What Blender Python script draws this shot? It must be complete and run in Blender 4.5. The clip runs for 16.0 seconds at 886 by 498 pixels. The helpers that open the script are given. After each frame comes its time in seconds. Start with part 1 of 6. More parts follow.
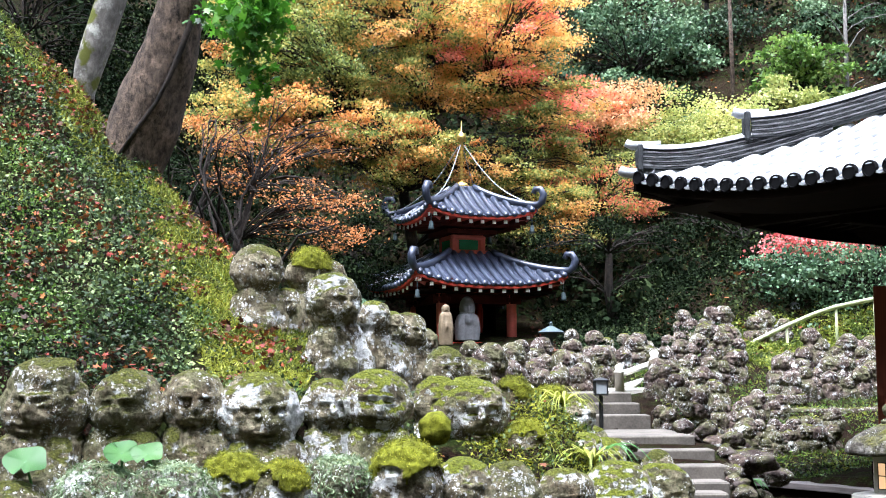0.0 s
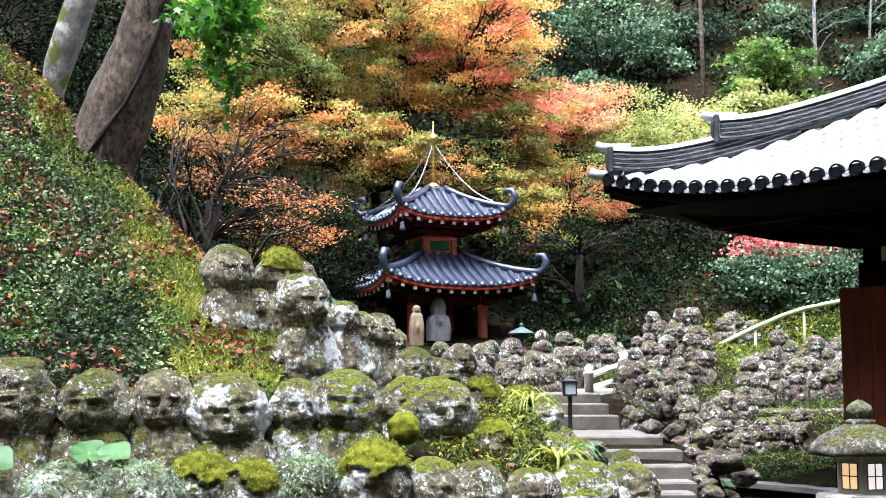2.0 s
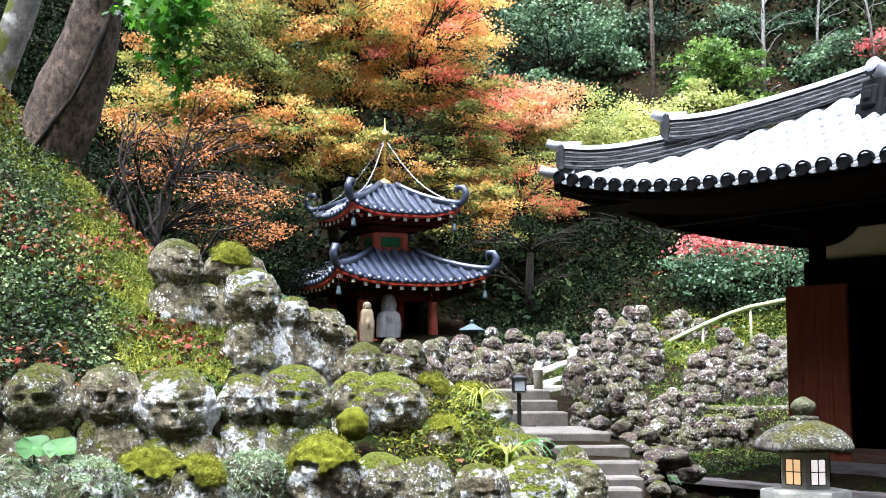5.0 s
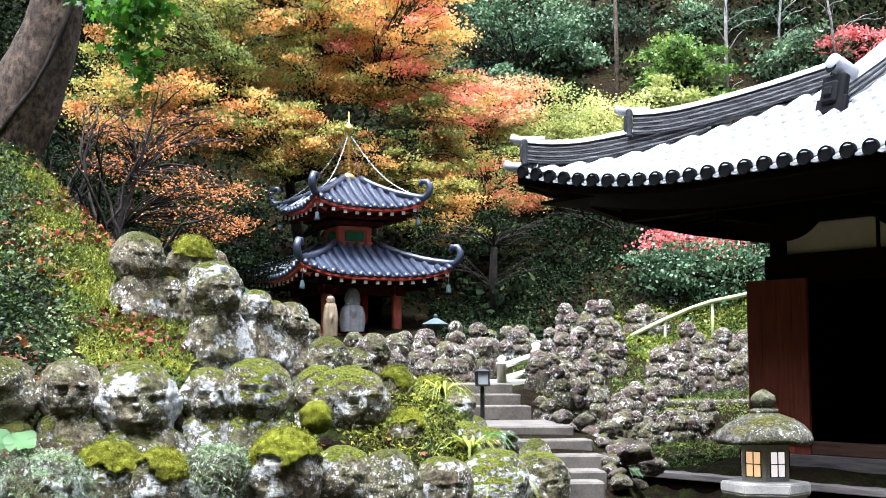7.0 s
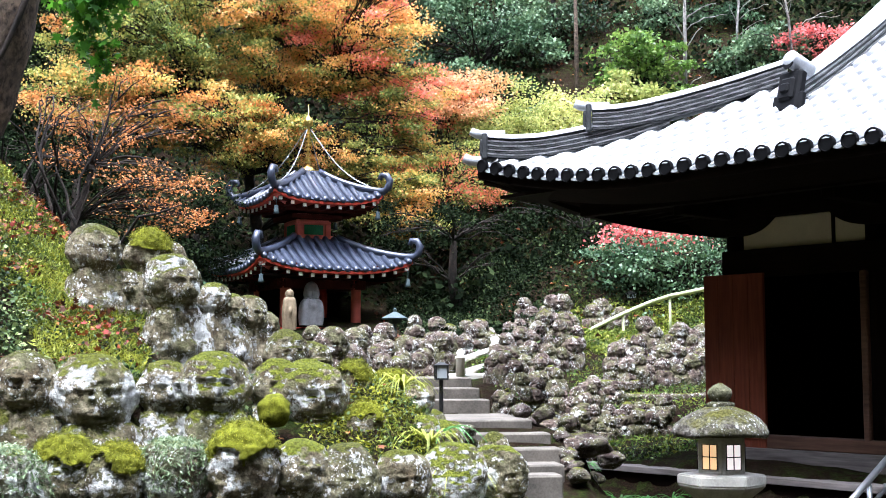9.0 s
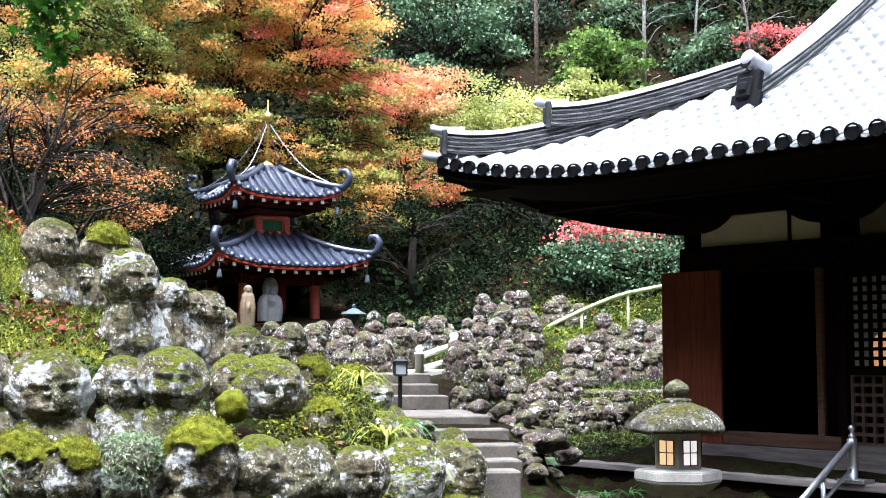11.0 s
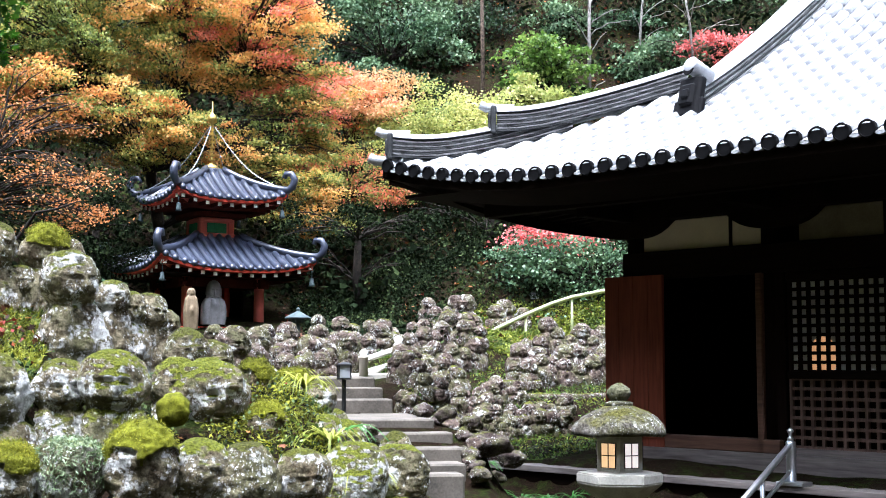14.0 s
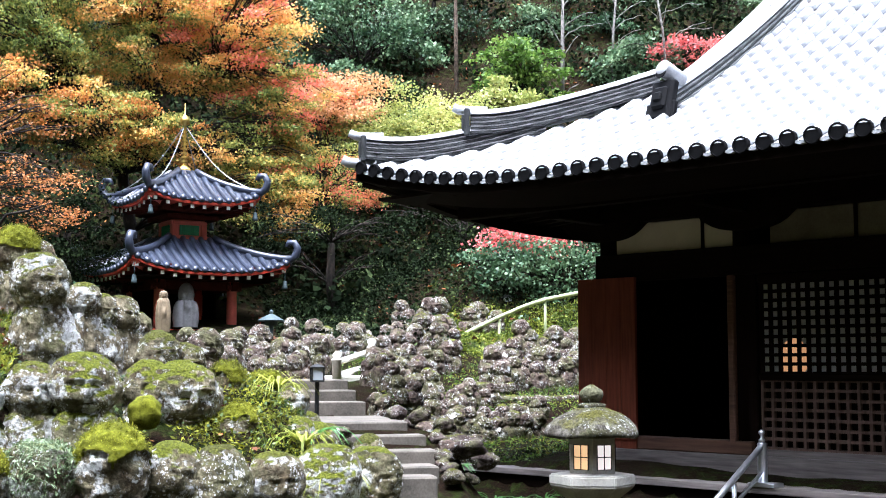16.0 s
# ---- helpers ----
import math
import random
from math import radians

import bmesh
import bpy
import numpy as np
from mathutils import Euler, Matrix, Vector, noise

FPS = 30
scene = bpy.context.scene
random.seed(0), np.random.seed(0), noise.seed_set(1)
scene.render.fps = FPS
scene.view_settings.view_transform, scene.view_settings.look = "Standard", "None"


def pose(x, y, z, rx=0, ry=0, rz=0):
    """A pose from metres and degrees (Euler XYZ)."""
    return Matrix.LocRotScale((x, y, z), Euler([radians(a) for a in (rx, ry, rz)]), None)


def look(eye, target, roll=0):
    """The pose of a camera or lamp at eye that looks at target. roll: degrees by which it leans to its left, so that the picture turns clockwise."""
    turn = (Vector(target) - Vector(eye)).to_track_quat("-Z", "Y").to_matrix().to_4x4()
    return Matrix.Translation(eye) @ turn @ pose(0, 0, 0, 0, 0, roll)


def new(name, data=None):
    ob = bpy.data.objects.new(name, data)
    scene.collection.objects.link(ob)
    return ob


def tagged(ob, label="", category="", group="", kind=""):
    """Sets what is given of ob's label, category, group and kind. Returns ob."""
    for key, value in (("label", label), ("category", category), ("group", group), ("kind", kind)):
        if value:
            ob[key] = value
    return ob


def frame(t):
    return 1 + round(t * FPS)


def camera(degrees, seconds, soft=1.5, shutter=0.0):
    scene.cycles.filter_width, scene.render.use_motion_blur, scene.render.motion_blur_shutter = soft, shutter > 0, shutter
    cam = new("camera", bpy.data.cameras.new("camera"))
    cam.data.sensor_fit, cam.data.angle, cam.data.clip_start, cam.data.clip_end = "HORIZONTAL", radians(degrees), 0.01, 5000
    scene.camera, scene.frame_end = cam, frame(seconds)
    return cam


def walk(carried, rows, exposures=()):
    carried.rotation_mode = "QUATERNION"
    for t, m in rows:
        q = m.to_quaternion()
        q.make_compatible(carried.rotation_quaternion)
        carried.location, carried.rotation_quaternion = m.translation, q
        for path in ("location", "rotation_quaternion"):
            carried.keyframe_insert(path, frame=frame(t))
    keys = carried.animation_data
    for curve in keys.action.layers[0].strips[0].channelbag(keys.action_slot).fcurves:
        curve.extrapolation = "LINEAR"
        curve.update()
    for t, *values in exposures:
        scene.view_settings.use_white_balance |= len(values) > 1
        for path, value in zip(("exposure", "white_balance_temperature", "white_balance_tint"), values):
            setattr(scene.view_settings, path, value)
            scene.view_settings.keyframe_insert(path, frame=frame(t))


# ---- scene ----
cam = camera(39.23, 16.0, soft=1.0)
PATH = [
    (0.0, pose(-0.0000, 0.0000, 1.6000, 95.891, 0.285, 0.029)),
    (0.5, pose(0.0057, -0.0116, 1.5985, 95.908, 0.282, -0.232)),
    (1.0, pose(0.0109, -0.0230, 1.5970, 95.919, 0.265, -0.543)),
    (1.5, pose(0.0130, -0.0291, 1.5965, 95.924, 0.196, -0.910)),
    (2.0, pose(0.0147, -0.0309, 1.5954, 95.930, 0.188, -1.287)),
    (2.5, pose(0.0156, -0.0320, 1.5940, 95.934, 0.129, -1.673)),
    (3.0, pose(0.0161, -0.0323, 1.5933, 95.923, 0.089, -2.057)),
    (3.5, pose(0.0163, -0.0328, 1.5929, 95.900, 0.059, -2.442)),
    (4.0, pose(0.0171, -0.0370, 1.5919, 95.870, 0.029, -2.822)),
    (6.5, pose(0.0208, -0.0439, 1.5870, 95.589, 0.066, -4.778)),
    (7.0, pose(0.0215, -0.0454, 1.5839, 95.522, 0.053, -5.233)),
    (7.5, pose(0.0207, -0.0445, 1.5833, 95.450, 0.036, -5.709)),
    (8.0, pose(0.0214, -0.0424, 1.5819, 95.386, 0.049, -6.178)),
    (8.5, pose(0.0225, -0.0410, 1.5815, 95.316, 0.017, -6.645)),
    (9.0, pose(0.0224, -0.0413, 1.5794, 95.254, -0.013, -7.112)),
    (11.5, pose(0.0236, -0.0435, 1.5750, 95.080, -0.129, -9.453)),
    (12.0, pose(0.0248, -0.0465, 1.5737, 95.119, -0.161, -9.908)),
    (12.5, pose(0.0250, -0.0494, 1.5735, 95.164, -0.186, -10.354)),
    (13.0, pose(0.0252, -0.0511, 1.5729, 95.208, -0.197, -10.774)),
    (13.5, pose(0.0262, -0.0516, 1.5719, 95.251, -0.183, -11.170)),
    (14.0, pose(0.0290, -0.0509, 1.5722, 95.278, -0.167, -11.523)),
    (14.5, pose(0.0303, -0.0505, 1.5704, 95.315, -0.135, -11.862)),
    (15.0, pose(0.0303, -0.0507, 1.5691, 95.349, -0.142, -12.182)),
    (15.5, pose(0.0315, -0.0521, 1.5696, 95.368, -0.089, -12.470)),
    (16.0, pose(0.0315, -0.0536, 1.5700, 95.395, -0.068, -12.736)),
]
walk(cam, PATH, exposures=[(0.0, 2.75, 5600, 12), (16.0, 2.75, 5600, 12)])

# ---- light: a bright overcast sky over a wooded valley ----
world = bpy.data.worlds.new("overcast_sky")
world.use_nodes = True
scene.world = world
wn, wl = world.node_tree.nodes, world.node_tree.links
wn.clear()
sky = wn.new("ShaderNodeTexSky")
sky.sky_type = "NISHITA"
sky.sun_disc = False
sky.sun_elevation = radians(76)
sky.sun_rotation = radians(215)
sky.air_density = 1.0
sky.dust_density = 4.0
pale = wn.new("ShaderNodeHueSaturation")
pale.inputs["Saturation"].default_value = 0.3
back = wn.new("ShaderNodeBackground")
back.inputs["Strength"].default_value = 0.15
wout = wn.new("ShaderNodeOutputWorld")
wl.new(sky.outputs[0], pale.inputs["Color"])
wl.new(pale.outputs[0], back.inputs["Color"])
wl.new(back.outputs[0], wout.inputs["Surface"])

sun = new("sun", bpy.data.lights.new("sun", "SUN"))
sun.data.energy = 1.5
sun.data.angle = radians(25)
sun.data.color = (1.0, 0.97, 0.92)
sun.matrix_world = look((-3, -4, 20), (0, 0, 0))


# ---- materials ----
def mat(name, rough=0.8, metal=0.0, spec=0.4):
    m = bpy.data.materials.new(name)
    m.use_nodes = True
    b = m.node_tree.nodes["Principled BSDF"]
    b.inputs["Roughness"].default_value = rough
    b.inputs["Metallic"].default_value = metal
    b.inputs["Specular IOR Level"].default_value = spec
    return m, m.node_tree.nodes, m.node_tree.links, b


def coord(ns, which="Object"):
    return ns.new("ShaderNodeTexCoord").outputs[which]


def world_pos(ns):
    return ns.new("ShaderNodeNewGeometry").outputs["Position"]


def noise_tex(ns, ls, vec, scale, detail=4.0, rough=0.6, out="Fac"):
    n = ns.new("ShaderNodeTexNoise")
    n.inputs["Scale"].default_value = scale
    n.inputs["Detail"].default_value = detail
    n.inputs["Roughness"].default_value = rough
    ls.new(vec, n.inputs["Vector"])
    return n.outputs[out]


def ramp(ns, ls, fac, stops, mode="LINEAR"):
    r = ns.new("ShaderNodeValToRGB")
    r.color_ramp.interpolation = mode
    e = r.color_ramp.elements
    while len(e) < len(stops):
        e.new(0.5)
    for el, (p, c) in zip(e, stops):
        el.position = p
        el.color = (*c, 1.0) if len(c) == 3 else c
    ls.new(fac, r.inputs["Fac"])
    return r.outputs["Color"]


def mix(ns, ls, fac, a, b, kind="MIX"):
    m = ns.new("ShaderNodeMix")
    m.data_type, m.blend_type = "RGBA", kind
    for sock, val in ((m.inputs[0], fac), (m.inputs[6], a), (m.inputs[7], b)):
        if isinstance(val, (int, float)):
            sock.default_value = val
        elif isinstance(val, tuple):
            sock.default_value = (*val, 1.0)
        else:
            ls.new(val, sock)
    return m.outputs[2]


def math_node(ns, ls, op, a, b=0.0, clamp=False):
    m = ns.new("ShaderNodeMath")
    m.operation, m.use_clamp = op, clamp
    for sock, val in zip(m.inputs, (a, b)):
        if isinstance(val, (int, float)):
            sock.default_value = val
        else:
            ls.new(val, sock)
    return m.outputs[0]


def bump(ns, ls, b, height, strength=0.5, dist=0.02):
    n = ns.new("ShaderNodeBump")
    n.inputs["Strength"].default_value = strength
    n.inputs["Distance"].default_value = dist
    ls.new(height, n.inputs["Height"])
    ls.new(n.outputs[0], b.inputs["Normal"])


def up_facing(ns, ls):
    g = ns.new("ShaderNodeNewGeometry")
    x = ns.new("ShaderNodeSeparateXYZ")
    ls.new(g.outputs["Normal"], x.inputs[0])
    return x.outputs["Z"]


def plain(name, colour, rough=0.7, metal=0.0, vary=0.25, scale=6.0, bumps=0.2, spec=0.4, scale2=60.0):
    """A surface of one colour, uneven at two scales."""
    m, ns, ls, b = mat(name, rough, metal, spec)
    v = coord(ns)
    a = noise_tex(ns, ls, v, scale)
    c = noise_tex(ns, ls, v, scale2, 3.0)
    f = math_node(ns, ls, "ADD", math_node(ns, ls, "MULTIPLY", a, 0.65), math_node(ns, ls, "MULTIPLY", c, 0.35))
    lo = tuple(x * (1 - vary) for x in colour)
    hi = tuple(min(1, x * (1 + vary)) for x in colour)
    ls.new(ramp(ns, ls, f, [(0.3, lo), (0.7, hi)]), b.inputs["Base Color"])
    bump(ns, ls, b, f, bumps, 0.01)
    return m


def wood(name, dark, light, axis=2, rough=0.7, scale=5.0, spec=0.3):
    """Grain drawn out along one axis."""
    m, ns, ls, b = mat(name, rough, 0.0, spec)
    mp = ns.new("ShaderNodeMapping")
    sc = [scale * 6] * 3
    sc[axis] = scale * 0.35
    mp.inputs["Scale"].default_value = sc
    ls.new(coord(ns), mp.inputs["Vector"])
    g = noise_tex(ns, ls, mp.outputs[0], 1.0, 6.0)
    st = noise_tex(ns, ls, coord(ns), 1.3, 3.0)
    c = mix(ns, ls, 0.35, ramp(ns, ls, g, [(0.3, dark), (0.75, light)]), ramp(ns, ls, st, [(0.35, dark), (0.7, light)]))
    ls.new(c, b.inputs["Base Color"])
    bump(ns, ls, b, g, 0.3, 0.006)
    return m


def old_stone(name, tone=(0.27, 0.235, 0.155), moss=0.5, lichen=0.5, moss_colour=(0.13, 0.14, 0.014), stain=(0.1, 0.075, 0.042), pale_green=0.0):
    """Weathered carved stone: stains, crusts of white lichen, moss on what faces the sky."""
    m, ns, ls, b = mat(name, 0.92, 0.0, 0.2)
    v = world_pos(ns)
    big = noise_tex(ns, ls, v, 2.6, 5.0)
    mid = noise_tex(ns, ls, v, 9.0, 6.0, 0.65)
    fine = noise_tex(ns, ls, v, 70.0, 4.0)
    grit = noise_tex(ns, ls, v, 28.0, 8.0, 0.75)
    base = ramp(ns, ls, grit, [(0.34, tuple(x * 0.35 for x in stain)), (0.5, tone), (0.7, tuple(x * 1.7 for x in tone))])
    base = mix(ns, ls, ramp(ns, ls, mid, [(0.4, (0, 0, 0)), (0.56, (0.85, 0.85, 0.85))]), ramp(ns, ls, fine, [(0.35, tuple(x * 0.4 for x in stain)), (0.65, tuple(x * 1.3 for x in stain))]), base)
    # dull green film, then crusts of lichen: patches and round spots of three sizes
    greenish = ramp(ns, ls, noise_tex(ns, ls, v, 3.3, 8.0, 0.7), [(0.46, (0, 0, 0)), (0.58, (0.75, 0.75, 0.75))])
    base = mix(ns, ls, greenish, base, ramp(ns, ls, grit, [(0.35, (0.04, 0.042, 0.016)), (0.55, (0.13, 0.13, 0.06)), (0.75, (0.26, 0.27, 0.14))]))
    white = ramp(ns, ls, grit, [(0.3, (0.2, 0.2, 0.18)), (0.46, (0.5, 0.5, 0.47)), (0.62, (0.8, 0.8, 0.79))])
    patch = noise_tex(ns, ls, v, 5.2, 11.0, 0.72)
    t = 0.675 - 0.17 * lichen
    base = mix(ns, ls, ramp(ns, ls, patch, [(t, (0, 0, 0)), (t + 0.035, (1, 1, 1))]), base, white)
    where = noise_tex(ns, ls, v, 6.0, 3.0)
    for size, reach, lo in ((15.0, 0.1 + 0.1 * lichen, 0.5), (34.0, 0.14 + 0.12 * lichen, 0.46), (75.0, 0.16 + 0.1 * lichen, 0.5)):
        vo = ns.new("ShaderNodeTexVoronoi")
        vo.inputs["Scale"].default_value = size
        warp = ns.new("ShaderNodeMixRGB")
        warp.inputs[0].default_value = 0.02
        ls.new(v, warp.inputs[1])
        ls.new(noise_tex(ns, ls, v, size * 1.6, 2.0, out="Color"), warp.inputs[2])
        ls.new(warp.outputs[0], vo.inputs["Vector"])
        spot = ramp(ns, ls, vo.outputs["Distance"], [(reach, (1, 1, 1)), (reach + 0.05, (0, 0, 0))])
        spot = mix(ns, ls, ramp(ns, ls, where, [(lo, (0, 0, 0)), (lo + 0.05, (1, 1, 1))]), (0.0, 0.0, 0.0), spot)
        base = mix(ns, ls, spot, base, white)
    # moss
    up = up_facing(ns, ls)
    f = math_node(ns, ls, "ADD", up, math_node(ns, ls, "MULTIPLY", math_node(ns, ls, "SUBTRACT", big, 0.5), 1.7))
    f = math_node(ns, ls, "ADD", f, math_node(ns, ls, "MULTIPLY", math_node(ns, ls, "SUBTRACT", mid, 0.5), 1.1))
    t = 1.05 - 0.8 * moss
    mm = ns.new("ShaderNodeMapRange")
    mm.inputs["From Min"].default_value, mm.inputs["From Max"].default_value = t, t + 0.25
    ls.new(f, mm.inputs["Value"])
    dk = tuple(x * 0.42 for x in moss_colour)
    lt = tuple(x * 1.8 for x in moss_colour)
    green = ramp(ns, ls, fine, [(0.3, dk), (0.55, moss_colour), (0.75, lt)])
    if pale_green > 0:
        green = mix(ns, ls, math_node(ns, ls, "MULTIPLY", ramp(ns, ls, patch, [(0.42, (0, 0, 0)), (0.58, (1, 1, 1))]), pale_green), green,
                    ramp(ns, ls, fine, [(0.3, (0.16, 0.24, 0.13)), (0.7, (0.46, 0.56, 0.38))]))
    ls.new(mix(ns, ls, mm.outputs[0], base, green), b.inputs["Base Color"])
    h = math_node(ns, ls, "ADD", math_node(ns, ls, "ADD", mid, math_node(ns, ls, "MULTIPLY", grit, 0.7)), math_node(ns, ls, "MULTIPLY", fine, 0.3))
    h = math_node(ns, ls, "ADD", h, math_node(ns, ls, "MULTIPLY", mm.outputs[0], math_node(ns, ls, "MULTIPLY", fine, 1.2)))
    bump(ns, ls, b, h, 1.0, 0.05)
    return m


def leaf_mat(name, stops, patch_scale=0.5, rand=0.5, gloss=0.6, through_light=0.35, spec=0.35):
    """Leaves whose colours drift in patches through the crown and vary from leaf to leaf."""
    m, ns, ls, b = mat(name, gloss, 0.0, spec)
    g = ns.new("ShaderNodeNewGeometry")
    n = noise_tex(ns, ls, g.outputs["Position"], patch_scale, 2.0)
    f = math_node(ns, ls, "ADD", math_node(ns, ls, "MULTIPLY", math_node(ns, ls, "SUBTRACT", g.outputs["Random Per Island"], 0.5), rand),
                  math_node(ns, ls, "ADD", math_node(ns, ls, "MULTIPLY", math_node(ns, ls, "SUBTRACT", n, 0.5), 2.2), 0.5), True)
    c = ramp(ns, ls, f, stops)
    ls.new(c, b.inputs["Base Color"])
    tr = ns.new("ShaderNodeBsdfTranslucent")
    ls.new(c, tr.inputs["Color"])
    ms = ns.new("ShaderNodeMixShader")
    ms.inputs[0].default_value = through_light
    ls.new(b.outputs[0], ms.inputs[1])
    ls.new(tr.outputs[0], ms.inputs[2])
    ls.new(ms.outputs[0], ns["Material Output"].inputs["Surface"])
    return m


def bark_mat(name, dark, light, moss=0.0, scale=5.0):
    m, ns, ls, b = mat(name, 0.9, 0.0, 0.25)
    v = world_pos(ns)
    mp = ns.new("ShaderNodeMapping")
    mp.inputs["Scale"].default_value = (scale * 2.0, scale * 2.0, scale * 1.1)
    ls.new(v, mp.inputs["Vector"])
    a = noise_tex(ns, ls, mp.outputs[0], 1.0, 8.0, 0.7)
    big = noise_tex(ns, ls, v, 2.2, 4.0)
    c = ramp(ns, ls, a, [(0.36, dark), (0.52, light), (0.68, tuple(x * 1.9 for x in light))])
    c = mix(ns, ls, ramp(ns, ls, big, [(0.4, (0, 0, 0)), (0.65, (0.7, 0.7, 0.7))]), c, tuple(x * 0.45 for x in light))
    c = mix(ns, ls, ramp(ns, ls, noise_tex(ns, ls, v, 4.0, 7.0, 0.7), [(0.56, (0, 0, 0)), (0.66, (0.7, 0.7, 0.7))]), c, tuple(min(0.6, x * 2.4) for x in light))
    if moss:
        c = mix(ns, ls, ramp(ns, ls, noise_tex(ns, ls, v, 3.1, 5.0), [(0.62 - 0.2 * moss, (0, 0, 0)), (0.7 - 0.2 * moss, (1, 1, 1))]), c, (0.11, 0.12, 0.02))
    ls.new(c, b.inputs["Base Color"])
    bump(ns, ls, b, a, 1.0, 0.03)
    return m


def ground_mat():
    """Leaf litter, earth and low green on the slopes; grey trodden grit where it is flat."""
    m, ns, ls, b = mat("woodland_ground", 1.0, 0.0, 0.03)
    v = world_pos(ns)
    big = noise_tex(ns, ls, v, 0.8, 4.0)
    mid = noise_tex(ns, ls, v, 6.0, 6.0, 0.7)
    fine = noise_tex(ns, ls, v, 45.0, 5.0, 0.7)
    soil = ramp(ns, ls, fine, [(0.3, (0.006, 0.004, 0.0025)), (0.55, (0.018, 0.011, 0.0075)), (0.75, (0.05, 0.028, 0.018))])
    green = ramp(ns, ls, fine, [(0.3, (0.006, 0.011, 0.003)), (0.55, (0.025, 0.036, 0.008)), (0.75, (0.07, 0.09, 0.018))])
    c = mix(ns, ls, ramp(ns, ls, mid, [(0.46, (0, 0, 0)), (0.6, (1, 1, 1))]), soil, green)
    c = mix(ns, ls, ramp(ns, ls, big, [(0.45, (0, 0, 0)), (0.65, (0.8, 0.8, 0.8))]), c, soil)
    ls.new(c, b.inputs["Base Color"])
    bump(ns, ls, b, math_node(ns, ls, "ADD", mid, fine), 1.0, 0.05)
    return m


GROUND = ground_mat()
STONE_GREY = old_stone("lichened_stone", moss=0.62, lichen=0.95)
STONE_MOSS = old_stone("mossy_stone", moss=0.72, lichen=0.62, moss_colour=(0.1, 0.105, 0.015))
STONE_CROWN = old_stone("stone_with_mossy_crown", moss=0.82, lichen=0.85, moss_colour=(0.16, 0.18, 0.014))
STONE_PALE = old_stone("pale_lichened_stone", tone=(0.25, 0.245, 0.2), moss=0.6, lichen=0.75, pale_green=0.9)
STONE_FAR = old_stone("dark_lichened_stone", tone=(0.17, 0.128, 0.105), moss=0.26, lichen=0.52, stain=(0.05, 0.032, 0.027))
STONE_STEP = plain("worn_step_stone", (0.105, 0.092, 0.076), 0.95, vary=0.6, scale=4.0, bumps=0.5, scale2=45.0)
STONE_LANTERN = plain("lantern_stone", (0.4, 0.385, 0.34), 0.9, vary=0.35, scale=7.0, bumps=0.4, scale2=70.0)
STONE_CAP = old_stone("lantern_cap_stone", tone=(0.2, 0.185, 0.16), moss=0.42, lichen=0.35, moss_colour=(0.12, 0.115, 0.02), stain=(0.06, 0.05, 0.038))
ROCK = old_stone("dark_rock", tone=(0.13, 0.105, 0.095), moss=0.1, lichen=0.1, stain=(0.05, 0.034, 0.03))
MOSS = plain("moss_cushion", (0.1, 0.105, 0.008), 0.95, vary=0.85, scale=9.0, bumps=1.0, spec=0.1, scale2=90.0)
TILE_GREY = plain("weathered_grey_roof_tile", (0.36, 0.37, 0.39), 0.36, vary=0.4, scale=3.0, bumps=0.25, spec=0.6, scale2=40.0)
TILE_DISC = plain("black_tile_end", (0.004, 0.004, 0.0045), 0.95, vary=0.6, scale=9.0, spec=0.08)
TILE_MID = plain("stained_grey_tile", (0.15, 0.15, 0.155), 0.6, vary=0.8, scale=5.0, spec=0.4, scale2=30.0)
TILE_EDGE = plain("dark_tile_end", (0.03, 0.032, 0.034), 0.7, vary=0.8, scale=9.0, spec=0.4)
TILE_BLUE = plain("blue_black_glazed_tile", (0.035, 0.042, 0.066), 0.33, vary=0.3, scale=4.0, bumps=0.1, spec=0.7)
RED = plain("vermilion_paint", (0.66, 0.07, 0.035), 0.6, vary=0.25, scale=5.0, bumps=0.05)
# vermilion with the deep shade under the pagoda eaves put into its colour
RED_SHADED = plain("vermilion_paint_with_shade", (0.07, 0.013, 0.009), 0.8, vary=0.4, scale=5.0, bumps=0.05, spec=0.1)
RED_FADED = plain("faded_vermilion_paint", (0.74, 0.17, 0.12), 0.65, vary=0.2, scale=5.0, bumps=0.05)
WHITE_PAINT = plain("white_paint", (0.78, 0.74, 0.66), 0.7, vary=0.1)
GREEN_PAINT = plain("green_paint", (0.035, 0.26, 0.1), 0.6, vary=0.25, scale=12.0)
GOLD = plain("gilt_metal", (0.72, 0.52, 0.15), 0.35, 0.9, 0.15, 20.0, 0.05)
CHAIN = plain("dull_chain_metal", (0.3, 0.31, 0.32), 0.5, 0.7)
VERDIGRIS = plain("verdigris_bronze", (0.06, 0.085, 0.09), 0.7, 0.1)
# aged timber toned near black, so eave and room shade sits in the colour
WOOD_DARK = wood("aged_timber_with_shade", (0.003, 0.002, 0.0015), (0.012, 0.006, 0.0045), rough=0.9, spec=0.06)
WOOD_DARK_X = wood("aged_beam_with_shade", (0.003, 0.002, 0.0015), (0.011, 0.006, 0.004), axis=0, rough=0.9, spec=0.06)
WOOD_BROWN = wood("worn_brown_lattice", (0.03, 0.018, 0.013), (0.17, 0.105, 0.08))
WOOD_SILL = wood("worn_brown_sill", (0.05, 0.025, 0.016), (0.19, 0.1, 0.065), axis=0)
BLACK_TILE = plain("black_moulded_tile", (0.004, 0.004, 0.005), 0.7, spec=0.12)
WOOD_RED = wood("red_brown_boards", (0.08, 0.015, 0.006), (0.26, 0.06, 0.026))
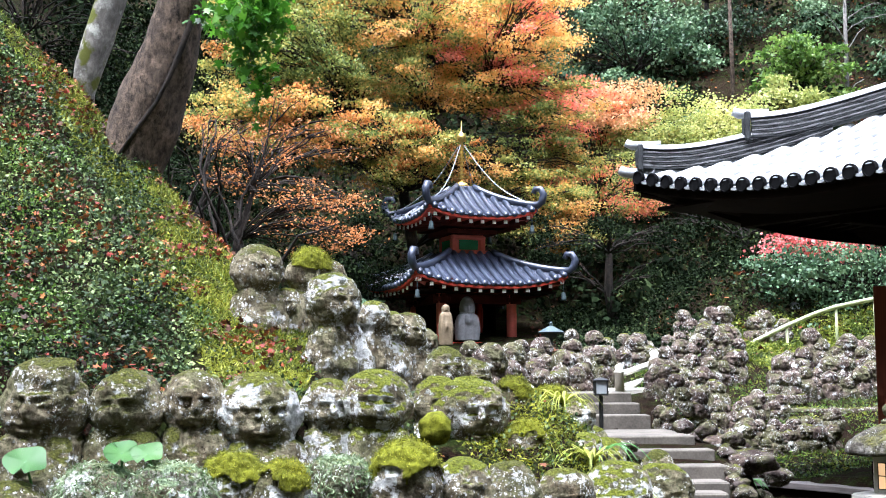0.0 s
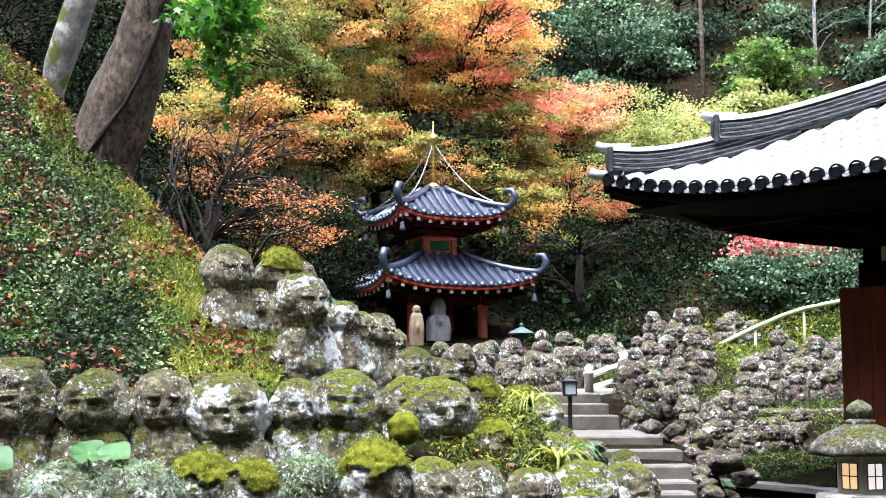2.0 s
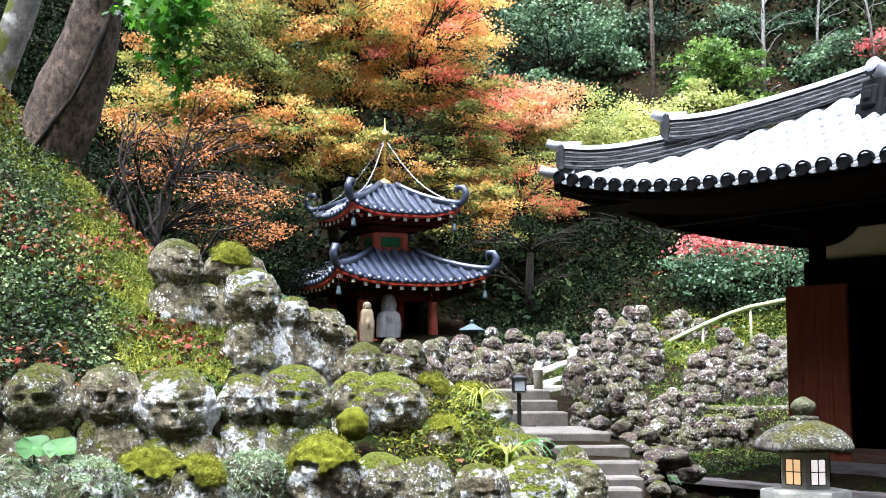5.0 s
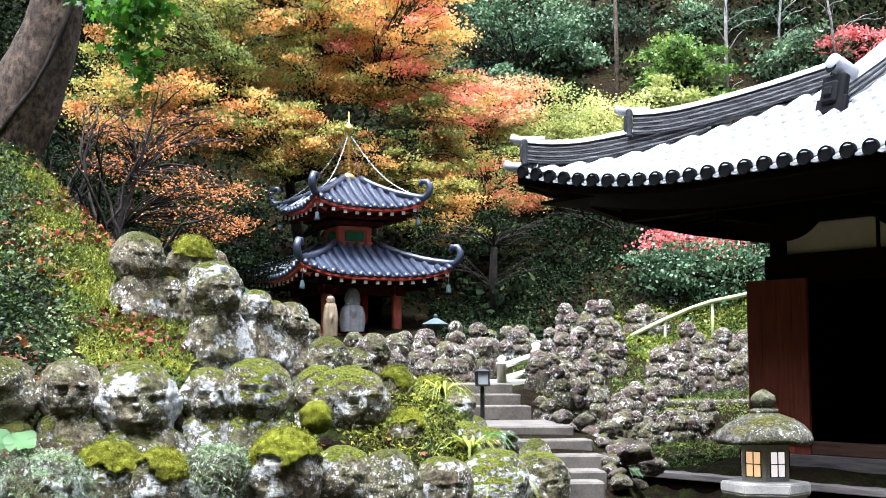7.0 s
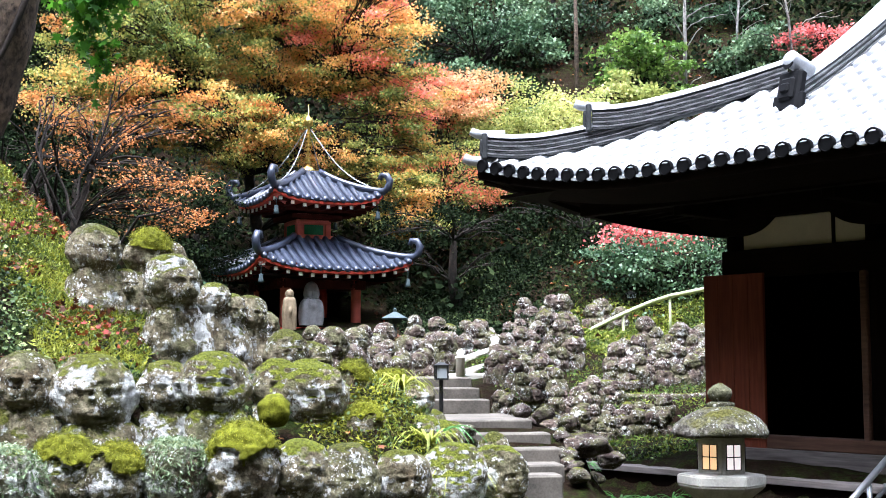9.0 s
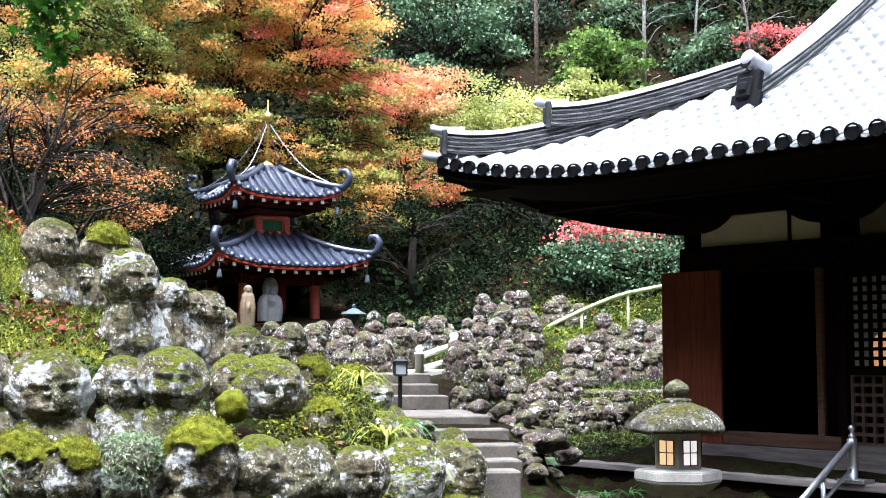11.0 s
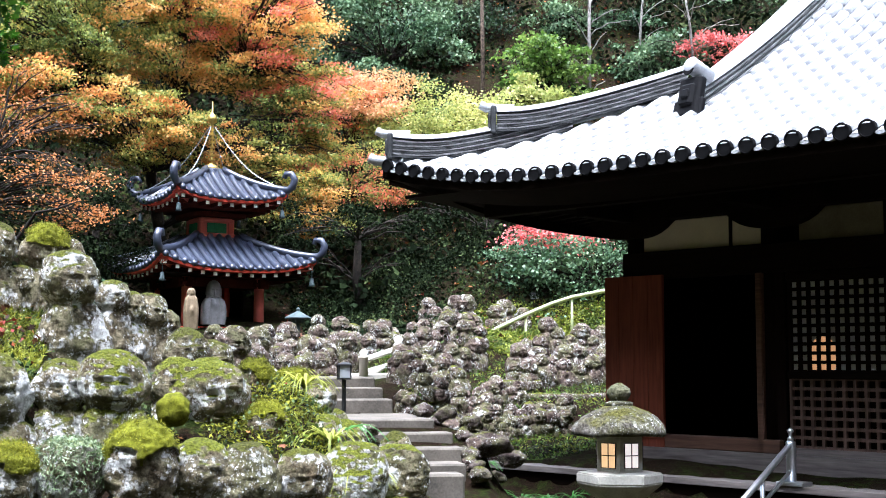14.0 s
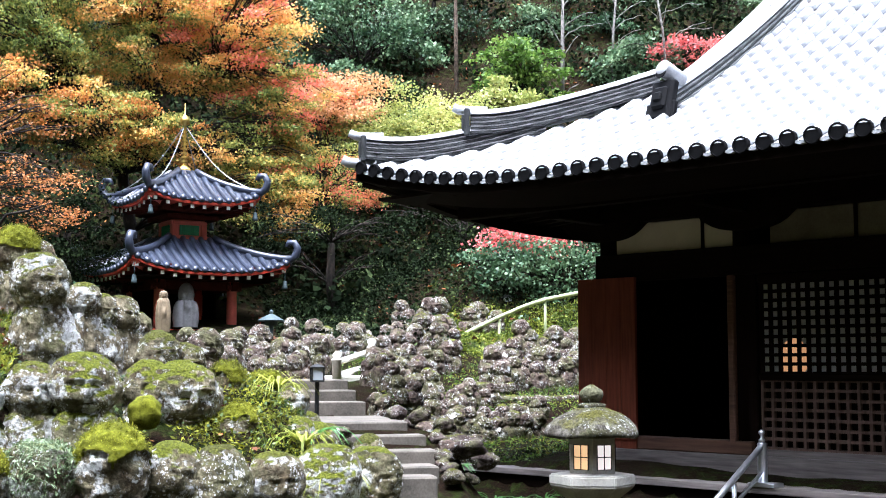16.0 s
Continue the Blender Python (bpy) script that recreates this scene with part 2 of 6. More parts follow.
WOOD_GREY = wood("bleached_deck_timber", (0.05, 0.042, 0.038), (0.25, 0.22, 0.21), axis=0)
# the cream plaster again, with the shade of the eave mixed into it
PLASTER_SHADED = plain("plaster_with_eave_shade", (0.16, 0.14, 0.1), 0.9, vary=0.3, scale=3.0)
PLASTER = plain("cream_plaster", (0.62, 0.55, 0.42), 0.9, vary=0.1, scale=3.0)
PAPER = plain("shoji_paper", (0.72, 0.73, 0.76), 0.9, vary=0.04, scale=8.0, bumps=0.02)
STEEL = plain("satin_steel", (0.55, 0.57, 0.6), 0.32, 0.9, 0.08, 15.0, 0.03)
BLACK_METAL = plain("black_painted_metal", (0.018, 0.018, 0.018), 0.5, 0.3)
RAIL_PAINT = plain("pale_green_painted_pipe", (0.42, 0.45, 0.24), 0.5, vary=0.2, scale=10.0)
BUDDHA = plain("pale_weathered_granite", (0.26, 0.25, 0.25), 0.85, vary=0.3, scale=9.0)
BRONZE = plain("ochre_weathered_bronze", (0.2, 0.15, 0.09), 0.7, 0.1, vary=0.35, scale=12.0)
FROSTED = plain("frosted_glass", (0.36, 0.38, 0.4), 0.4, vary=0.05)


def glowing(name, colour, strength):
    m, ns, ls, b = mat(name, 0.8)
    b.inputs["Base Color"].default_value = (*colour, 1)
    b.inputs["Emission Color"].default_value = (*colour, 1)
    b.inputs["Emission Strength"].default_value = strength
    return m


GLOW_WARM = glowing("lamplit_paper_warm", (1.0, 0.6, 0.28), 0.125)
GLOW_WHITE = glowing("lamplit_paper_white", (1.0, 0.85, 0.74), 0.13)
GLOW_DIM = glowing("small_lamp_behind_paper", (1.0, 0.48, 0.2), 0.08)


# ---- building helpers ----
def mesh_of(bm, name, material, smooth=False):
    me = bpy.data.meshes.new(name)
    bmesh.ops.recalc_face_normals(bm, faces=bm.faces[:])
    bm.to_mesh(me)
    bm.free()
    for mt in material if isinstance(material, (list, tuple)) else [material]:
        me.materials.append(mt)
    if smooth:
        me.polygons.foreach_set("use_smooth", [True] * len(me.polygons))
    return me


def part(name, bm, material, parent, label="", smooth=False, m=None):
    """Links a bmesh as one mesh object under a thing or a part."""
    ob = new(name, mesh_of(bm, name, material, smooth))
    ob.parent = parent
    if m is not None:
        ob.matrix_basis = m
    if label:
        ob["label"] = label
    return ob


def solid(name, bm, material, label, category, group="", kind="", smooth=False, m=None):
    """A top-level thing that is one mesh."""
    ob = new(name, mesh_of(bm, name, material, smooth))
    if m is not None:
        ob.matrix_basis = m
    return tagged(ob, label, category, group, kind)


def thing(name, m, label, category, group="", kind=""):
    ob = new(name)
    ob.empty_display_size = 0.1
    ob.matrix_basis = m
    return tagged(ob, label, category, group, kind)


def box(bm, x0, x1, y0, y1, z0, z1, bevel=0.0, m=None):
    vs = bmesh.ops.create_cube(bm, size=1.0)["verts"]
    mm = Matrix.Translation(((x0 + x1) / 2, (y0 + y1) / 2, (z0 + z1) / 2)) @ Matrix.Diagonal((x1 - x0, y1 - y0, z1 - z0, 1))
    bmesh.ops.transform(bm, matrix=(m @ mm) if m is not None else mm, verts=vs)
    if bevel:
        es = list({e for v in vs for e in v.link_edges})
        bmesh.ops.bevel(bm, geom=es, offset=bevel, segments=1, affect="EDGES")
    return bm


def boxed(*a, **k):
    return box(bmesh.new(), *a, **k)


def rod(bm, a, b, r0, r1=None, seg=8):
    a, b = Vector(a), Vector(b)
    d = b - a
    q = d.to_track_quat("Z", "Y").to_matrix().to_4x4()
    bmesh.ops.create_cone(bm, cap_ends=True, segments=seg, radius1=r0, radius2=r0 if r1 is None else r1, depth=d.length,
                          matrix=Matrix.Translation((a + b) / 2) @ q)
    return bm


def lathe(profile, seg=16, bm=None, m=None):
    """Turns (radius, height) pairs round the z axis."""
    bm = bm or bmesh.new()
    rings = []
    for r, z in profile:
        ring = []
        for i in range(seg):
            a = 2 * math.pi * i / seg
            p = Vector((r * math.cos(a), r * math.sin(a), z))
            ring.append(bm.verts.new(m @ p if m is not None else p))
        rings.append(ring)
    for lo, hi in zip(rings, rings[1:]):
        for i in range(seg):
            bm.faces.new((lo[i], lo[(i + 1) % seg], hi[(i + 1) % seg], hi[i]))
    bm.faces.new(rings[0][::-1])
    bm.faces.new(rings[-1])
    return bm


def tube(bm, pts, radii, seg=8):
    """A bent, tapering tube along points."""
    pts = [Vector(p) for p in pts]
    rings = []
    for i, p in enumerate(pts):
        d = (pts[min(i + 1, len(pts) - 1)] - pts[max(i - 1, 0)]).normalized()
        u = d.orthogonal().normalized() if i == 0 else (u - d * u.dot(d)).normalized()
        w = d.cross(u)
        rings.append([bm.verts.new(p + (u * math.cos(a) + w * math.sin(a)) * radii[i]) for a in (2 * math.pi * k / seg for k in range(seg))])
    for lo, hi in zip(rings, rings[1:]):
        for i in range(seg):
            bm.faces.new((lo[i], lo[(i + 1) % seg], hi[(i + 1) % seg], hi[i]))
    bm.faces.new(rings[0][::-1])
    bm.faces.new(rings[-1])
    return bm


def grid_mesh(name, verts, nx, ny, material, smooth=True):
    """A sheet from an (ny, nx, 3) array."""
    me = bpy.data.meshes.new(name)
    i = np.arange(nx * ny).reshape(ny, nx)
    f = np.stack([i[:-1, :-1], i[:-1, 1:], i[1:, 1:], i[1:, :-1]], -1).reshape(-1, 4)
    me.vertices.add(nx * ny)
    me.vertices.foreach_set("co", np.asarray(verts, dtype=np.float32).ravel())
    me.loops.add(f.size)
    me.loops.foreach_set("vertex_index", f.astype(np.int32).ravel())
    me.polygons.add(len(f))
    me.polygons.foreach_set("loop_start", np.arange(0, f.size, 4, dtype=np.int32))
    me.polygons.foreach_set("loop_total", np.full(len(f), 4, dtype=np.int32))
    me.update(calc_edges=True)
    me.polygons.foreach_set("use_smooth", [smooth] * len(f))
    me.materials.append(material)
    return me


LEAF = np.array([(0, 0, 0), (0.5, 0.42, 0.06), (0, 1, 0), (-0.5, 0.42, 0.06)])
LOBES = np.array([(0, 0, 0), (0.42, 0.1, 0.04), (0.2, 0.3, 0), (0.55, 0.62, 0.06), (0.16, 0.6, 0), (0, 1.05, 0.04), (-0.16, 0.6, 0), (-0.55, 0.62, 0.06), (-0.2, 0.3, 0), (-0.42, 0.1, 0.04)])


def leaf_mesh(name, centres, sizes, material, flat=0.5, seed=1, narrow=0.8, droop=0.0, shape=None):
    """Many single folded leaves round the given centres. flat: 1 lies level, 0 turns any way."""
    rng = np.random.default_rng(seed)
    n = len(centres)
    leaf = LEAF if shape is None else shape
    q = len(leaf)
    nrm = rng.normal(size=(n, 3)) * (1 - flat) + np.array([0, 0, 1.0]) * flat
    nrm /= np.linalg.norm(nrm, axis=1, keepdims=True) + 1e-9
    d = rng.normal(size=(n, 3))
    d[:, 2] -= droop
    d -= nrm * (d * nrm).sum(1, keepdims=True)
    d /= np.linalg.norm(d, axis=1, keepdims=True) + 1e-9
    w = np.cross(d, nrm)
    s = np.asarray(sizes).reshape(-1, 1, 1)
    v = centres[:, None, :] + s * (leaf[None, :, 0:1] * narrow * w[:, None, :] + leaf[None, :, 1:2] * d[:, None, :] + leaf[None, :, 2:3] * nrm[:, None, :])
    me = bpy.data.meshes.new(name)
    me.vertices.add(n * q)
    me.vertices.foreach_set("co", v.astype(np.float32).ravel())
    me.loops.add(n * q)
    me.loops.foreach_set("vertex_index", np.arange(n * q, dtype=np.int32))
    me.polygons.add(n)
    me.polygons.foreach_set("loop_start", np.arange(0, n * q, q, dtype=np.int32))
    me.polygons.foreach_set("loop_total", np.full(n, q, dtype=np.int32))
    me.update(calc_edges=True)
    me.materials.append(material)
    return me


MOSS_SHOOT = leaf_mat("moss_shoot", [(0.0, (0.05, 0.055, 0.004)), (0.5, (0.14, 0.15, 0.008)), (1.0, (0.3, 0.3, 0.02))], 6.0, 0.8, 0.8, 0.2)
FEATHER_SHOOT = leaf_mat("feather_moss_shoot", [(0.0, (0.05, 0.08, 0.025)), (0.5, (0.15, 0.21, 0.1)), (1.0, (0.36, 0.43, 0.28))], 6.0, 0.8, 0.8, 0.2)


# ---- ground: a steep bank beside the camera, a stepped way up to the pagoda, terraces, and the hill behind ----
def smooth_step(a, b, x):
    t = np.clip((x - a) / (b - a), 0, 1)
    return t * t * (3 - 2 * t)


BANK_FACE = (0.6155, 0.1797, -0.1061, -0.0311)


def crest_line(x):
    """Where the bank beside the camera reaches its crest."""
    return np.interp(x, [-12.0, -4.48, -3.68, -2.67, -1.66, -0.9, 0.0], [16.0, 12.3, 12.0, 11.3, 10.0, 9.3, 8.6])


def ground_height(x, y):
    """Height of the ground, in metres, for arrays or numbers."""
    x, y = np.asarray(x, float), np.asarray(y, float)
    way = np.interp(y, [-30, 6, 11.3, 12.0, 13.0, 14.4, 15.6, 17.0, 31.0, 36.0, 60.0, 130.0], [-0.1, 0.0, 0.3, 0.5, 0.88, 0.96, 1.25, 1.38, 2.3, 3.2, 21.0, 70.0])
    # planted bank where the near statues stand
    bank = np.interp(y, [4.8, 5.9, 6.5, 7.2, 7.8, 9.0, 13.0, 17.0], [0.0, 0.5, 0.75, 1.1, 1.4, 1.45, 1.2, 1.3])
    way = np.maximum(way, bank * smooth_step(1.9, 0.7, x + 0.08 * (y - 7)))
    # steep bank below the great tree: its face climbs to a crest and drops away behind it
    crest = crest_line(x)
    yy = np.minimum(y, crest)
    hill = BANK_FACE[0] * x + BANK_FACE[1] * yy + BANK_FACE[2] * x * yy + BANK_FACE[3]
    hill = hill - 0.4 * np.clip(y - crest, 0, 6) - 1.6 * np.clip(x + 0.8, 0, 12)
    hill = np.where(y < 7.2, hill - (7.2 - y) * 2.0, hill)
    z = np.maximum(way, np.minimum(hill, 16 + 0.3 * y))
    z = z + (0.05 - z) * smooth_step(2.92, 3.1, x) * smooth_step(13.2, 12.4, y) * smooth_step(4.0, 6.0, y)
    right = np.interp(y, [12.0, 13.0, 15.0, 17.5, 18.5, 19.5, 21.0, 22.5, 24.0, 26.0, 29.0], [0.05, 0.2, 0.3, 0.42, 0.58, 0.92, 1.3, 1.75, 2.1, 2.6, 4.2])
    z = z + (right - z) * smooth_step(2.95, 3.7, x) * smooth_step(12.0, 13.0, y) * smooth_step(23.5, 21.5, y)
    # terraces of small statues beyond the stairs
    terr = np.interp(y, [11.6, 12.4, 13.3, 14.5, 17.0, 20.0, 22.0, 26.0], [0.1, 0.4, 0.65, 0.86, 1.42, 1.85, 2.6, 4.6])
    terr = terr + (right - terr) * smooth_step(3.0, 3.8, x)
    by_hall = (6.08 - x) * 0.5446 + (y - 9.6) * 0.8387
    inner = (x - 6.08) * 0.8387 + (y - 9.6) * 0.5446
    free = np.maximum(smooth_step(4.8, 7.4, by_hall), smooth_step(8.2, 9.0, inner))
    near = 1 - np.where(inner > -0.5, np.maximum(free, smooth_step(0.5, -1.0, inner)), 1.0)
    z = np.maximum(z + (0.02 + 0.4 * smooth_step(0.95, 1.3, inner) - z) * near, np.where(y > 11.6, terr * smooth_step(0.0, 0.7, x - 2.2 - 0.35 * np.clip(y - 19.5, 0, 20)), -1) * free)
    # the foot of the hill behind the terraces
    rise = np.minimum(2.0 + 0.75 * (y - 24.5), 3.6) + 0.06 * (x - 4)
    z = np.maximum(z, np.where((y > 20), rise * smooth_step(3.4, 6.0, x), -1) * free)
    z = np.where(y > 36, z + 0.28 * np.clip(x - 5, 0, 14) * smooth_step(37, 43, y), z)
    # slopes added unseen behind the camera and beyond the hall, to block low sky
    z = np.maximum(z, np.minimum(2.1 * (-y - 6.0), 42 + 0 * x))
    z = np.maximum(z, np.minimum(1.6 * (x - 21.0), 40 + 0 * y))
    z = np.maximum(z, np.minimum(1.9 * (-x - 12.0 - 0.25 * np.clip(y, 0, 60)), 40 + 0 * y))
    rough = np.sin(x * 1.7 + y * 0.6) * np.cos(y * 1.3 - x * 0.4) * 0.06 + np.sin(x * 4.1 - y * 2.2) * np.sin(y * 5.0) * 0.02
    return z + rough * smooth_step(6, 9, np.hypot(x, y))


def build_ground():
    u = np.linspace(-1, 1, 340)
    xs = 14 * u + 106 * u ** 5
    w = np.linspace(0, 1, 380)
    ys = -30 + 44 * w + 20 * w ** 2 + 106 * w ** 6
    gx, gy = np.meshgrid(xs, ys)
    me = grid_mesh("ground", np.stack([gx, gy, ground_height(gx, gy)], -1), len(xs), len(ys), GROUND)
    return tagged(new("ground", me), "earth slopes with leaf litter, moss and low green plants", "ground", kind="structure")


build_ground()


# ---- the hall: deep eaves, tiled hipped roof, lattice shutters and a timber veranda ----
HALL = pose(6.08, 9.60, 0, 0, 0, -57)
EAVE_Z, TIP, RIDGE_V, END = 3.64, 6.86, 5.7, 6.5      # eave level, corner (along -x), depth to the ridge, far end
VERGE, DESCENT = 3.85, 3.35                           # gable verge and the ridge that descends beside it
WALL_Y, FLOOR_Z = 2.0, 0.60


def roof_z(s, v):
    """Height of the roof surface; s runs to the corner, v inwards from the eave."""
    v = min(v, 2 * RIDGE_V - v)
    d = v if s <= VERGE else min(v, TIP - s)
    along = s if v <= TIP - s else TIP - v
    lift = 0.42 * max(0.0, (along - 3.6) / 3.26) ** 2.2 * max(0.0, 1 - d / 3.2)
    return EAVE_Z + 0.42 * d + 0.03 * d * d + lift


def build_hall_roof():
    roof = thing("hall_roof", HALL, "temple roof of weathered grey round tiles with upswept corner", "roof", kind="structure")
    # sheet of pan tiles on the front and on the side
    for name in ("front_slope", "back_slope", "side_slope"):
        bm = bmesh.new()
        rows = []
        for i in range(19):
            d = (TIP - VERGE if name == "side_slope" else RIDGE_V) * i / 18
            row = []
            for k in range(41):
                if name == "side_slope":
                    s, v = TIP - d, d + (2 * RIDGE_V - 2 * d) * k / 40
                else:
                    s = -END + (max(TIP - d, VERGE) + END) * k / 40
                    v = d if name == "front_slope" else 2 * RIDGE_V - d
                row.append(bm.verts.new((-s, v, roof_z(s, v) if name != "side_slope" else roof_z(max(s, VERGE + 0.001), v))))
            rows.append(row)
        for a, b in zip(rows, rows[1:]):
            for k in range(40):
                bm.faces.new((a[k], a[k + 1], b[k + 1], b[k]))
        part(name, bm, TILE_GREY, roof, "grey pan tiles", True)
    # gable end above the side slope
    bm = bmesh.new()
    top = [bm.verts.new((-VERGE + 0.25, v, roof_z(VERGE - 0.3, v) - 0.05)) for v in (3.0 + 0.3 * k for k in range(19))]
    bm.faces.new(top)
    bmesh.ops.solidify(bm, geom=bm.faces[:], thickness=0.06)
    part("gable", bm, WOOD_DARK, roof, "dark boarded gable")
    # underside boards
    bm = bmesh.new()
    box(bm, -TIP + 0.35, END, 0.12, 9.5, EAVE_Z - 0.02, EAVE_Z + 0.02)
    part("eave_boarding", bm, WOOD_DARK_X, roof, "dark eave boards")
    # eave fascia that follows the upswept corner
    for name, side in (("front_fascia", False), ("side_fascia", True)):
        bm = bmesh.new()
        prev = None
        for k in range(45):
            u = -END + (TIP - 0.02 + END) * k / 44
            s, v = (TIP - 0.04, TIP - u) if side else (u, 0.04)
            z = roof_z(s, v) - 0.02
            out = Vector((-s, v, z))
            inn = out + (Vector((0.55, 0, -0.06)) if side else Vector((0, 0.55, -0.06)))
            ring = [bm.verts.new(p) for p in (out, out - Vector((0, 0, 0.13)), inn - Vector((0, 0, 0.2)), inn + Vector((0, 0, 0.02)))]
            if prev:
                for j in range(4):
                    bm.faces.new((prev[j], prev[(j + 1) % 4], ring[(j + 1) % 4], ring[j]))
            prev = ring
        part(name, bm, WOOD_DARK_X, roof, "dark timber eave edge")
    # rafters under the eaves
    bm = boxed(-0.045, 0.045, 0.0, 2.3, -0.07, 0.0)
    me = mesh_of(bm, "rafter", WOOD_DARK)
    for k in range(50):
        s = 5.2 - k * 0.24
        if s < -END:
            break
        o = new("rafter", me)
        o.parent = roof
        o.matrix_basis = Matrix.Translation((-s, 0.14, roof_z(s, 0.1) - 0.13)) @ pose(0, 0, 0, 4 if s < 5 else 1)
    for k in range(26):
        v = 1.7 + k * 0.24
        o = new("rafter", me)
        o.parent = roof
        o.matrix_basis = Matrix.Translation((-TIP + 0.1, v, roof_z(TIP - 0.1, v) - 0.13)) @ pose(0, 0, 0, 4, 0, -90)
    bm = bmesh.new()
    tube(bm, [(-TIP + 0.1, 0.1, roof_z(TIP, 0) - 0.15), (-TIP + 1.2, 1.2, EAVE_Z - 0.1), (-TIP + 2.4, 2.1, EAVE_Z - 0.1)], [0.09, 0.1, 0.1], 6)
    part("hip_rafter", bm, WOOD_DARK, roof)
    return roof


def build_hall_tiles(roof):
    """Round cover tiles in rows up the slope; the rows by the corner are single pieces, the rest is joined."""
    def half_round(length, r, seg=6, lip=0.004):
        bm = bmesh.new()
        rings = []
        for y, k in ((0.0, 1.0), (length, 0.985)):
            rings.append([bm.verts.new((r * k * math.cos(a), y, r * k * math.sin(a) + (lip if y == 0 else 0))) for a in (math.pi * j / seg for j in range(seg + 1))])
        for j in range(seg):
            bm.faces.new((rings[0][j], rings[0][j + 1], rings[1][j + 1], rings[1][j]))
        bm.faces.new(rings[0][::-1])
        return bm
    pitch, length, r = 0.245, 0.315, 0.078
    piece = mesh_of(half_round(length + 0.02, r), "cover_tile", TILE_GREY, True)
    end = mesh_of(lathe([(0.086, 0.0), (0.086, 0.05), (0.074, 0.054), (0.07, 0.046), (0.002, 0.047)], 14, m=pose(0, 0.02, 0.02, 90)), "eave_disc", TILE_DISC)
    lipm = bmesh.new()
    prev = None
    for k in range(7):
        a = math.pi * (1 + k / 6)
        p = (0.085 * math.cos(a), -0.015, 0.055 * math.sin(a) + 0.04)
        ring = [lipm.verts.new(p), lipm.verts.new((p[0], p[1], p[2] - 0.03)), lipm.verts.new((p[0], 0.1, p[2] - 0.03)), lipm.verts.new((p[0], 0.1, p[2]))]
        if prev:
            for j in range(4):
                lipm.faces.new((prev[j], prev[(j + 1) % 4], ring[(j + 1) % 4], ring[j]))
        prev = ring
    lip = mesh_of(lipm, "eave_pan_lip", TILE_GREY)
    rest = bmesh.new()
    n = int((TIP + END) / pitch)
    made = 0
    for i in range(n):
        s = TIP - 0.16 - i * pitch
        deep = RIDGE_V if s <= VERGE else TIP - s
        count = max(1, math.ceil(deep / length))
        for k in range(count):
            v = k * length
            z0, z1 = roof_z(s, v), roof_z(s, v + length)
            tilt = math.degrees(math.atan2(z1 - z0, length))
            m = Matrix.Translation((-s, v, z0 + 0.012)) @ pose(0, 0, 0, tilt, 0, random.uniform(-1, 1)) @ Matrix.Diagonal((1, 1.0 + 0.1 * (z1 - z0), 1, 1))
            if s > 0.0 and v < 3.6 and made < 300:
                o = new("cover_tile", piece)
                o.parent, o.matrix_basis = roof, m
                made += 1
            else:
                bm = half_round(length + 0.02, r, 5)
                bmesh.ops.transform(bm, matrix=m, verts=bm.verts)
                vs = [rest.verts.new(q.co) for q in bm.verts]
                bm.verts.index_update()
                for f in bm.faces:
                    rest.faces.new([vs[q.index] for q in f.verts])
                bm.free()
        z = roof_z(s, 0)
        for me, dx in ((end, 0.0), (lip, -pitch / 2)):
            o = new(me.name, me)
            o.parent = roof
            o.matrix_basis = Matrix.Translation((-s - dx, 0.0, (z if me is end else roof_z(s + dx, 0)) + 0.005))
    for i in range(24):
        v = 0.18 + i * pitch
        o = new("side_eave_disc", end)
        o.parent = roof
        o.matrix_basis = Matrix.Translation((-TIP, v, roof_z(TIP, v))) @ pose(0, 0, 0, 0, 0, -90)
        o = new("side_cover_tile", piece)
        o.parent = roof
        o.matrix_basis = Matrix.Translation((-TIP, v, roof_z(TIP, v))) @ pose(0, 0, 0, 16, 0, -90)
    ob = part("cover_tile_rows", rest, TILE_GREY, roof, smooth=True)
    ob["kind"] = "stuff"


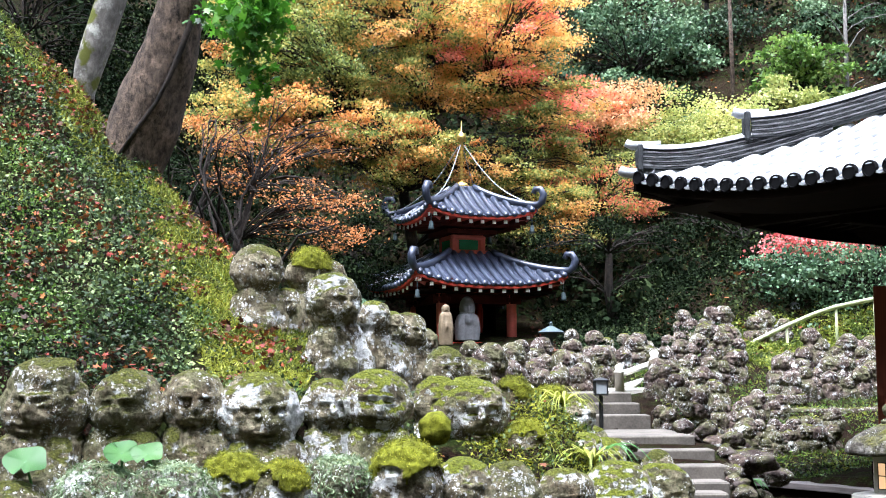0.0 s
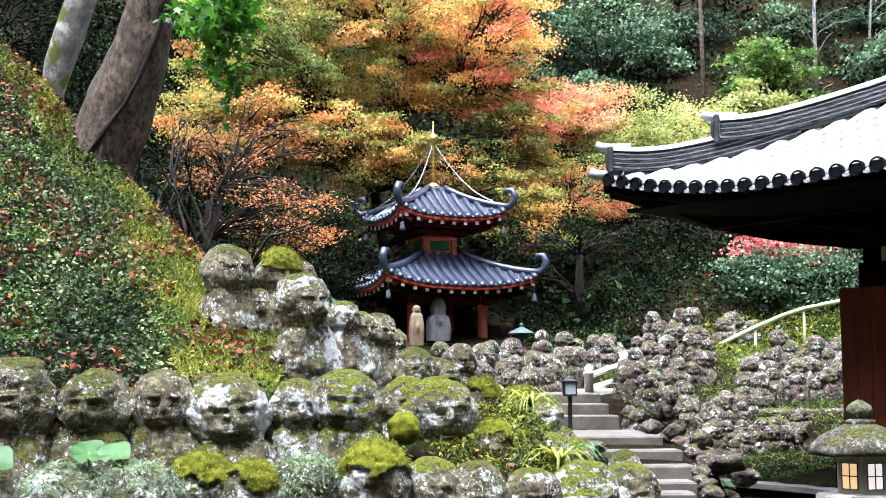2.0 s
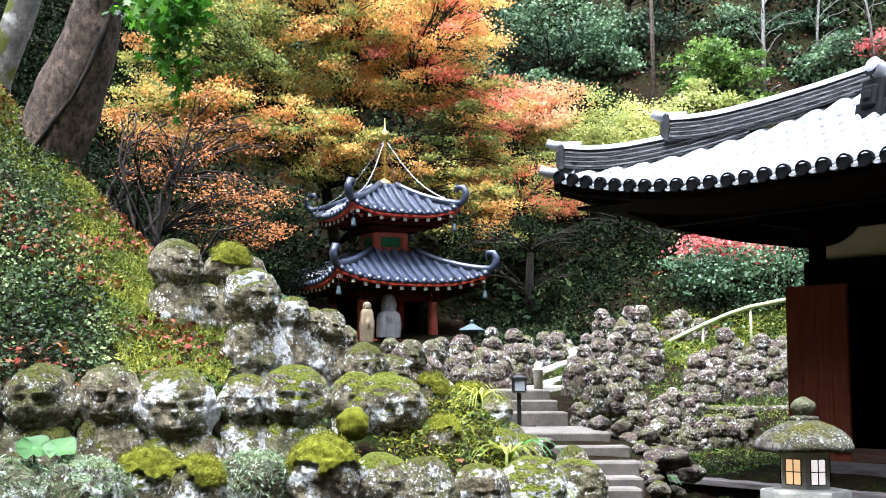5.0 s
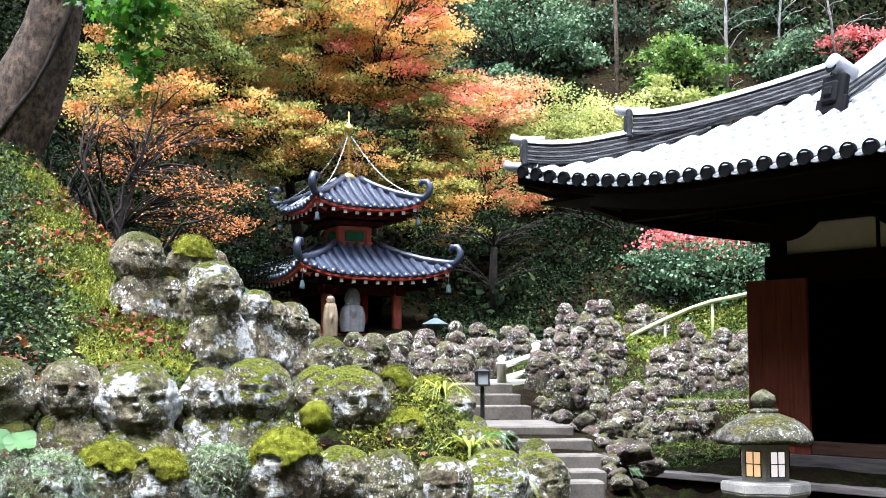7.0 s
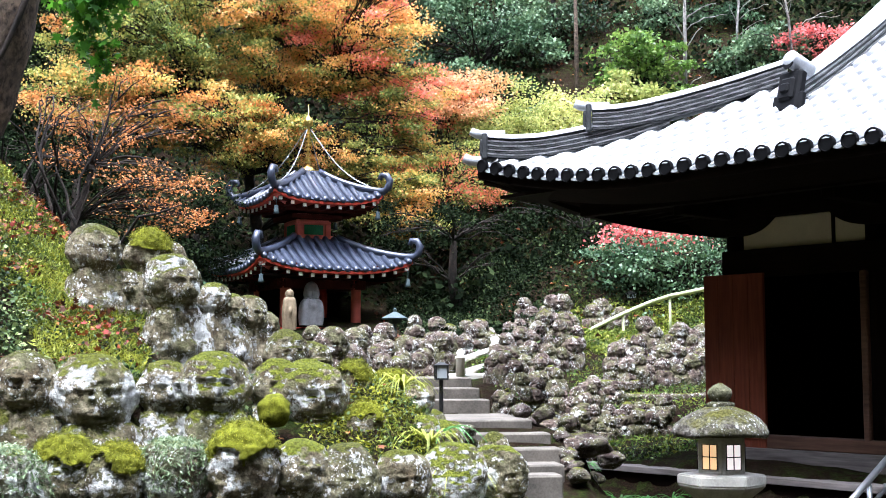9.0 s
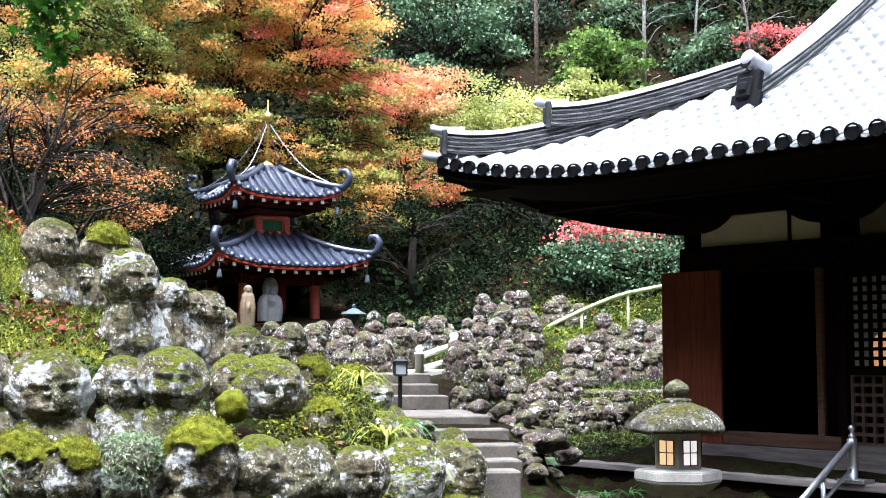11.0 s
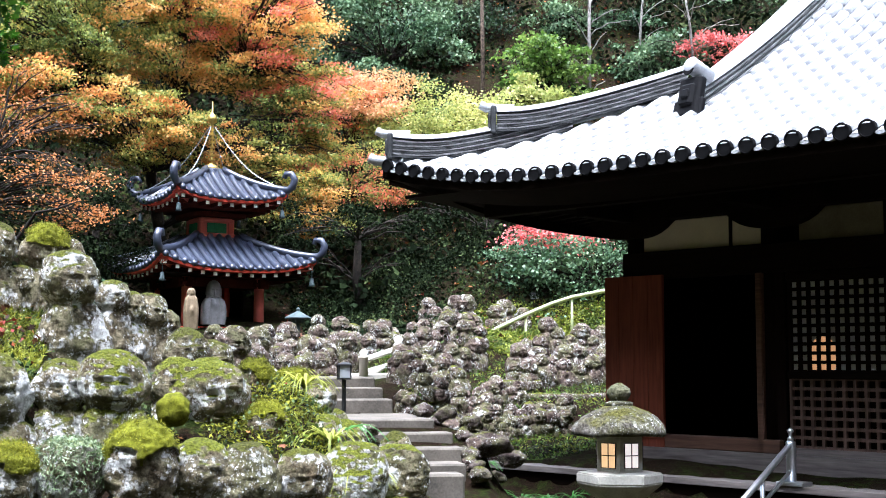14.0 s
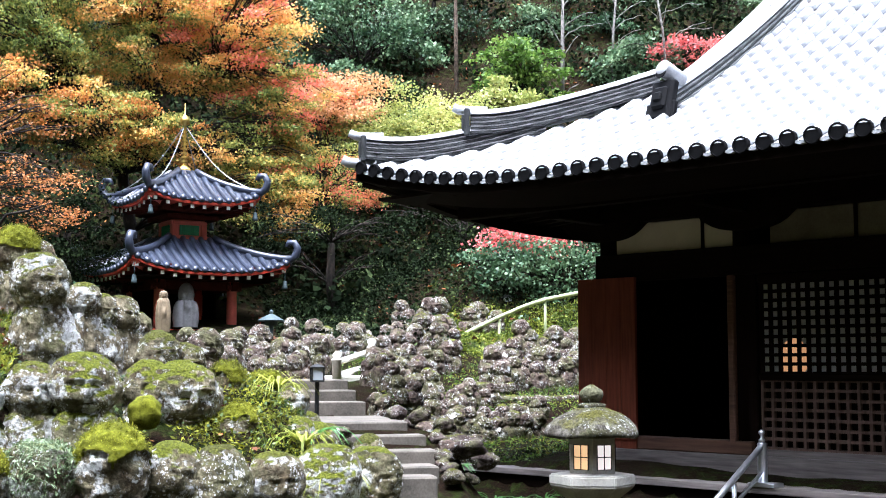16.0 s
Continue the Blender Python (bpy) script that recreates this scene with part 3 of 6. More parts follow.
def ridge_sweep(pts, width, height, layers, parent, name, label):
    """A ridge of stacked thin tile courses with a round cap."""
    pts = [Vector(p) for p in pts]
    side = (pts[-1] - pts[0]).cross(Vector((0, 0, 1))).normalized()
    h = height * 0.72 / layers
    holder = None
    for k in range(layers):
        bm = bmesh.new()
        w = width * (0.52 - 0.03 * k + 0.02 * (k % 2))
        prev = None
        for i, p in enumerate(pts):
            w = width * (0.52 - 0.03 * k + 0.02 * (k % 2)) * (1 + 0.09 * math.sin(i * 2.3 + k * 1.7))
            z0, z1 = k * h, k * h + h * (0.66 + 0.1 * math.sin(i * 1.3 + k))
            ring = [bm.verts.new(p + side * a * w + Vector((0, 0, b))) for a, b in ((-1, z0), (1, z0), (1, z1), (-1, z1))]
            if prev:
                for j in range(4):
                    bm.faces.new((prev[j], prev[(j + 1) % 4], ring[(j + 1) % 4], ring[j]))
            else:
                bm.faces.new(ring)
            prev = ring
        bm.faces.new(prev[::-1])
        o = part("ridge_course" if k else name, bm, TILE_EDGE if k % 2 == 0 else TILE_MID, parent if holder is None else holder, label if holder is None else "")
        holder = holder or o
    bm = bmesh.new()
    rr = width * 0.36
    prev = None
    for p in pts:
        ring = [bm.verts.new(p + side * rr * math.cos(a) + Vector((0, 0, layers * h + rr * 0.75 * math.sin(a) - 0.005))) for a in (math.pi * j / 8 for j in range(9))]
        if prev:
            for j in range(8):
                bm.faces.new((prev[j], prev[j + 1], ring[j + 1], ring[j]))
        else:
            bm.faces.new(ring)
        prev = ring
    bm.faces.new(prev[::-1])
    part("ridge_cap", bm, TILE_GREY, holder, "round grey ridge tiles", True)
    return holder


def build_hall_ridges(roof):
    def hip(v, up=0.0):
        return Vector((-(TIP - v), v, roof_z(TIP - v, v) + 0.03 + up))
    low = [hip(0.12 + 0.1 * k) for k in range(17)]
    for i, p in enumerate(low[:6]):
        p.z += 0.07 * (1 - i / 6) ** 2
    ridge_sweep(low, 0.26, 0.36, 9, roof, "lower_hip_ridge", "stacked grey tile hip ridge")
    high = [hip(1.05 + 0.1 * k, 0.17 - 0.011 * k) for k in range(18)]
    for i, p in enumerate(high[:5]):
        p.z += 0.05 * (1 - i / 5) ** 2
    ridge_sweep(high, 0.28, 0.36, 9, roof, "upper_hip_ridge", "tall stacked tile hip ridge")
    d = Vector((1, 1, 0)).normalized()
    # upturned end tiles of the hip ridges, and the long corner tile under them
    for v, up, r in ((0.06, 0.37, 0.055), (0.99, 0.55, 0.06), (0.0, 0.03, 0.065)):
        p = hip(v) + Vector((0, 0, up))
        bm = tube(bmesh.new(), [p - d * 0.13 + Vector((0, 0, 0.05)), p - d * 0.05 + Vector((0, 0, 0.01)), p + d * 0.08, p + d * 0.3], [r * 0.9, r, r, r], 12)
        part("hip_end_tile", bm, TILE_GREY, roof, "upturned round tile end", True)
    # moulded plates closing the ends of the stacked courses
    for v, z0, h, w in ((0.1, 0.03, 0.34, 0.17), (1.02, 0.2, 0.36, 0.17)):
        bm = boxed(-w, w, -0.04, 0.03, 0, h, 0.02)
        box(bm, -w * 0.6, w * 0.6, -0.07, -0.03, h * 0.2, h * 0.8, 0.015)
        part("ridge_end_tile", bm, TILE_EDGE, roof, "dark moulded ridge-end tile", m=Matrix.Translation(hip(v) + Vector((0, 0, z0))) @ pose(0, 0, 0, 0, 0, -45))
    # ridge that runs down beside the gable and ends in a dark moulded end tile
    line = [Vector((-DESCENT, v, roof_z(DESCENT, v) + 0.06)) for v in (1.72 + 0.18 * k for k in range(23))]
    ridge_sweep(line, 0.24, 0.3, 7, roof, "descending_ridge", "stacked grey tile ridge beside the gable")
    # verge: round tiles laid across the gable's edge, and its rolled outer course
    verge = tube(bmesh.new(), [Vector((-VERGE - 0.02, v, roof_z(VERGE, v) + 0.07)) for v in (2.9 + 0.2 * k for k in range(15))], [0.09] * 15, 10)
    part("verge_roll", verge, TILE_GREY, roof, "rolled verge tiles", True)
    bm = bmesh.new()
    for k in range(13):
        v = 2.95 + 0.215 * k
        z = roof_z(VERGE, v)
        rod(bm, (-VERGE - 0.1, v, z + 0.02), (-DESCENT - 0.1, v, z + 0.06), 0.06, None, 8)
    part("verge_tiles", bm, TILE_GREY, roof, "round tiles across the verge", True)
    # main ridge along the top
    ridge_sweep([Vector((x, RIDGE_V, roof_z(0, RIDGE_V))) for x in (-VERGE + 0.1 + 0.5 * k for k in range(21))], 0.34, 0.5, 5, roof, "main_ridge", "tall stacked tile main ridge")
    p = line[0]
    lean = Matrix.Translation(p) @ pose(0, 0, 0, -14, 0, -8)
    bm = boxed(-0.17, 0.17, -0.1, 0.03, -0.1, 0.4, 0.03)
    box(bm, -0.11, 0.11, -0.14, -0.08, 0.02, 0.3, 0.03)
    box(bm, -0.06, 0.06, -0.17, -0.12, 0.1, 0.22, 0.02)
    for x in (-0.22, 0.16):
        box(bm, x, x + 0.06, -0.08, 0.0, -0.12, 0.12, 0.015)
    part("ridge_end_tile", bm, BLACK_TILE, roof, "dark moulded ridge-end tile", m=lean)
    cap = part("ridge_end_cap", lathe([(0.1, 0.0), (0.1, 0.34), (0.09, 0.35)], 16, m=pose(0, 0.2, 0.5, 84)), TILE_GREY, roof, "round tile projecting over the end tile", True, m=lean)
    # flat black disc stands for the shade inside the open tile
    part("cap_mouth_shade", lathe([(0.075, 0.0), (0.075, 0.012)], 14, m=pose(0, -0.142, 0.468, 84)), TILE_DISC, cap, "black disc for the shade in the tile mouth")


def lattice(bm, x0, x1, z0, z1, y, nx, nz, t, depth):
    for i in range(nx + 1):
        x = x0 + (x1 - x0) * i / nx
        box(bm, x - t / 2, x + t / 2, y, y + depth, z0, z1)
    for k in range(nz + 1):
        z = z0 + (z1 - z0) * k / nz
        box(bm, x0, x1, y + 0.004, y + depth + 0.004, z - t / 2, z + t / 2)


def build_hall_body():
    body = thing("hall", HALL, "dark timber temple hall with lattice shutters and plaster band", "temple hall", kind="structure")
    w = WALL_Y

    def beam(name, x0, x1, y0, y1, z0, z1, material=WOOD_DARK_X, label="", bev=0.012):
        return part(name, boxed(x0, x1, y0, y1, z0, z1, bev), material, body, label)
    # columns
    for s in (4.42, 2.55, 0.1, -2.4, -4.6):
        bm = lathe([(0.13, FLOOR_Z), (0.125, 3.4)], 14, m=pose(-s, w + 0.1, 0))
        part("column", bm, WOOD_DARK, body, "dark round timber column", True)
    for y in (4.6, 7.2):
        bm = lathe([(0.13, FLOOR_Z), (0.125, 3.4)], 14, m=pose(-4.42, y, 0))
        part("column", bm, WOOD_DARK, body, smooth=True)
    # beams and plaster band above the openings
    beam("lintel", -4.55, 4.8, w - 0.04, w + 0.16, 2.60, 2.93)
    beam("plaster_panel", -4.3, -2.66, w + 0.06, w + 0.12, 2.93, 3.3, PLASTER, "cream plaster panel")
    beam("plaster_panel", -2.2, 4.7, w + 0.06, w + 0.12, 2.93, 3.3, PLASTER_SHADED, "plaster panel with eave shade in its colour")
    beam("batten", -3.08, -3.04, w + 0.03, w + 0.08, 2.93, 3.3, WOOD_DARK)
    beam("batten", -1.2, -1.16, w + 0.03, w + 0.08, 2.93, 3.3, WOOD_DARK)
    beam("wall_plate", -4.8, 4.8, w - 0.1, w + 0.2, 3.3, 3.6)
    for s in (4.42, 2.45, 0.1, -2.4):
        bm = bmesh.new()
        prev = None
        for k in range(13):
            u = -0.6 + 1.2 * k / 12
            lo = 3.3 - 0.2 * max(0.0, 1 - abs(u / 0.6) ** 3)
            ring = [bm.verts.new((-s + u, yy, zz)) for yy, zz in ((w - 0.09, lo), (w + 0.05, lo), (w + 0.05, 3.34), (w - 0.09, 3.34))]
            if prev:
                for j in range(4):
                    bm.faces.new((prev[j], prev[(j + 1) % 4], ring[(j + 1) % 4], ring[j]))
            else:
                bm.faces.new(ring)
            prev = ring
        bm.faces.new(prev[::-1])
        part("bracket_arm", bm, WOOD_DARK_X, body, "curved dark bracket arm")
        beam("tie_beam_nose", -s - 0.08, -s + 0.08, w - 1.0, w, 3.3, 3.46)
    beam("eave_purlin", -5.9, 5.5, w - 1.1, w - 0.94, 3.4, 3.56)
    # threshold and sill boards
    beam("threshold", -4.05, -2.4, w - 0.08, w + 0.14, FLOOR_Z, FLOOR_Z + 0.15, WOOD_SILL, "worn brown threshold")
    beam("sill_board", -2.4, 4.6, w - 0.05, w + 0.1, FLOOR_Z - 0.02, FLOOR_Z + 0.07, WOOD_GREY)
    beam("door_post", -2.68, -2.60, w - 0.08, w + 0.06, FLOOR_Z, 2.6, WOOD_SILL, "worn brown door post")
    beam("door_jamb", -2.60, -2.36, w, w + 0.12, FLOOR_Z, 2.6, WOOD_DARK)
    # lattice shutters: open lattice over paper above, close lattice over boards below
    for x0, x1 in ((-2.33, -0.03), (0.23, 2.3)):
        beam("shutter_rail", x0, x1, w - 0.03, w + 0.07, 1.42, 1.5, WOOD_DARK_X)
        beam("shutter_rail", x0, x1, w - 0.03, w + 0.07, 2.5, 2.6, WOOD_DARK_X)
        bm = bmesh.new()
        lattice(bm, x0 + 0.03, x1 - 0.03, 1.5, 2.5, w, 20, 10, 0.038, 0.04)
        part("upper_lattice", bm, WOOD_DARK, body, "dark square lattice")
        beam("paper_screen", x0, x1, w + 0.048, w + 0.055, 1.5, 2.5, PAPER, "white paper screen")
        bm = bmesh.new()
        lattice(bm, x0 + 0.03, x1 - 0.03, FLOOR_Z + 0.08, 1.42, w, 18, 7, 0.034, 0.05)
        part("lower_lattice", bm, WOOD_BROWN, body, "brown square lattice")
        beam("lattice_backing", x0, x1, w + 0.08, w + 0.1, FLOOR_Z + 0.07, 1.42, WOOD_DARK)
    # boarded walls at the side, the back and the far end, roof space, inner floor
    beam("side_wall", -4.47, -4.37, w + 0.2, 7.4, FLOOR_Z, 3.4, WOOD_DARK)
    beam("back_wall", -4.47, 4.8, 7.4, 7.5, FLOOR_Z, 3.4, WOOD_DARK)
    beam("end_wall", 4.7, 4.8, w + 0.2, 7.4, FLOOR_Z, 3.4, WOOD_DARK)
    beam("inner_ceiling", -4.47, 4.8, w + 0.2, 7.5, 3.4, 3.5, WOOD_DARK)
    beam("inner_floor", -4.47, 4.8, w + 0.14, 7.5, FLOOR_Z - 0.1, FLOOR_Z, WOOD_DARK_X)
    # warm lamp behind the paper
    bm = bmesh.new()
    bmesh.ops.create_uvsphere(bm, u_segments=16, v_segments=10, radius=0.17, matrix=pose(-1.93, w + 0.045, 1.66) @ Matrix.Diagonal((1, 0.1, 1.3, 1)))
    part("lamp_glow", bm, GLOW_DIM, body, "warm lamp glowing through paper", True)


def build_open_door():
    door = thing("door_1", HALL @ pose(-4.78, WALL_Y - 0.1, FLOOR_Z), "red-brown boarded door leaf standing open", "door", kind="structure")
    for k in range(4):
        part("board", boxed(k * 0.215, k * 0.215 + 0.211, 0, 0.045, 0, 2.04, 0.004), WOOD_RED, door)
    part("rail", boxed(0, 0.86, -0.02, 0, 0.1, 0.2, 0.004), WOOD_RED, door)


def build_veranda():
    v = thing("veranda", HALL, "raised veranda of grey weathered planks on posts", "veranda", kind="structure")
    for k in range(7):
        y0 = 1.02 + k * 0.14
        part("plank", boxed(-6.72 if k < 3 else -4.75, 5.5, y0, y0 + 0.135, 0.29, 0.36, 0.006), WOOD_GREY, v)
    part("edge_beam", boxed(-6.68, 5.5, 1.08, 1.2, 0.15, 0.286, 0.01), WOOD_DARK_X, v)
    part("inner_step", boxed(-4.5, 5.5, WALL_Y - 0.16, WALL_Y - 0.05, 0.36, 0.6, 0.006), WOOD_GREY, v)
    for k in range(9):
        x = -6.5 + k * 1.3
        part("post", boxed(x - 0.07, x + 0.07, 1.08, 1.22, -0.2, 0.15, 0.01), WOOD_DARK, v)
    part("skirting", boxed(-4.7, 5.5, 1.7, 1.76, -0.2, 0.288), WOOD_DARK_X, v)


hall_roof = build_hall_roof()
build_hall_ridges(hall_roof)
build_hall_body()
build_open_door()
build_veranda()


# ---- the two-storeyed pagoda ----
PAGODA = pose(0.52, 33.6, -0.1, 0, 0, 21)


def tiled_roof(half, inner, z_eave, z_top, lift, parent, name):
    """A square roof with concave slopes, upturned corners, round tile rows and curled hip ends."""
    def surf(u, d):
        w = half + (inner - half) * d
        t = u
        z = z_eave + (z_top - z_eave) * (0.72 * d + 0.28 * d * d) + lift * abs(t) ** 3 * (1 - d) ** 1.5
        return t * w, -w, z
    slopes = []
    for side in range(4):
        rot = pose(0, 0, 0, 0, 0, 90 * side)
        bm = bmesh.new()
        g = [[bm.verts.new(rot @ Vector(surf(-1 + 2 * k / 16, d / 6))) for k in range(17)] for d in range(7)]
        for a, b in zip(g, g[1:]):
            for k in range(16):
                bm.faces.new((a[k], a[k + 1], b[k + 1], b[k]))
        slope = part(name, bm, TILE_BLUE, parent, "blue-black tiled slope", True)
        slopes.append(slope)
        n = int(2 * half / 0.25)
        for i in range(n):
            x = (i - (n - 1) / 2) * 0.25
            pts, top = [], None
            for d in range(7):
                w = half + (inner - half) * d / 6
                if abs(x) > w:
                    break
                q = surf(x / w, d / 6)
                pts.append(Vector((x, q[1], q[2] + 0.02)))
            if len(pts) < 2:
                d = min(0.9, max(0.1, (half - abs(x)) / (half - inner)))
                w = half + (inner - half) * d
                q = surf(max(-1, min(1, x / w)), d)
                pts.append(Vector((x, q[1], q[2] + 0.02)))
            bm = bmesh.new()
            pts.insert(0, pts[0] + Vector((0, -0.05, 0.0)))
            tube(bm, [rot @ p for p in pts], [0.078] * len(pts), 8)
            part("tile_course", bm, TILE_BLUE, slope, smooth=True)
        # eave board and painted rafter ends
        bm = bmesh.new()
        prev = None
        for k in range(17):
            q = Vector(surf(-1 + 2 * k / 16, 0))
            ring = [bm.verts.new(rot @ Vector(p)) for p in ((q.x * 0.985, q.y + 0.03, q.z - 0.03), (q.x * 0.985, q.y + 0.03, q.z - 0.1), (q.x * 0.6, q.y * 0.55, z_eave - 0.1), (q.x * 0.6, q.y * 0.55, z_eave))]
            if prev:
                for j in range(4):
                    bm.faces.new((prev[j], prev[(j + 1) % 4], ring[(j + 1) % 4], ring[j]))
            prev = ring
        part("eave_board", bm, RED, slope, "vermilion eave board")
        m = int(2 * half / 0.33)
        for i in range(m):
            x = (i - (m - 1) / 2) * 0.33
            q = Vector(surf(x / half, 0))
            bm = boxed(x - 0.05, x + 0.05, q.y + 0.12, q.y + half * 0.5, q.z - 0.21, q.z - 0.11)
            bmesh.ops.transform(bm, matrix=rot, verts=bm.verts)
            part("rafter", bm, RED_SHADED, slope)
            if side in (0, 3):
                bm = boxed(x - 0.046, x + 0.046, q.y + 0.09, q.y + 0.117, q.z - 0.205, q.z - 0.115)
                bmesh.ops.transform(bm, matrix=rot, verts=bm.verts)
                part("rafter_end", bm, WHITE_PAINT, slope, "white painted rafter end")
        # hip ridge with a curled end
        bm = bmesh.new()
        pts = [Vector(surf(-1, d / 8)) + Vector((0, 0, 0.07)) for d in range(8, -1, -1)]
        c = pts[-1]
        out = Vector((-1, -1, 0)).normalized()
        pts += [c + out * 0.12 + Vector((0, 0, 0.1)), c + out * 0.17 + Vector((0, 0, 0.28)), c + out * 0.08 + Vector((0, 0, 0.43)), c - out * 0.07 + Vector((0, 0, 0.44)), c - out * 0.12 + Vector((0, 0, 0.32))]
        tube(bm, [rot @ p for p in pts], [0.085] * 8 + [0.1, 0.105, 0.1, 0.09, 0.08, 0.07], 10)
        part("hip_ridge", bm, TILE_BLUE, slope, "curled hip ridge", True)
        # painted corner rafter
        k = half - 0.12
        bm = rod(bmesh.new(), rot @ Vector((-k, -k, z_eave + lift * 0.75 - 0.1)), rot @ Vector((-k * 0.5, -k * 0.5, z_eave - 0.12)), 0.1, 0.09, 4)
        part("corner_rafter", bm, RED_FADED, slope, "vermilion corner rafter end")
        # wind bell
        bm = lathe([(0.02, 0.0), (0.05, -0.02), (0.065, -0.16), (0.085, -0.22), (0.08, -0.22)], 10, m=rot @ pose(-k, -k, z_eave + lift * 0.5 - 0.32))
        rod(bm, rot @ Vector((-k, -k, z_eave + lift * 0.5 - 0.34)), rot @ Vector((-k, -k, z_eave + lift * 0.5 - 0.1)), 0.012)
        part("wind_bell", bm, VERDIGRIS, slope, "small bronze wind bell", True)


def build_pagoda():
    pag = thing("pagoda", PAGODA, "two-storeyed vermilion pagoda with blue-black tiled roofs", "pagoda")
    base = part("stone_base", boxed(-1.9, 1.9, -1.9, 1.9, 1.9, 2.42, 0.03), STONE_STEP, pag, "low stone base")
    part("floor_sill", boxed(-1.35, 1.35, -1.35, 1.35, 2.42, 2.6, 0.02), RED, pag)
    for x in (-1.0, 1.0):
        for y in (-1.0, 1.0):
            part("column", lathe([(0.135, 2.5), (0.13, 4.0)], 14, m=pose(x, y, 0)), RED_FADED, pag, "faded vermilion round column", True)
            part("bracket", boxed(x - 0.2, x + 0.2, y - 0.2, y + 0.2, 3.66, 3.78, 0.02), RED_SHADED, pag)
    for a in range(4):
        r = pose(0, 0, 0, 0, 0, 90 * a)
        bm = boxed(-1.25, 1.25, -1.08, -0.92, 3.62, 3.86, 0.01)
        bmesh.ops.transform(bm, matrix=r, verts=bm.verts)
        part("head_beam", bm, RED_SHADED, pag)
    part("back_wall", boxed(-0.95, 0.95, 0.93, 1.0, 2.6, 3.7), WOOD_DARK, pag, "dark inner wall")
    part("side_wall", boxed(-1.03, -0.97, -0.85, 0.9, 2.6, 3.65), WOOD_DARK, pag, "dark inner wall")
    part("side_wall", boxed(0.97, 1.03, 0.1, 0.9, 2.6, 3.65), WOOD_DARK, pag, "dark inner wall")
    part("ceiling_board", boxed(-1.9, 1.9, -1.9, 1.9, 3.87, 3.92), WOOD_DARK, pag)
    part("inner_post", lathe([(0.11, 2.5), (0.11, 3.7)], 10, m=pose(0.55, 0.2, 0)), RED, pag, smooth=True)
    tiled_roof(2.15, 0.62, 4.05, 4.98, 0.33, pag, "lower_roof")
    # upper storey
    part("upper_body", boxed(-0.44, 0.44, -0.44, 0.44, 4.85, 5.9, 0.01), RED_FADED, pag, "faded vermilion upper storey")
    for a in range(4):
        r = pose(0, 0, 0, 0, 0, 90 * a)
        for nm, g, mt in (("window", (-0.27, 0.27, -0.475, -0.445, 5.1, 5.36), GREEN_PAINT), ("window_rail", (-0.46, 0.46, -0.50, -0.443, 5.38, 5.47), RED_FADED),
                          ("window_rail", (-0.52, 0.52, -0.54, -0.443, 4.98, 5.08), RED_FADED), ("corner_post", (-0.47, -0.33, -0.49, -0.443, 5.08, 5.38), RED_FADED), ("corner_post", (0.33, 0.47, -0.49, -0.443, 5.08, 5.38), RED_FADED),
                          ("bracket_tier", (-0.7, 0.7, -0.72, -0.443, 5.5, 5.62), RED_SHADED), ("bracket_tier", (-0.95, 0.95, -0.97, -0.443, 5.66, 5.78), RED_SHADED)):
            bm = boxed(*g, 0.008)
            bmesh.ops.transform(bm, matrix=r, verts=bm.verts)
            w = part(nm, bm, mt, pag, "green slatted window" if mt is GREEN_PAINT else "")
            if nm == "window":
                for k in range(9):
                    bm = boxed(-0.25 + k * 0.0625 - 0.012, -0.25 + k * 0.0625 + 0.012, -0.49, -0.476, 5.1, 5.36)
                    bmesh.ops.transform(bm, matrix=r, verts=bm.verts)
                    part("slat", bm, GREEN_PAINT, w)
    tiled_roof(1.55, 0.24, 5.9, 6.78, 0.26, pag, "upper_roof")
    # roof box and gilt finial with ringed shaft and four chains
    part("roof_crown", boxed(-0.27, 0.27, -0.27, 0.27, 6.7, 6.86, 0.03), TILE_BLUE, pag)
    fin = part("finial", lathe([(0.2, 6.86), (0.2, 6.9), (0.12, 6.98), (0.05, 7.02), (0.035, 7.05), (0.035, 8.1), (0.12, 8.14), (0.13, 8.28), (0.06, 8.36), (0.02, 8.4), (0.012, 8.7), (0.0, 8.72)], 12), GOLD, pag, "gilt finial", True)
    for k in range(8):
        bm = bmesh.new()
        rr = 0.095 - 0.005 * k
        lathe([(0.03, -0.02), (rr, -0.02), (rr, 0.02), (0.03, 0.02)], 12, bm, pose(0, 0, 7.12 + 0.115 * k))
        part("ring", bm, GOLD, fin, "gilt ring")
    for x in (-1, 1):
        for y in (-1, 1):
            bm = bmesh.new()
            a, b = Vector((0.05 * x, 0.05 * y, 8.02)), Vector((1.32 * x, 1.32 * y, 6.34))
            pts = [a.lerp(b, t / 10) - Vector((0, 0, 0.28 * math.sin(math.pi * t / 10))) for t in range(11)]
            tube(bm, pts, [0.013] * 11, 5)
            for t in (3, 5, 7):
                bmesh.ops.create_icosphere(bm, subdivisions=1, radius=0.035, matrix=Matrix.Translation(pts[t]))
            part("chain", bm, CHAIN, pag, "thin hanging chain")
    return pag


build_pagoda()


# ---- stairs, path furniture ----
def ground_at(x, y):
    return float(ground_height(x, y))


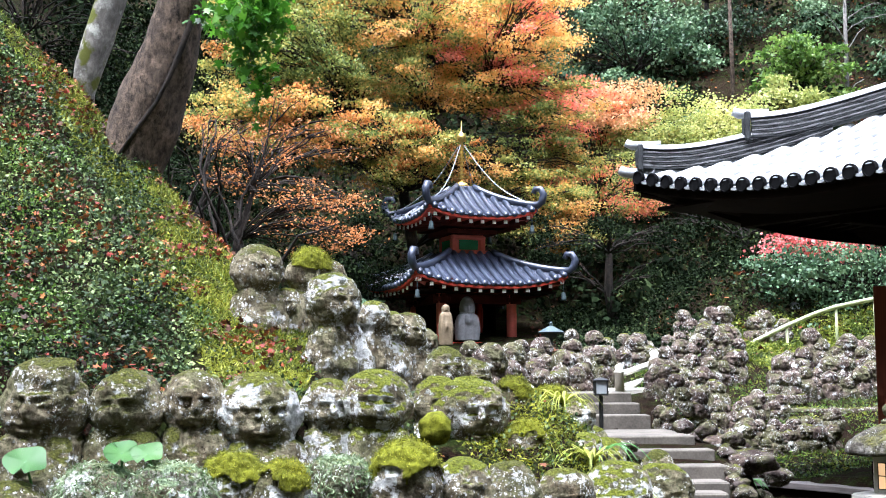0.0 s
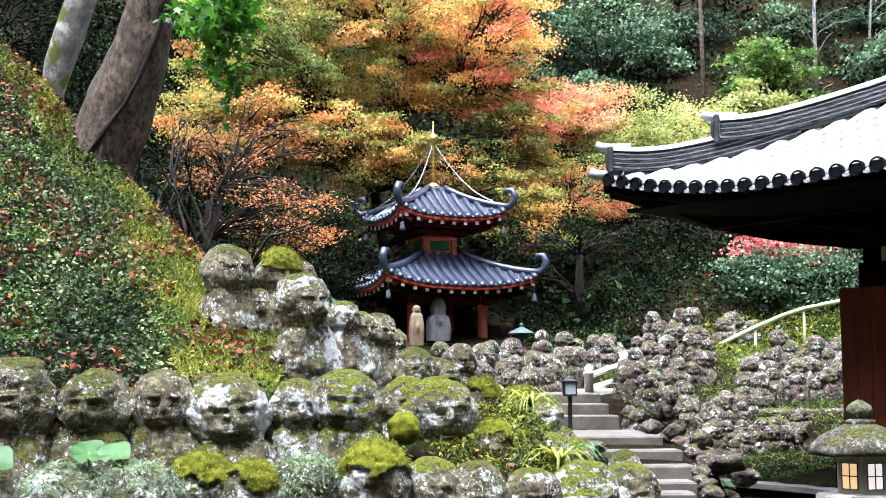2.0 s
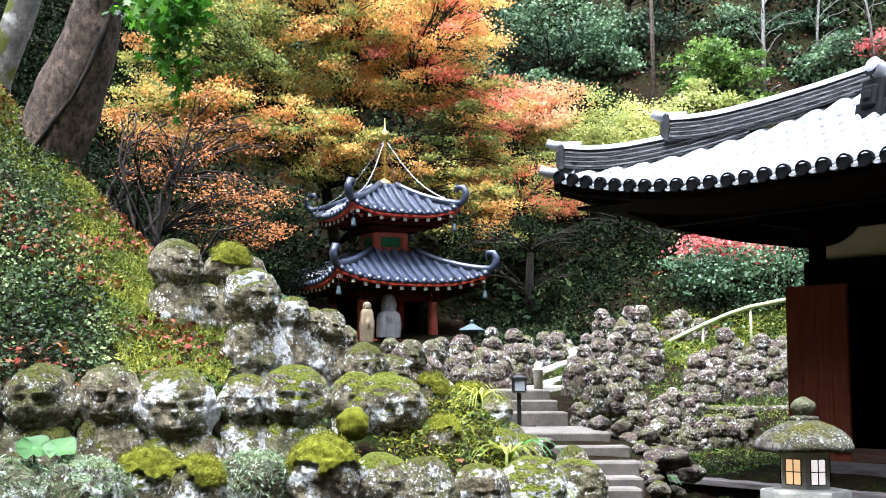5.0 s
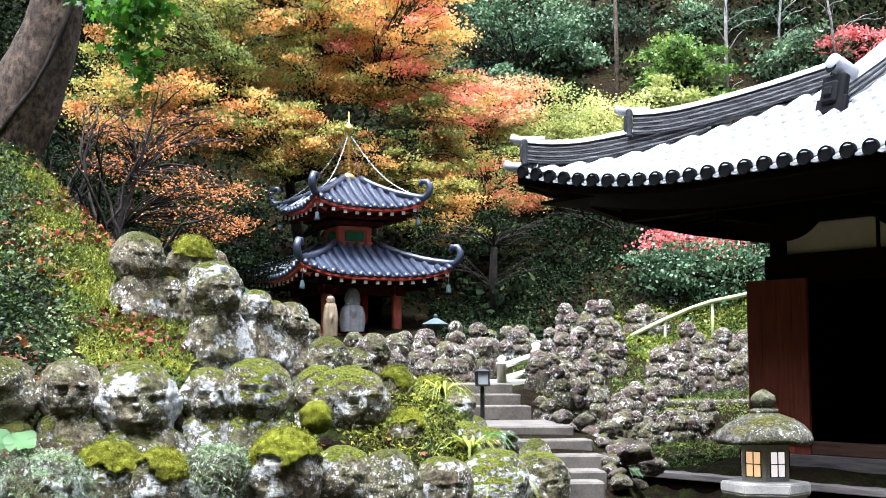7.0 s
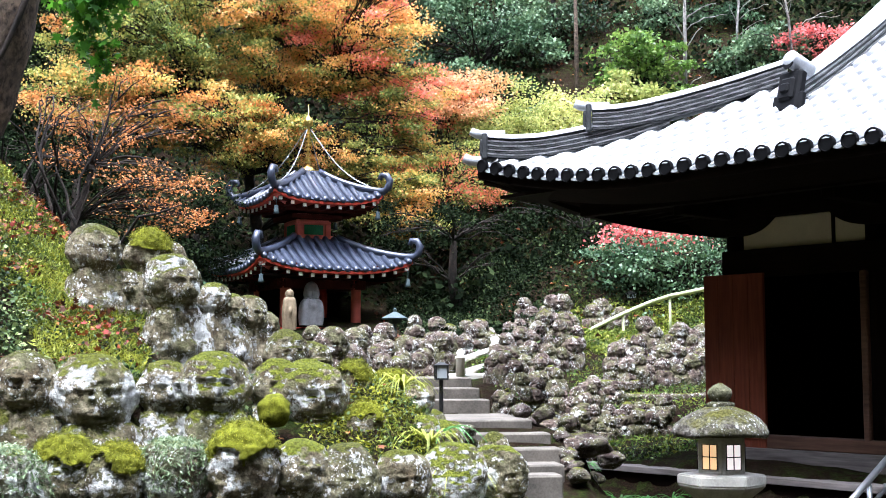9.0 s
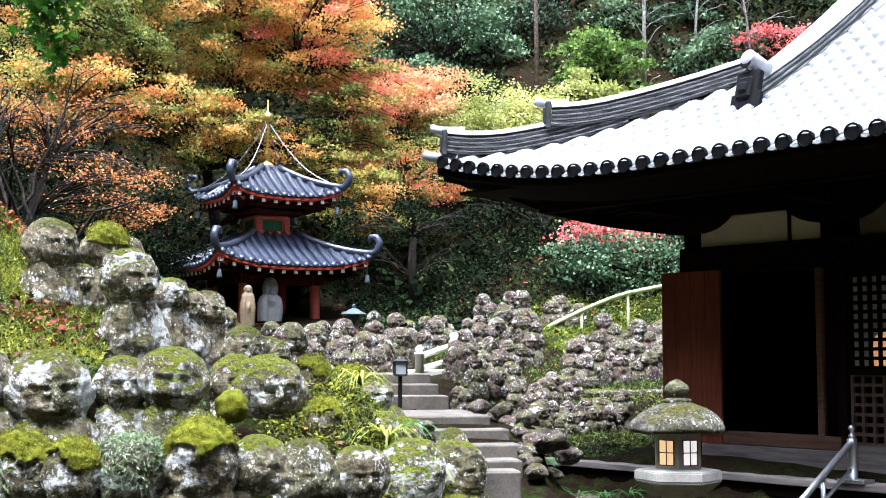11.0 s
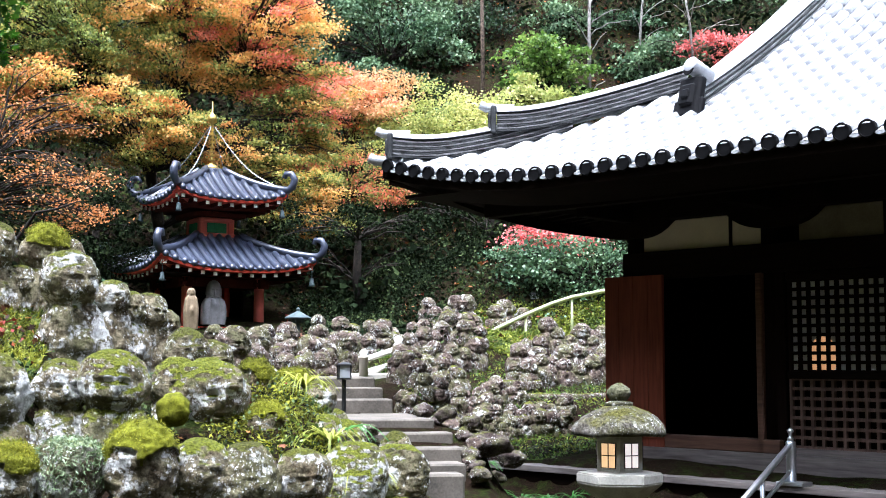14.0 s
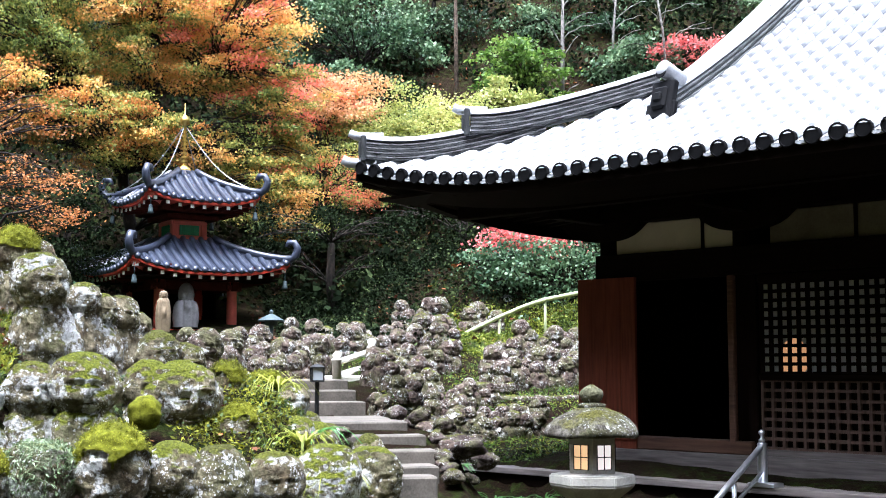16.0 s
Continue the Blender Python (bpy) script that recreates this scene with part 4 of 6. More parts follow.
def build_stairs():
    st = thing("stairs", pose(0, 0, 0), "worn pale stone stairs with a gritty landing", "stairs", kind="structure")
    flight = [(11.8, 2.68, 0.61, 0.62, 0.42), (12.2, 2.76, 0.735, 0.72, 0.42), (12.6, 2.72, 0.865, 0.82, 0.42), (13.0, 2.60, 0.985, 1.0, 1.75),
              (14.65, 2.42, 1.15, 1.1, 0.42), (15.05, 2.36, 1.28, 1.1, 0.42), (15.45, 2.32, 1.40, 1.1, 2.2)]
    for k, (y, x1, z, w, d) in enumerate(flight):
        part("step", boxed(x1 - w, x1, y, y + d, z - 0.5, z, 0.015, m=pose(0, 0, 0)), STONE_STEP, st)
    # a lone block at the foot of the flight
    part("foot_block", boxed(2.14, 2.5, 11.05, 11.35, 0.1, 0.58, 0.02), STONE_STEP, st, "squared stone block")


def build_path_lamp(m):
    lamp = thing("path_lamp", m, "small black post lamp with frosted box shade", "lamp")
    part("post", rod(bmesh.new(), (0, 0, -0.3), (0, 0, 0.42), 0.022), BLACK_METAL, lamp)
    head = part("lamp_head", boxed(-0.055, 0.055, -0.055, 0.055, 0.44, 0.56), FROSTED, lamp, "frosted lamp box")
    part("lamp_base", boxed(-0.065, 0.065, -0.065, 0.065, 0.42, 0.44), BLACK_METAL, head)
    part("lamp_roof", lathe([(0.1, 0.56), (0.1, 0.575), (0.03, 0.6)], 4, m=pose(0, 0, 0, 0, 0, 45)), BLACK_METAL, head)
    for x in (-0.06, 0.06):
        for y in (-0.06, 0.06):
            part("lamp_bar", boxed(x - 0.008, x + 0.008, y - 0.008, y + 0.008, 0.44, 0.56), BLACK_METAL, head)
    return lamp


def build_stone_lantern():
    m = pose(2.82, 7.82, 0, 0, 0, 12)
    lan = thing("stone_lantern", m, "old stone lantern with mossy cap and lit paper windows", "stone lantern")
    part("pillar", lathe([(0.2, -0.05), (0.2, 0.08), (0.11, 0.12), (0.105, 0.68), (0.15, 0.74)], 18), STONE_LANTERN, lan, "round stone pillar", True)
    bm = lathe([(0.17, 0.70), (0.27, 0.78), (0.285, 0.80), (0.285, 0.865), (0.2, 0.875)], 6, m=pose(0, 0, 0, 0, 0, 30))
    bmesh.ops.bevel(bm, geom=bm.edges[:], offset=0.008, segments=2, affect="EDGES")
    part("base_slab", bm, STONE_LANTERN, lan, "hexagonal pale stone slab")
    bm = lathe([(0.168, 0.87), (0.168, 1.115)], 6)
    fire = part("fire_box", bm, STONE_LANTERN, lan, "hexagonal pale stone light chamber")
    for k in range(6):
        r = pose(0, 0, 0, 0, 0, 60 * k)
        for nm, g, mt in (("paper", (-0.05, 0.05, -0.1495, -0.1465, 0.905, 1.06), GLOW_WARM if k % 2 else GLOW_WHITE), ("window_bar", (-0.003, 0.003, -0.154, -0.15, 0.905, 1.06), WOOD_DARK), ("window_bar", (-0.05, 0.05, -0.154, -0.15, 0.98, 0.986), WOOD_DARK),
                          ("window_bar", (-0.054, -0.05, -0.153, -0.147, 0.901, 1.064), WOOD_DARK), ("window_bar", (0.05, 0.054, -0.153, -0.147, 0.901, 1.064), WOOD_DARK), ("window_bar", (-0.054, 0.054, -0.153, -0.147, 1.06, 1.064), WOOD_DARK), ("window_bar", (-0.054, 0.054, -0.153, -0.147, 0.901, 0.905), WOOD_DARK)):
            bm = boxed(*g)
            bmesh.ops.transform(bm, matrix=r, verts=bm.verts)
            part(nm, bm, mt, fire, "lit paper window" if nm == "paper" else "")
    # cap: a low dome with worn edge
    bm = lathe([(0.15, 1.115), (0.305, 1.11), (0.32, 1.125), (0.318, 1.15), (0.295, 1.185), (0.25, 1.225), (0.19, 1.262), (0.13, 1.285), (0.1, 1.30)], 40)
    for v in bm.verts:
        q = noise.noise(v.co * 5.0) * 0.016 + noise.noise(v.co * 16.0) * 0.006
        a = math.atan2(v.co.y, v.co.x)
        f = 1 + q / 0.3 + 0.02 * math.cos(6 * a)
        v.co.x *= f
        v.co.y *= f
        v.co.z += q * 0.8
    part("cap", bm, STONE_CAP, lan, "mossy rounded stone cap", True)
    bm = lathe([(0.11, 1.29), (0.115, 1.32), (0.08, 1.335), (0.06, 1.34), (0.085, 1.36), (0.1, 1.40), (0.092, 1.435), (0.06, 1.465), (0.02, 1.485)], 20)
    for v in bm.verts:
        v.co += Vector((noise.noise(v.co * 15), noise.noise(v.co * 15 + Vector((5, 0, 0))), noise.noise(v.co * 15 + Vector((9, 0, 0))))) * 0.008
    bmesh.ops.transform(bm, matrix=Matrix.Translation((0, 0, 0.29)) @ Matrix.Diagonal((0.8, 0.8, 0.78, 1)), verts=bm.verts)
    part("jewel", bm, STONE_CAP, lan, "weathered jewel finial", True)


def build_steel_rail():
    rail = thing("stair_handrail", HALL @ pose(-1.8, 1.1, 0.37), "satin steel handrail running down from the veranda", "handrail")
    post = part("post", lathe([(0.05, 0.0), (0.05, 0.42), (0.042, 0.43)], 14), STEEL, rail, "square steel newel post", True)
    part("knob", lathe([(0.03, 0.43), (0.034, 0.46), (0.018, 0.475), (0.018, 0.51), (0.034, 0.525), (0.034, 0.54), (0.012, 0.565)], 12), STEEL, post, "turned metal knob", True)
    part("foot_plate", boxed(-0.12, 0.18, -0.1, 0.1, -0.01, 0.03, 0.005), STEEL, rail)
    part("top_rail", rod(bmesh.new(), (0, 0.0, 0.40), (0, -1.5, -0.42), 0.033, None, 12), STEEL, rail, "round steel rail", True)
    part("lower_rail", rod(bmesh.new(), (0, 0.0, 0.14), (0, -1.3, -0.55), 0.02, None, 10), STEEL, rail, smooth=True)
    for y in (-0.55, -1.1):
        part("baluster", rod(bmesh.new(), (0, y, -0.53), (0, y, 0.36 + 0.547 * y), 0.025, None, 10), STEEL, rail, smooth=True)
    st = thing("veranda_steps", HALL, "timber steps up to the veranda", "steps", kind="structure")
    for k in range(3):
        part("tread", boxed(-1.45, 1.6, 0.7 - 0.3 * k, 1.0 - 0.3 * k, 0.17 - 0.1 * k, 0.23 - 0.1 * k, 0.008), WOOD_GREY, st)
    for x in (-1.45, 1.54):
        part("stringer", boxed(x, x + 0.06, 0.1, 1.06, -0.1, 0.16, 0.008), WOOD_DARK_X, st)


def build_hill_rail():
    rail = thing("path_handrail", pose(0, 0, 0), "pale green painted pipe handrail along the upper path", "handrail")
    pts = [(5.54, 24.09, 2.01), (6.10, 24.09, 2.30), (6.65, 24.09, 2.56), (7.19, 24.03, 2.79), (7.55, 23.87, 2.91), (8.07, 23.22, 3.02), (8.94, 22.45, 3.13)]
    part("pipe", tube(bmesh.new(), pts, [0.043] * len(pts), 10), RAIL_PAINT, rail, smooth=True)
    for p in (pts[0], pts[2], pts[4], pts[5]):
        part("post", rod(bmesh.new(), (p[0], p[1] + 0.02, p[2] - 1.0), (p[0], p[1] + 0.02, p[2]), 0.028), RAIL_PAINT, rail, smooth=True)
    lamp = thing("hill_lamp", pose(7.23, 25.6, 2.84), "small grey box lamp on a post in the hedge", "lamp")
    part("post", rod(bmesh.new(), (0, 0, -0.9), (0, 0, 0), 0.03), STEEL, lamp)
    part("lamp_head", boxed(-0.09, 0.09, -0.09, 0.09, 0, 0.2, 0.01), FROSTED, lamp, "pale lamp box")
    part("lamp_roof", lathe([(0.17, 0.2), (0.15, 0.22), (0.04, 0.26)], 4, m=pose(0, 0, 0, 0, 0, 45)), BLACK_METAL, lamp)


def build_bridge():
    br = thing("low_railing", pose(2.39, 17.0, 1.42), "low white railing with a rounded end post", "railing")
    part("end_post", lathe([(0.065, -0.1), (0.062, 0.22), (0.075, 0.23), (0.075, 0.25), (0.045, 0.265), (0.06, 0.31), (0.02, 0.35)], 14), WHITE_PAINT, br, "white post with onion cap", True)
    part("end_post", lathe([(0.08, 0.0), (0.075, 0.32), (0.09, 0.33), (0.05, 0.37), (0.075, 0.43), (0.03, 0.47)], 14, m=pose(0.75, 1.6, 0.1)), WHITE_PAINT, br, smooth=True)
    part("top_rail", rod(bmesh.new(), (0, 0, 0.2), (0.75, 1.6, 0.38), 0.045, None, 8), WHITE_PAINT, br)
    part("lower_rail", rod(bmesh.new(), (0, 0, 0.02), (0.75, 1.6, 0.16), 0.05, None, 8), WHITE_PAINT, br)
    part("kerb", boxed(-0.05, 0.9, 0.0, 0.25, -0.12, 0.0, 0.02, m=pose(0, 0, 0.02, 0, 0, 30)), WHITE_PAINT, br)


# ---- stone figures: one closed carved mesh each ----
def figure_mesh(name, seed, head=0.21, body=0.27, tall=0.8, moss_cap=0.0, material=None, cap_material=None, rest=0.5, res=(84, 120), face=1.0, rugged=1.0, neck=0.72):
    """A seated or standing carved figure as one rounded stone, face towards -y; optional cushion of moss on the crown."""
    rng = random.Random(seed)
    na, nz = res
    hz = tall - head * 1.12                # height of the middle of the head
    hr_v = head * 1.14
    off = Vector((rng.uniform(-9, 9), rng.uniform(-9, 9), rng.uniform(-9, 9)))
    tilt = rng.uniform(-0.03, 0.03)
    skew = rng.uniform(0, 6.28)
    hands = hz * rng.uniform(0.5, 0.62)
    verts = []
    top = tall + moss_cap * head * 0.5
    grid = []
    for j in range(nz + 1):
        t = j / nz
        t = t * t * (3 - 2 * t) * 0.35 + t * 0.65
        z = top * t
        # body: rounded shoulders
        sh = hz - head * 0.6
        if z < sh:
            u = z / sh
            rb = body * (1.0 + 0.10 * math.sin(u * 3.0) - 0.22 * u ** 3) * (1 if u < 0.86 else math.sqrt(max(0.0, 1 - ((u - 0.86) / 0.14) ** 2 * 0.55)))
        else:
            rb = body * neck * max(0.0, 1 - (z - sh) / (head * 0.7))
        q = (z - hz) / hr_v
        rh = head * (max(0.0, 1 - abs(q) ** 2.6) ** 0.5) if abs(q) < 1 else 0.0
        cap = 0.0
        if moss_cap:
            low = hz + head * (0.5 - 0.42 * moss_cap)
            c = (z - low) / (top - low)
            if -0.25 < c < 1:
                cap = head * (1.03 + 0.08 * moss_cap) * (max(0.0, 1 - (max(c, 0) ** 2.0)) ** 0.5) * (1 if c >= 0 else math.sqrt(max(0, 1 + c / 0.25)))
        ring = []
        for i in range(na):
            a = 2 * math.pi * i / na
            ca, sa = math.cos(a), math.sin(a)
            sq = 1.0 / (abs(ca) ** 3.2 + abs(sa) ** 3.2) ** (1 / 3.2)
            x_b, y_b = rb * sq * ca, rb * 0.74 * sq * sa
            r_b = math.hypot(x_b, y_b)
            r_h = rh * (0.5 + 0.5 * sq) * (1.0 - 0.06 * abs(sa))
            front = max(0.0, -sa)
            if rh > 0 and face:
                f = -q
                g = lambda w0, z0, sw, sz: math.exp(-((ca - w0) / sw) ** 2 - ((f - z0) / sz) ** 2)
                r_h += face * head * front * (0.17 * g(0, 0.16, 0.11, 0.22) + 0.06 * g(0, -0.05, 0.08, 0.25) + 0.05 * g(0.3, -0.2, 0.24, 0.06) + 0.05 * g(-0.3, -0.2, 0.24, 0.06)
                                             - 0.05 * g(0.32, -0.06, 0.2, 0.07) - 0.05 * g(-0.32, -0.06, 0.2, 0.07) + 0.035 * g(0.33, 0.03, 0.13, 0.05) + 0.035 * g(-0.33, 0.03, 0.13, 0.05)
                                             - 0.045 * g(0.33, 0.07, 0.15, 0.02) - 0.045 * g(-0.33, 0.07, 0.15, 0.02) + 0.06 * g(0.45, 0.32, 0.2, 0.18) + 0.06 * g(-0.45, 0.32, 0.2, 0.18)
                                             + 0.04 * g(0, 0.42, 0.2, 0.05) - 0.09 * g(0, 0.5, 0.27, 0.03) + 0.05 * g(0, 0.58, 0.2, 0.05) - 0.04 * g(0, 0.68, 0.22, 0.04) + 0.05 * g(0, 0.82, 0.25, 0.1))
                r_h += face * head * 0.16 * math.exp(-((abs(ca) - 1.0) / 0.10) ** 2 - ((f - 0.1) / 0.42) ** 2)
            r = max(r_b, r_h)
            if z < sh:
                r += front * body * 0.30 * math.exp(-(ca / 0.28) ** 2 - ((z - hands) / (0.13 * hz)) ** 2)
                r += body * 0.12 * math.exp(-((abs(ca) - 0.72) / 0.16) ** 2 - ((z - hands * 0.92) / (0.24 * hz)) ** 2) * (front + 0.3)
                r -= body * 0.07 * math.exp(-((abs(ca) - 0.45) / 0.07) ** 2) * front
            is_cap = cap * (1 + 0.1 * math.cos(a - skew)) - 0.012 + 0.05 * (1.1 - moss_cap) * head / 0.2 * noise.noise(Vector((ca * 2, sa * 2, z * 6)) + off) > r
            r = max(r, cap) if is_cap else r
            p = Vector((r * ca + tilt * z, r * sa, z))
            n1 = noise.noise(p * 4.0 + off) * 0.055 + noise.noise(p * 11.0 + off) * 0.028 + noise.noise(p * 28.0 + off) * 0.016 + abs(noise.noise(p * 17.0 - off)) * -0.02
            n1 *= rugged * min(1.0, r / 0.08)
            if is_cap:
                n1 += noise.noise(p * 22 + off) * 0.02 + noise.noise(p * 55 + off) * 0.012
            k = 1 + n1 / max(r, 0.05) * (head / 0.21) * 0.7
            ring.append((p.x * k, p.y * k, p.z + n1 * 0.25, is_cap))
        grid.append(ring)
    bm = bmesh.new()
    vv = [[bm.verts.new(c[:3]) for c in ring] for ring in grid]
    for j in range(nz):
        for i in range(na):
            i2 = (i + 1) % na
            fc = bm.faces.new((vv[j][i], vv[j][i2], vv[j + 1][i2], vv[j + 1][i]))
            if moss_cap and grid[j][i][3] and grid[j + 1][i][3]:
                fc.material_index = 1
    bm.faces.new(vv[0][::-1])
    bm.faces.new(vv[-1])
    return mesh_of(bm, name, [material or STONE_GREY, cap_material or MOSS], True)


FUR = []


def place_figure(me, x, y, top_z, tall, turn, label, group, scale=1.0, lean=0.0, name="stone_figure"):
    ob = new(name, me)
    ob.matrix_basis = pose(x, y, top_z - tall * scale, lean, random.uniform(-3, 3), turn) @ Matrix.Scale(scale, 4)
    if me.materials[0] is STONE_PALE or len(me.materials) > 1:
        FUR.append(ob)
    return tagged(ob, label, "statue", group)


def build_moss_fur():
    """Short shoots of moss on the cushions, longer trailing ones on the pale furred figures."""
    rng = np.random.default_rng(77)
    for name, pale_one, size, mt, text in (("moss_shoots", False, 0.014, MOSS_SHOOT, "fine shoots of bright moss on the cushions"), ("feather_moss", True, 0.026, FEATHER_SHOOT, "pale trailing feather moss on the front figures")):
        cs = []
        for ob in FUR:
            me = ob.data
            is_pale = me.materials[0] is STONE_PALE
            if is_pale != pale_one or len(me.vertices) < 6000:
                continue
            n = len(me.polygons)
            co, no, ix = np.empty(n * 3), np.empty(n * 3), np.empty(n, dtype=np.int32)
            me.polygons.foreach_get("center", co)
            me.polygons.foreach_get("normal", no)
            me.polygons.foreach_get("material_index", ix)
            co, no = co.reshape(-1, 3), no.reshape(-1, 3)
            k = (no[:, 2] > -0.1) & (co[:, 2] > 0.45) if is_pale else ix == 1
            co, no = co[k], no[k]
            if not len(co):
                continue
            i = rng.integers(0, len(co), 4200 if is_pale else 3600)
            p = co[i] + no[i] * 0.004 + rng.normal(size=(len(i), 3)) * 0.008
            m = np.array(ob.matrix_basis)
            cs.append(p @ m[:3, :3].T + m[:3, 3])
        cs = np.concatenate(cs)
        o = new(name, leaf_mesh(name, cs, size * rng.uniform(0.5, 1.5, len(cs)), mt, 0.15, 9, 0.22, 1.3 if pale_one else -0.4))
        tagged(o, text, "moss", kind="stuff")


def build_near_figures():
    """The two rows of large heads in front, one by one."""
    # x, y, top of head, half width of head, moss cushion, look
    back_row = [(-2.22, 6.85, 1.72, 0.225, 0, 1), (-1.77, 6.9, 1.66, 0.185, 0, 1), (-1.40, 6.95, 1.65, 0.165, 0, 2), (-1.0, 7.05, 1.63, 0.205, 0, 0),
                (-0.69, 7.25, 1.60, 0.148, 0, 0), (-0.36, 7.2, 1.65, 0.172, 0, 3), (-0.07, 7.6, 1.61, 0.145, 0, 3), (0.2, 7.55, 1.61, 0.20, 0, 3)]
    texts = ["lichened stone figure with a broad mossy head", "moss-grown stone figure with white lichen on its robe", "stained grey stone figure with a pale chin",
             "stone figure with a smiling face white with lichen", "small stone figure with lichened smiling face", "lichened stone figure with moss on its crown",
             "mossy grey stone figure leaning close to others", "large weathered stone figure capped with green moss"]
    mats = [STONE_GREY, STONE_MOSS, STONE_MOSS, STONE_CROWN]
    for k, (x, y, z, h, cap, look_) in enumerate(back_row):
        me = figure_mesh("stone_figure", 20 + k, h, h * 1.22, 0.95 if h > 0.16 else 0.85, cap, mats[look_], MOSS, face=1.35)
        place_figure(me, x, y, z + (cap * h * 0.5 if cap else 0), (0.95 if h > 0.16 else 0.85) + cap * h * 0.5, (-6, -4, 14, 20, 18, 8, 22, 16)[k], texts[k], "near rows of stone figures")
    right_end = [(0.46, 7.95, 1.57, 0.115, 0.55), (0.70, 8.4, 1.53, 0.11, 0.3), (0.62, 7.7, 1.24, 0.1, 0.4), (0.93, 8.9, 1.42, 0.11, 0)]
    for k, (x, y, z, h, cap) in enumerate(right_end):
        me = figure_mesh("stone_figure", 40 + k, h, h * 1.35, 0.75, cap, STONE_MOSS, MOSS, face=0.7)
        place_figure(me, x, y, z + cap * h * 0.5, 0.75 + cap * h * 0.5, 20 + 5 * k, "small stone figure under a cushion of moss" if cap else "small mossy stone figure", "near rows of stone figures")
    front_row = [(-2.05, 5.95, 1.13, 0.17, 0, 1), (-1.66, 6.05, 1.19, 0.2, 0.0, 2), (-1.30, 6.05, 1.20, 0.2, 0.0, 2), (-1.02, 6.25, 1.20, 0.15, 0.5, 1), (-0.83, 6.12, 1.18, 0.12, 0.5, 1),
                 (-0.55, 6.2, 1.21, 0.15, 0.0, 2), (-0.21, 6.22, 1.24, 0.148, 0.8, 0), (0.07, 6.35, 1.20, 0.13, 0, 3), (0.33, 6.4, 1.17, 0.15, 0, 1), (0.60, 6.5, 1.13, 0.125, 0, 0), (0.92, 6.85, 1.14, 0.17, 0, 3)]
    looks = ["stone figure bowed under dark green moss", "stone figure furred with pale feathery moss", "stone figure furred with pale grey-green moss", "stone figure under a bright moss cushion", "small stone figure under a moss cushion",
             "stone figure with a pale lichened crown", "stone figure wearing a thick round cushion of moss", "lichened stone figure streaked with moss", "stone figure with a mossy head and dark face", "stone figure with a bare pale face", "stone figure draped in trailing moss"]
    for k, (x, y, z, h, cap, look_) in enumerate(front_row):
        h *= 1.12
        me = figure_mesh("stone_figure", 60 + k, h, h * 1.2, 0.85, cap, (STONE_GREY, STONE_MOSS, STONE_PALE, STONE_CROWN)[look_], MOSS, face=(0.5 if cap > 0.6 else 1.2) if look_ == 0 else 0.6)
        place_figure(me, x, y, z + cap * h * 0.5, 0.85 + cap * h * 0.5, (0, 5, 0, 10, 14, 5, 10, 15, 20, 18, 25)[k], looks[k], "near rows of stone figures")
    slope_row = [(0.84, 7.5, 1.27, 0.12, 0.0, 3), (1.02, 7.95, 1.22, 0.12, 0.0, 3), (0.9, 8.3, 1.46, 0.115, 0, 0), (1.15, 8.6, 1.17, 0.12, 0.0, 1), (1.1, 9.3, 1.24, 0.115, 0, 0), (1.3, 9.9, 1.12, 0.115, 0.0, 1), (1.25, 7.2, 1.1, 0.16, 0, 3), (0.5, 7.45, 1.33, 0.12, 0.4, 1), (1.38, 8.2, 1.13, 0.12, 0, 1)]
    for k, (x, y, z, h, cap, look_) in enumerate(slope_row):
        me = figure_mesh("stone_figure", 110 + k, h, h * 1.3, 0.7, cap, mats[look_], MOSS, face=0.9)
        place_figure(me, x, y, z + cap * h * 0.5, 0.7 + cap * h * 0.5, 15 + 4 * k, "small stone figure half sunk in moss" if cap else "small lichened stone figure by the stairs", "stone figures beside the stairs")
    # upright group higher on the bank
    tall_row = [(-1.33, 8.9, 2.56, 0.175, 1.0, 0, 1), (-1.0, 9.15, 2.53, 0.16, 0.85, 0.5, 1), (-0.87, 9.5, 2.5, 0.11, 0.7, 0, 1), (-0.69, 8.35, 2.30, 0.18, 1.15, 0, 0), (-0.49, 8.75, 2.14, 0.11, 0.8, 0, 0),
                (-0.38, 8.85, 2.07, 0.11, 0.75, 0, 0), (-0.26, 9.1, 2.07, 0.13, 0.8, 0, 1), (-0.14, 9.4, 1.97, 0.09, 0.6, 0, 0), (0.03, 8.7, 1.82, 0.15, 0.7, 0, 1), (0.19, 8.9, 1.74, 0.15, 0.7, 0, 1), (-1.16, 9.0, 2.25, 0.11, 0.7, 0, 0)]
    words = ["tall dark stone figure with a mossy crown", "stone figure under a bright green cushion of moss", "small stone figure with a mossy crown", "tall lichened stone figure standing above the others", "slim lichened stone figure in profile",
             "small lichened stone figure with a long face", "stone figure with a brown mossy crown", "small dark stone figure among taller ones", "low stone figure overgrown with yellow moss", "low stone figure streaked with lichen", "stone figure white with lichen"]
    for k, (x, y, z, h, tall, cap, look_) in enumerate(tall_row):
        me = figure_mesh("stone_figure", 80 + k, h, h * 1.18, tall, cap, mats[look_], MOSS, face=1.2)
        place_figure(me, x, y, z + cap * h * 0.5, tall + cap * h * 0.5, (35, 30, 35, 38, 40, 42, 40, 40, 25, 25, 35)[k], words[k], "upright stone figures on the bank")
    # round moss cushions grown on the stones
    for x, y, z, r in ((-0.05, 7.15, 1.31, 0.1), (0.6, 7.6, 1.15, 0.09), (0.34, 7.35, 1.0, 0.1), (-1.5, 6.3, 0.98, 0.1)):
        bm = bmesh.new()
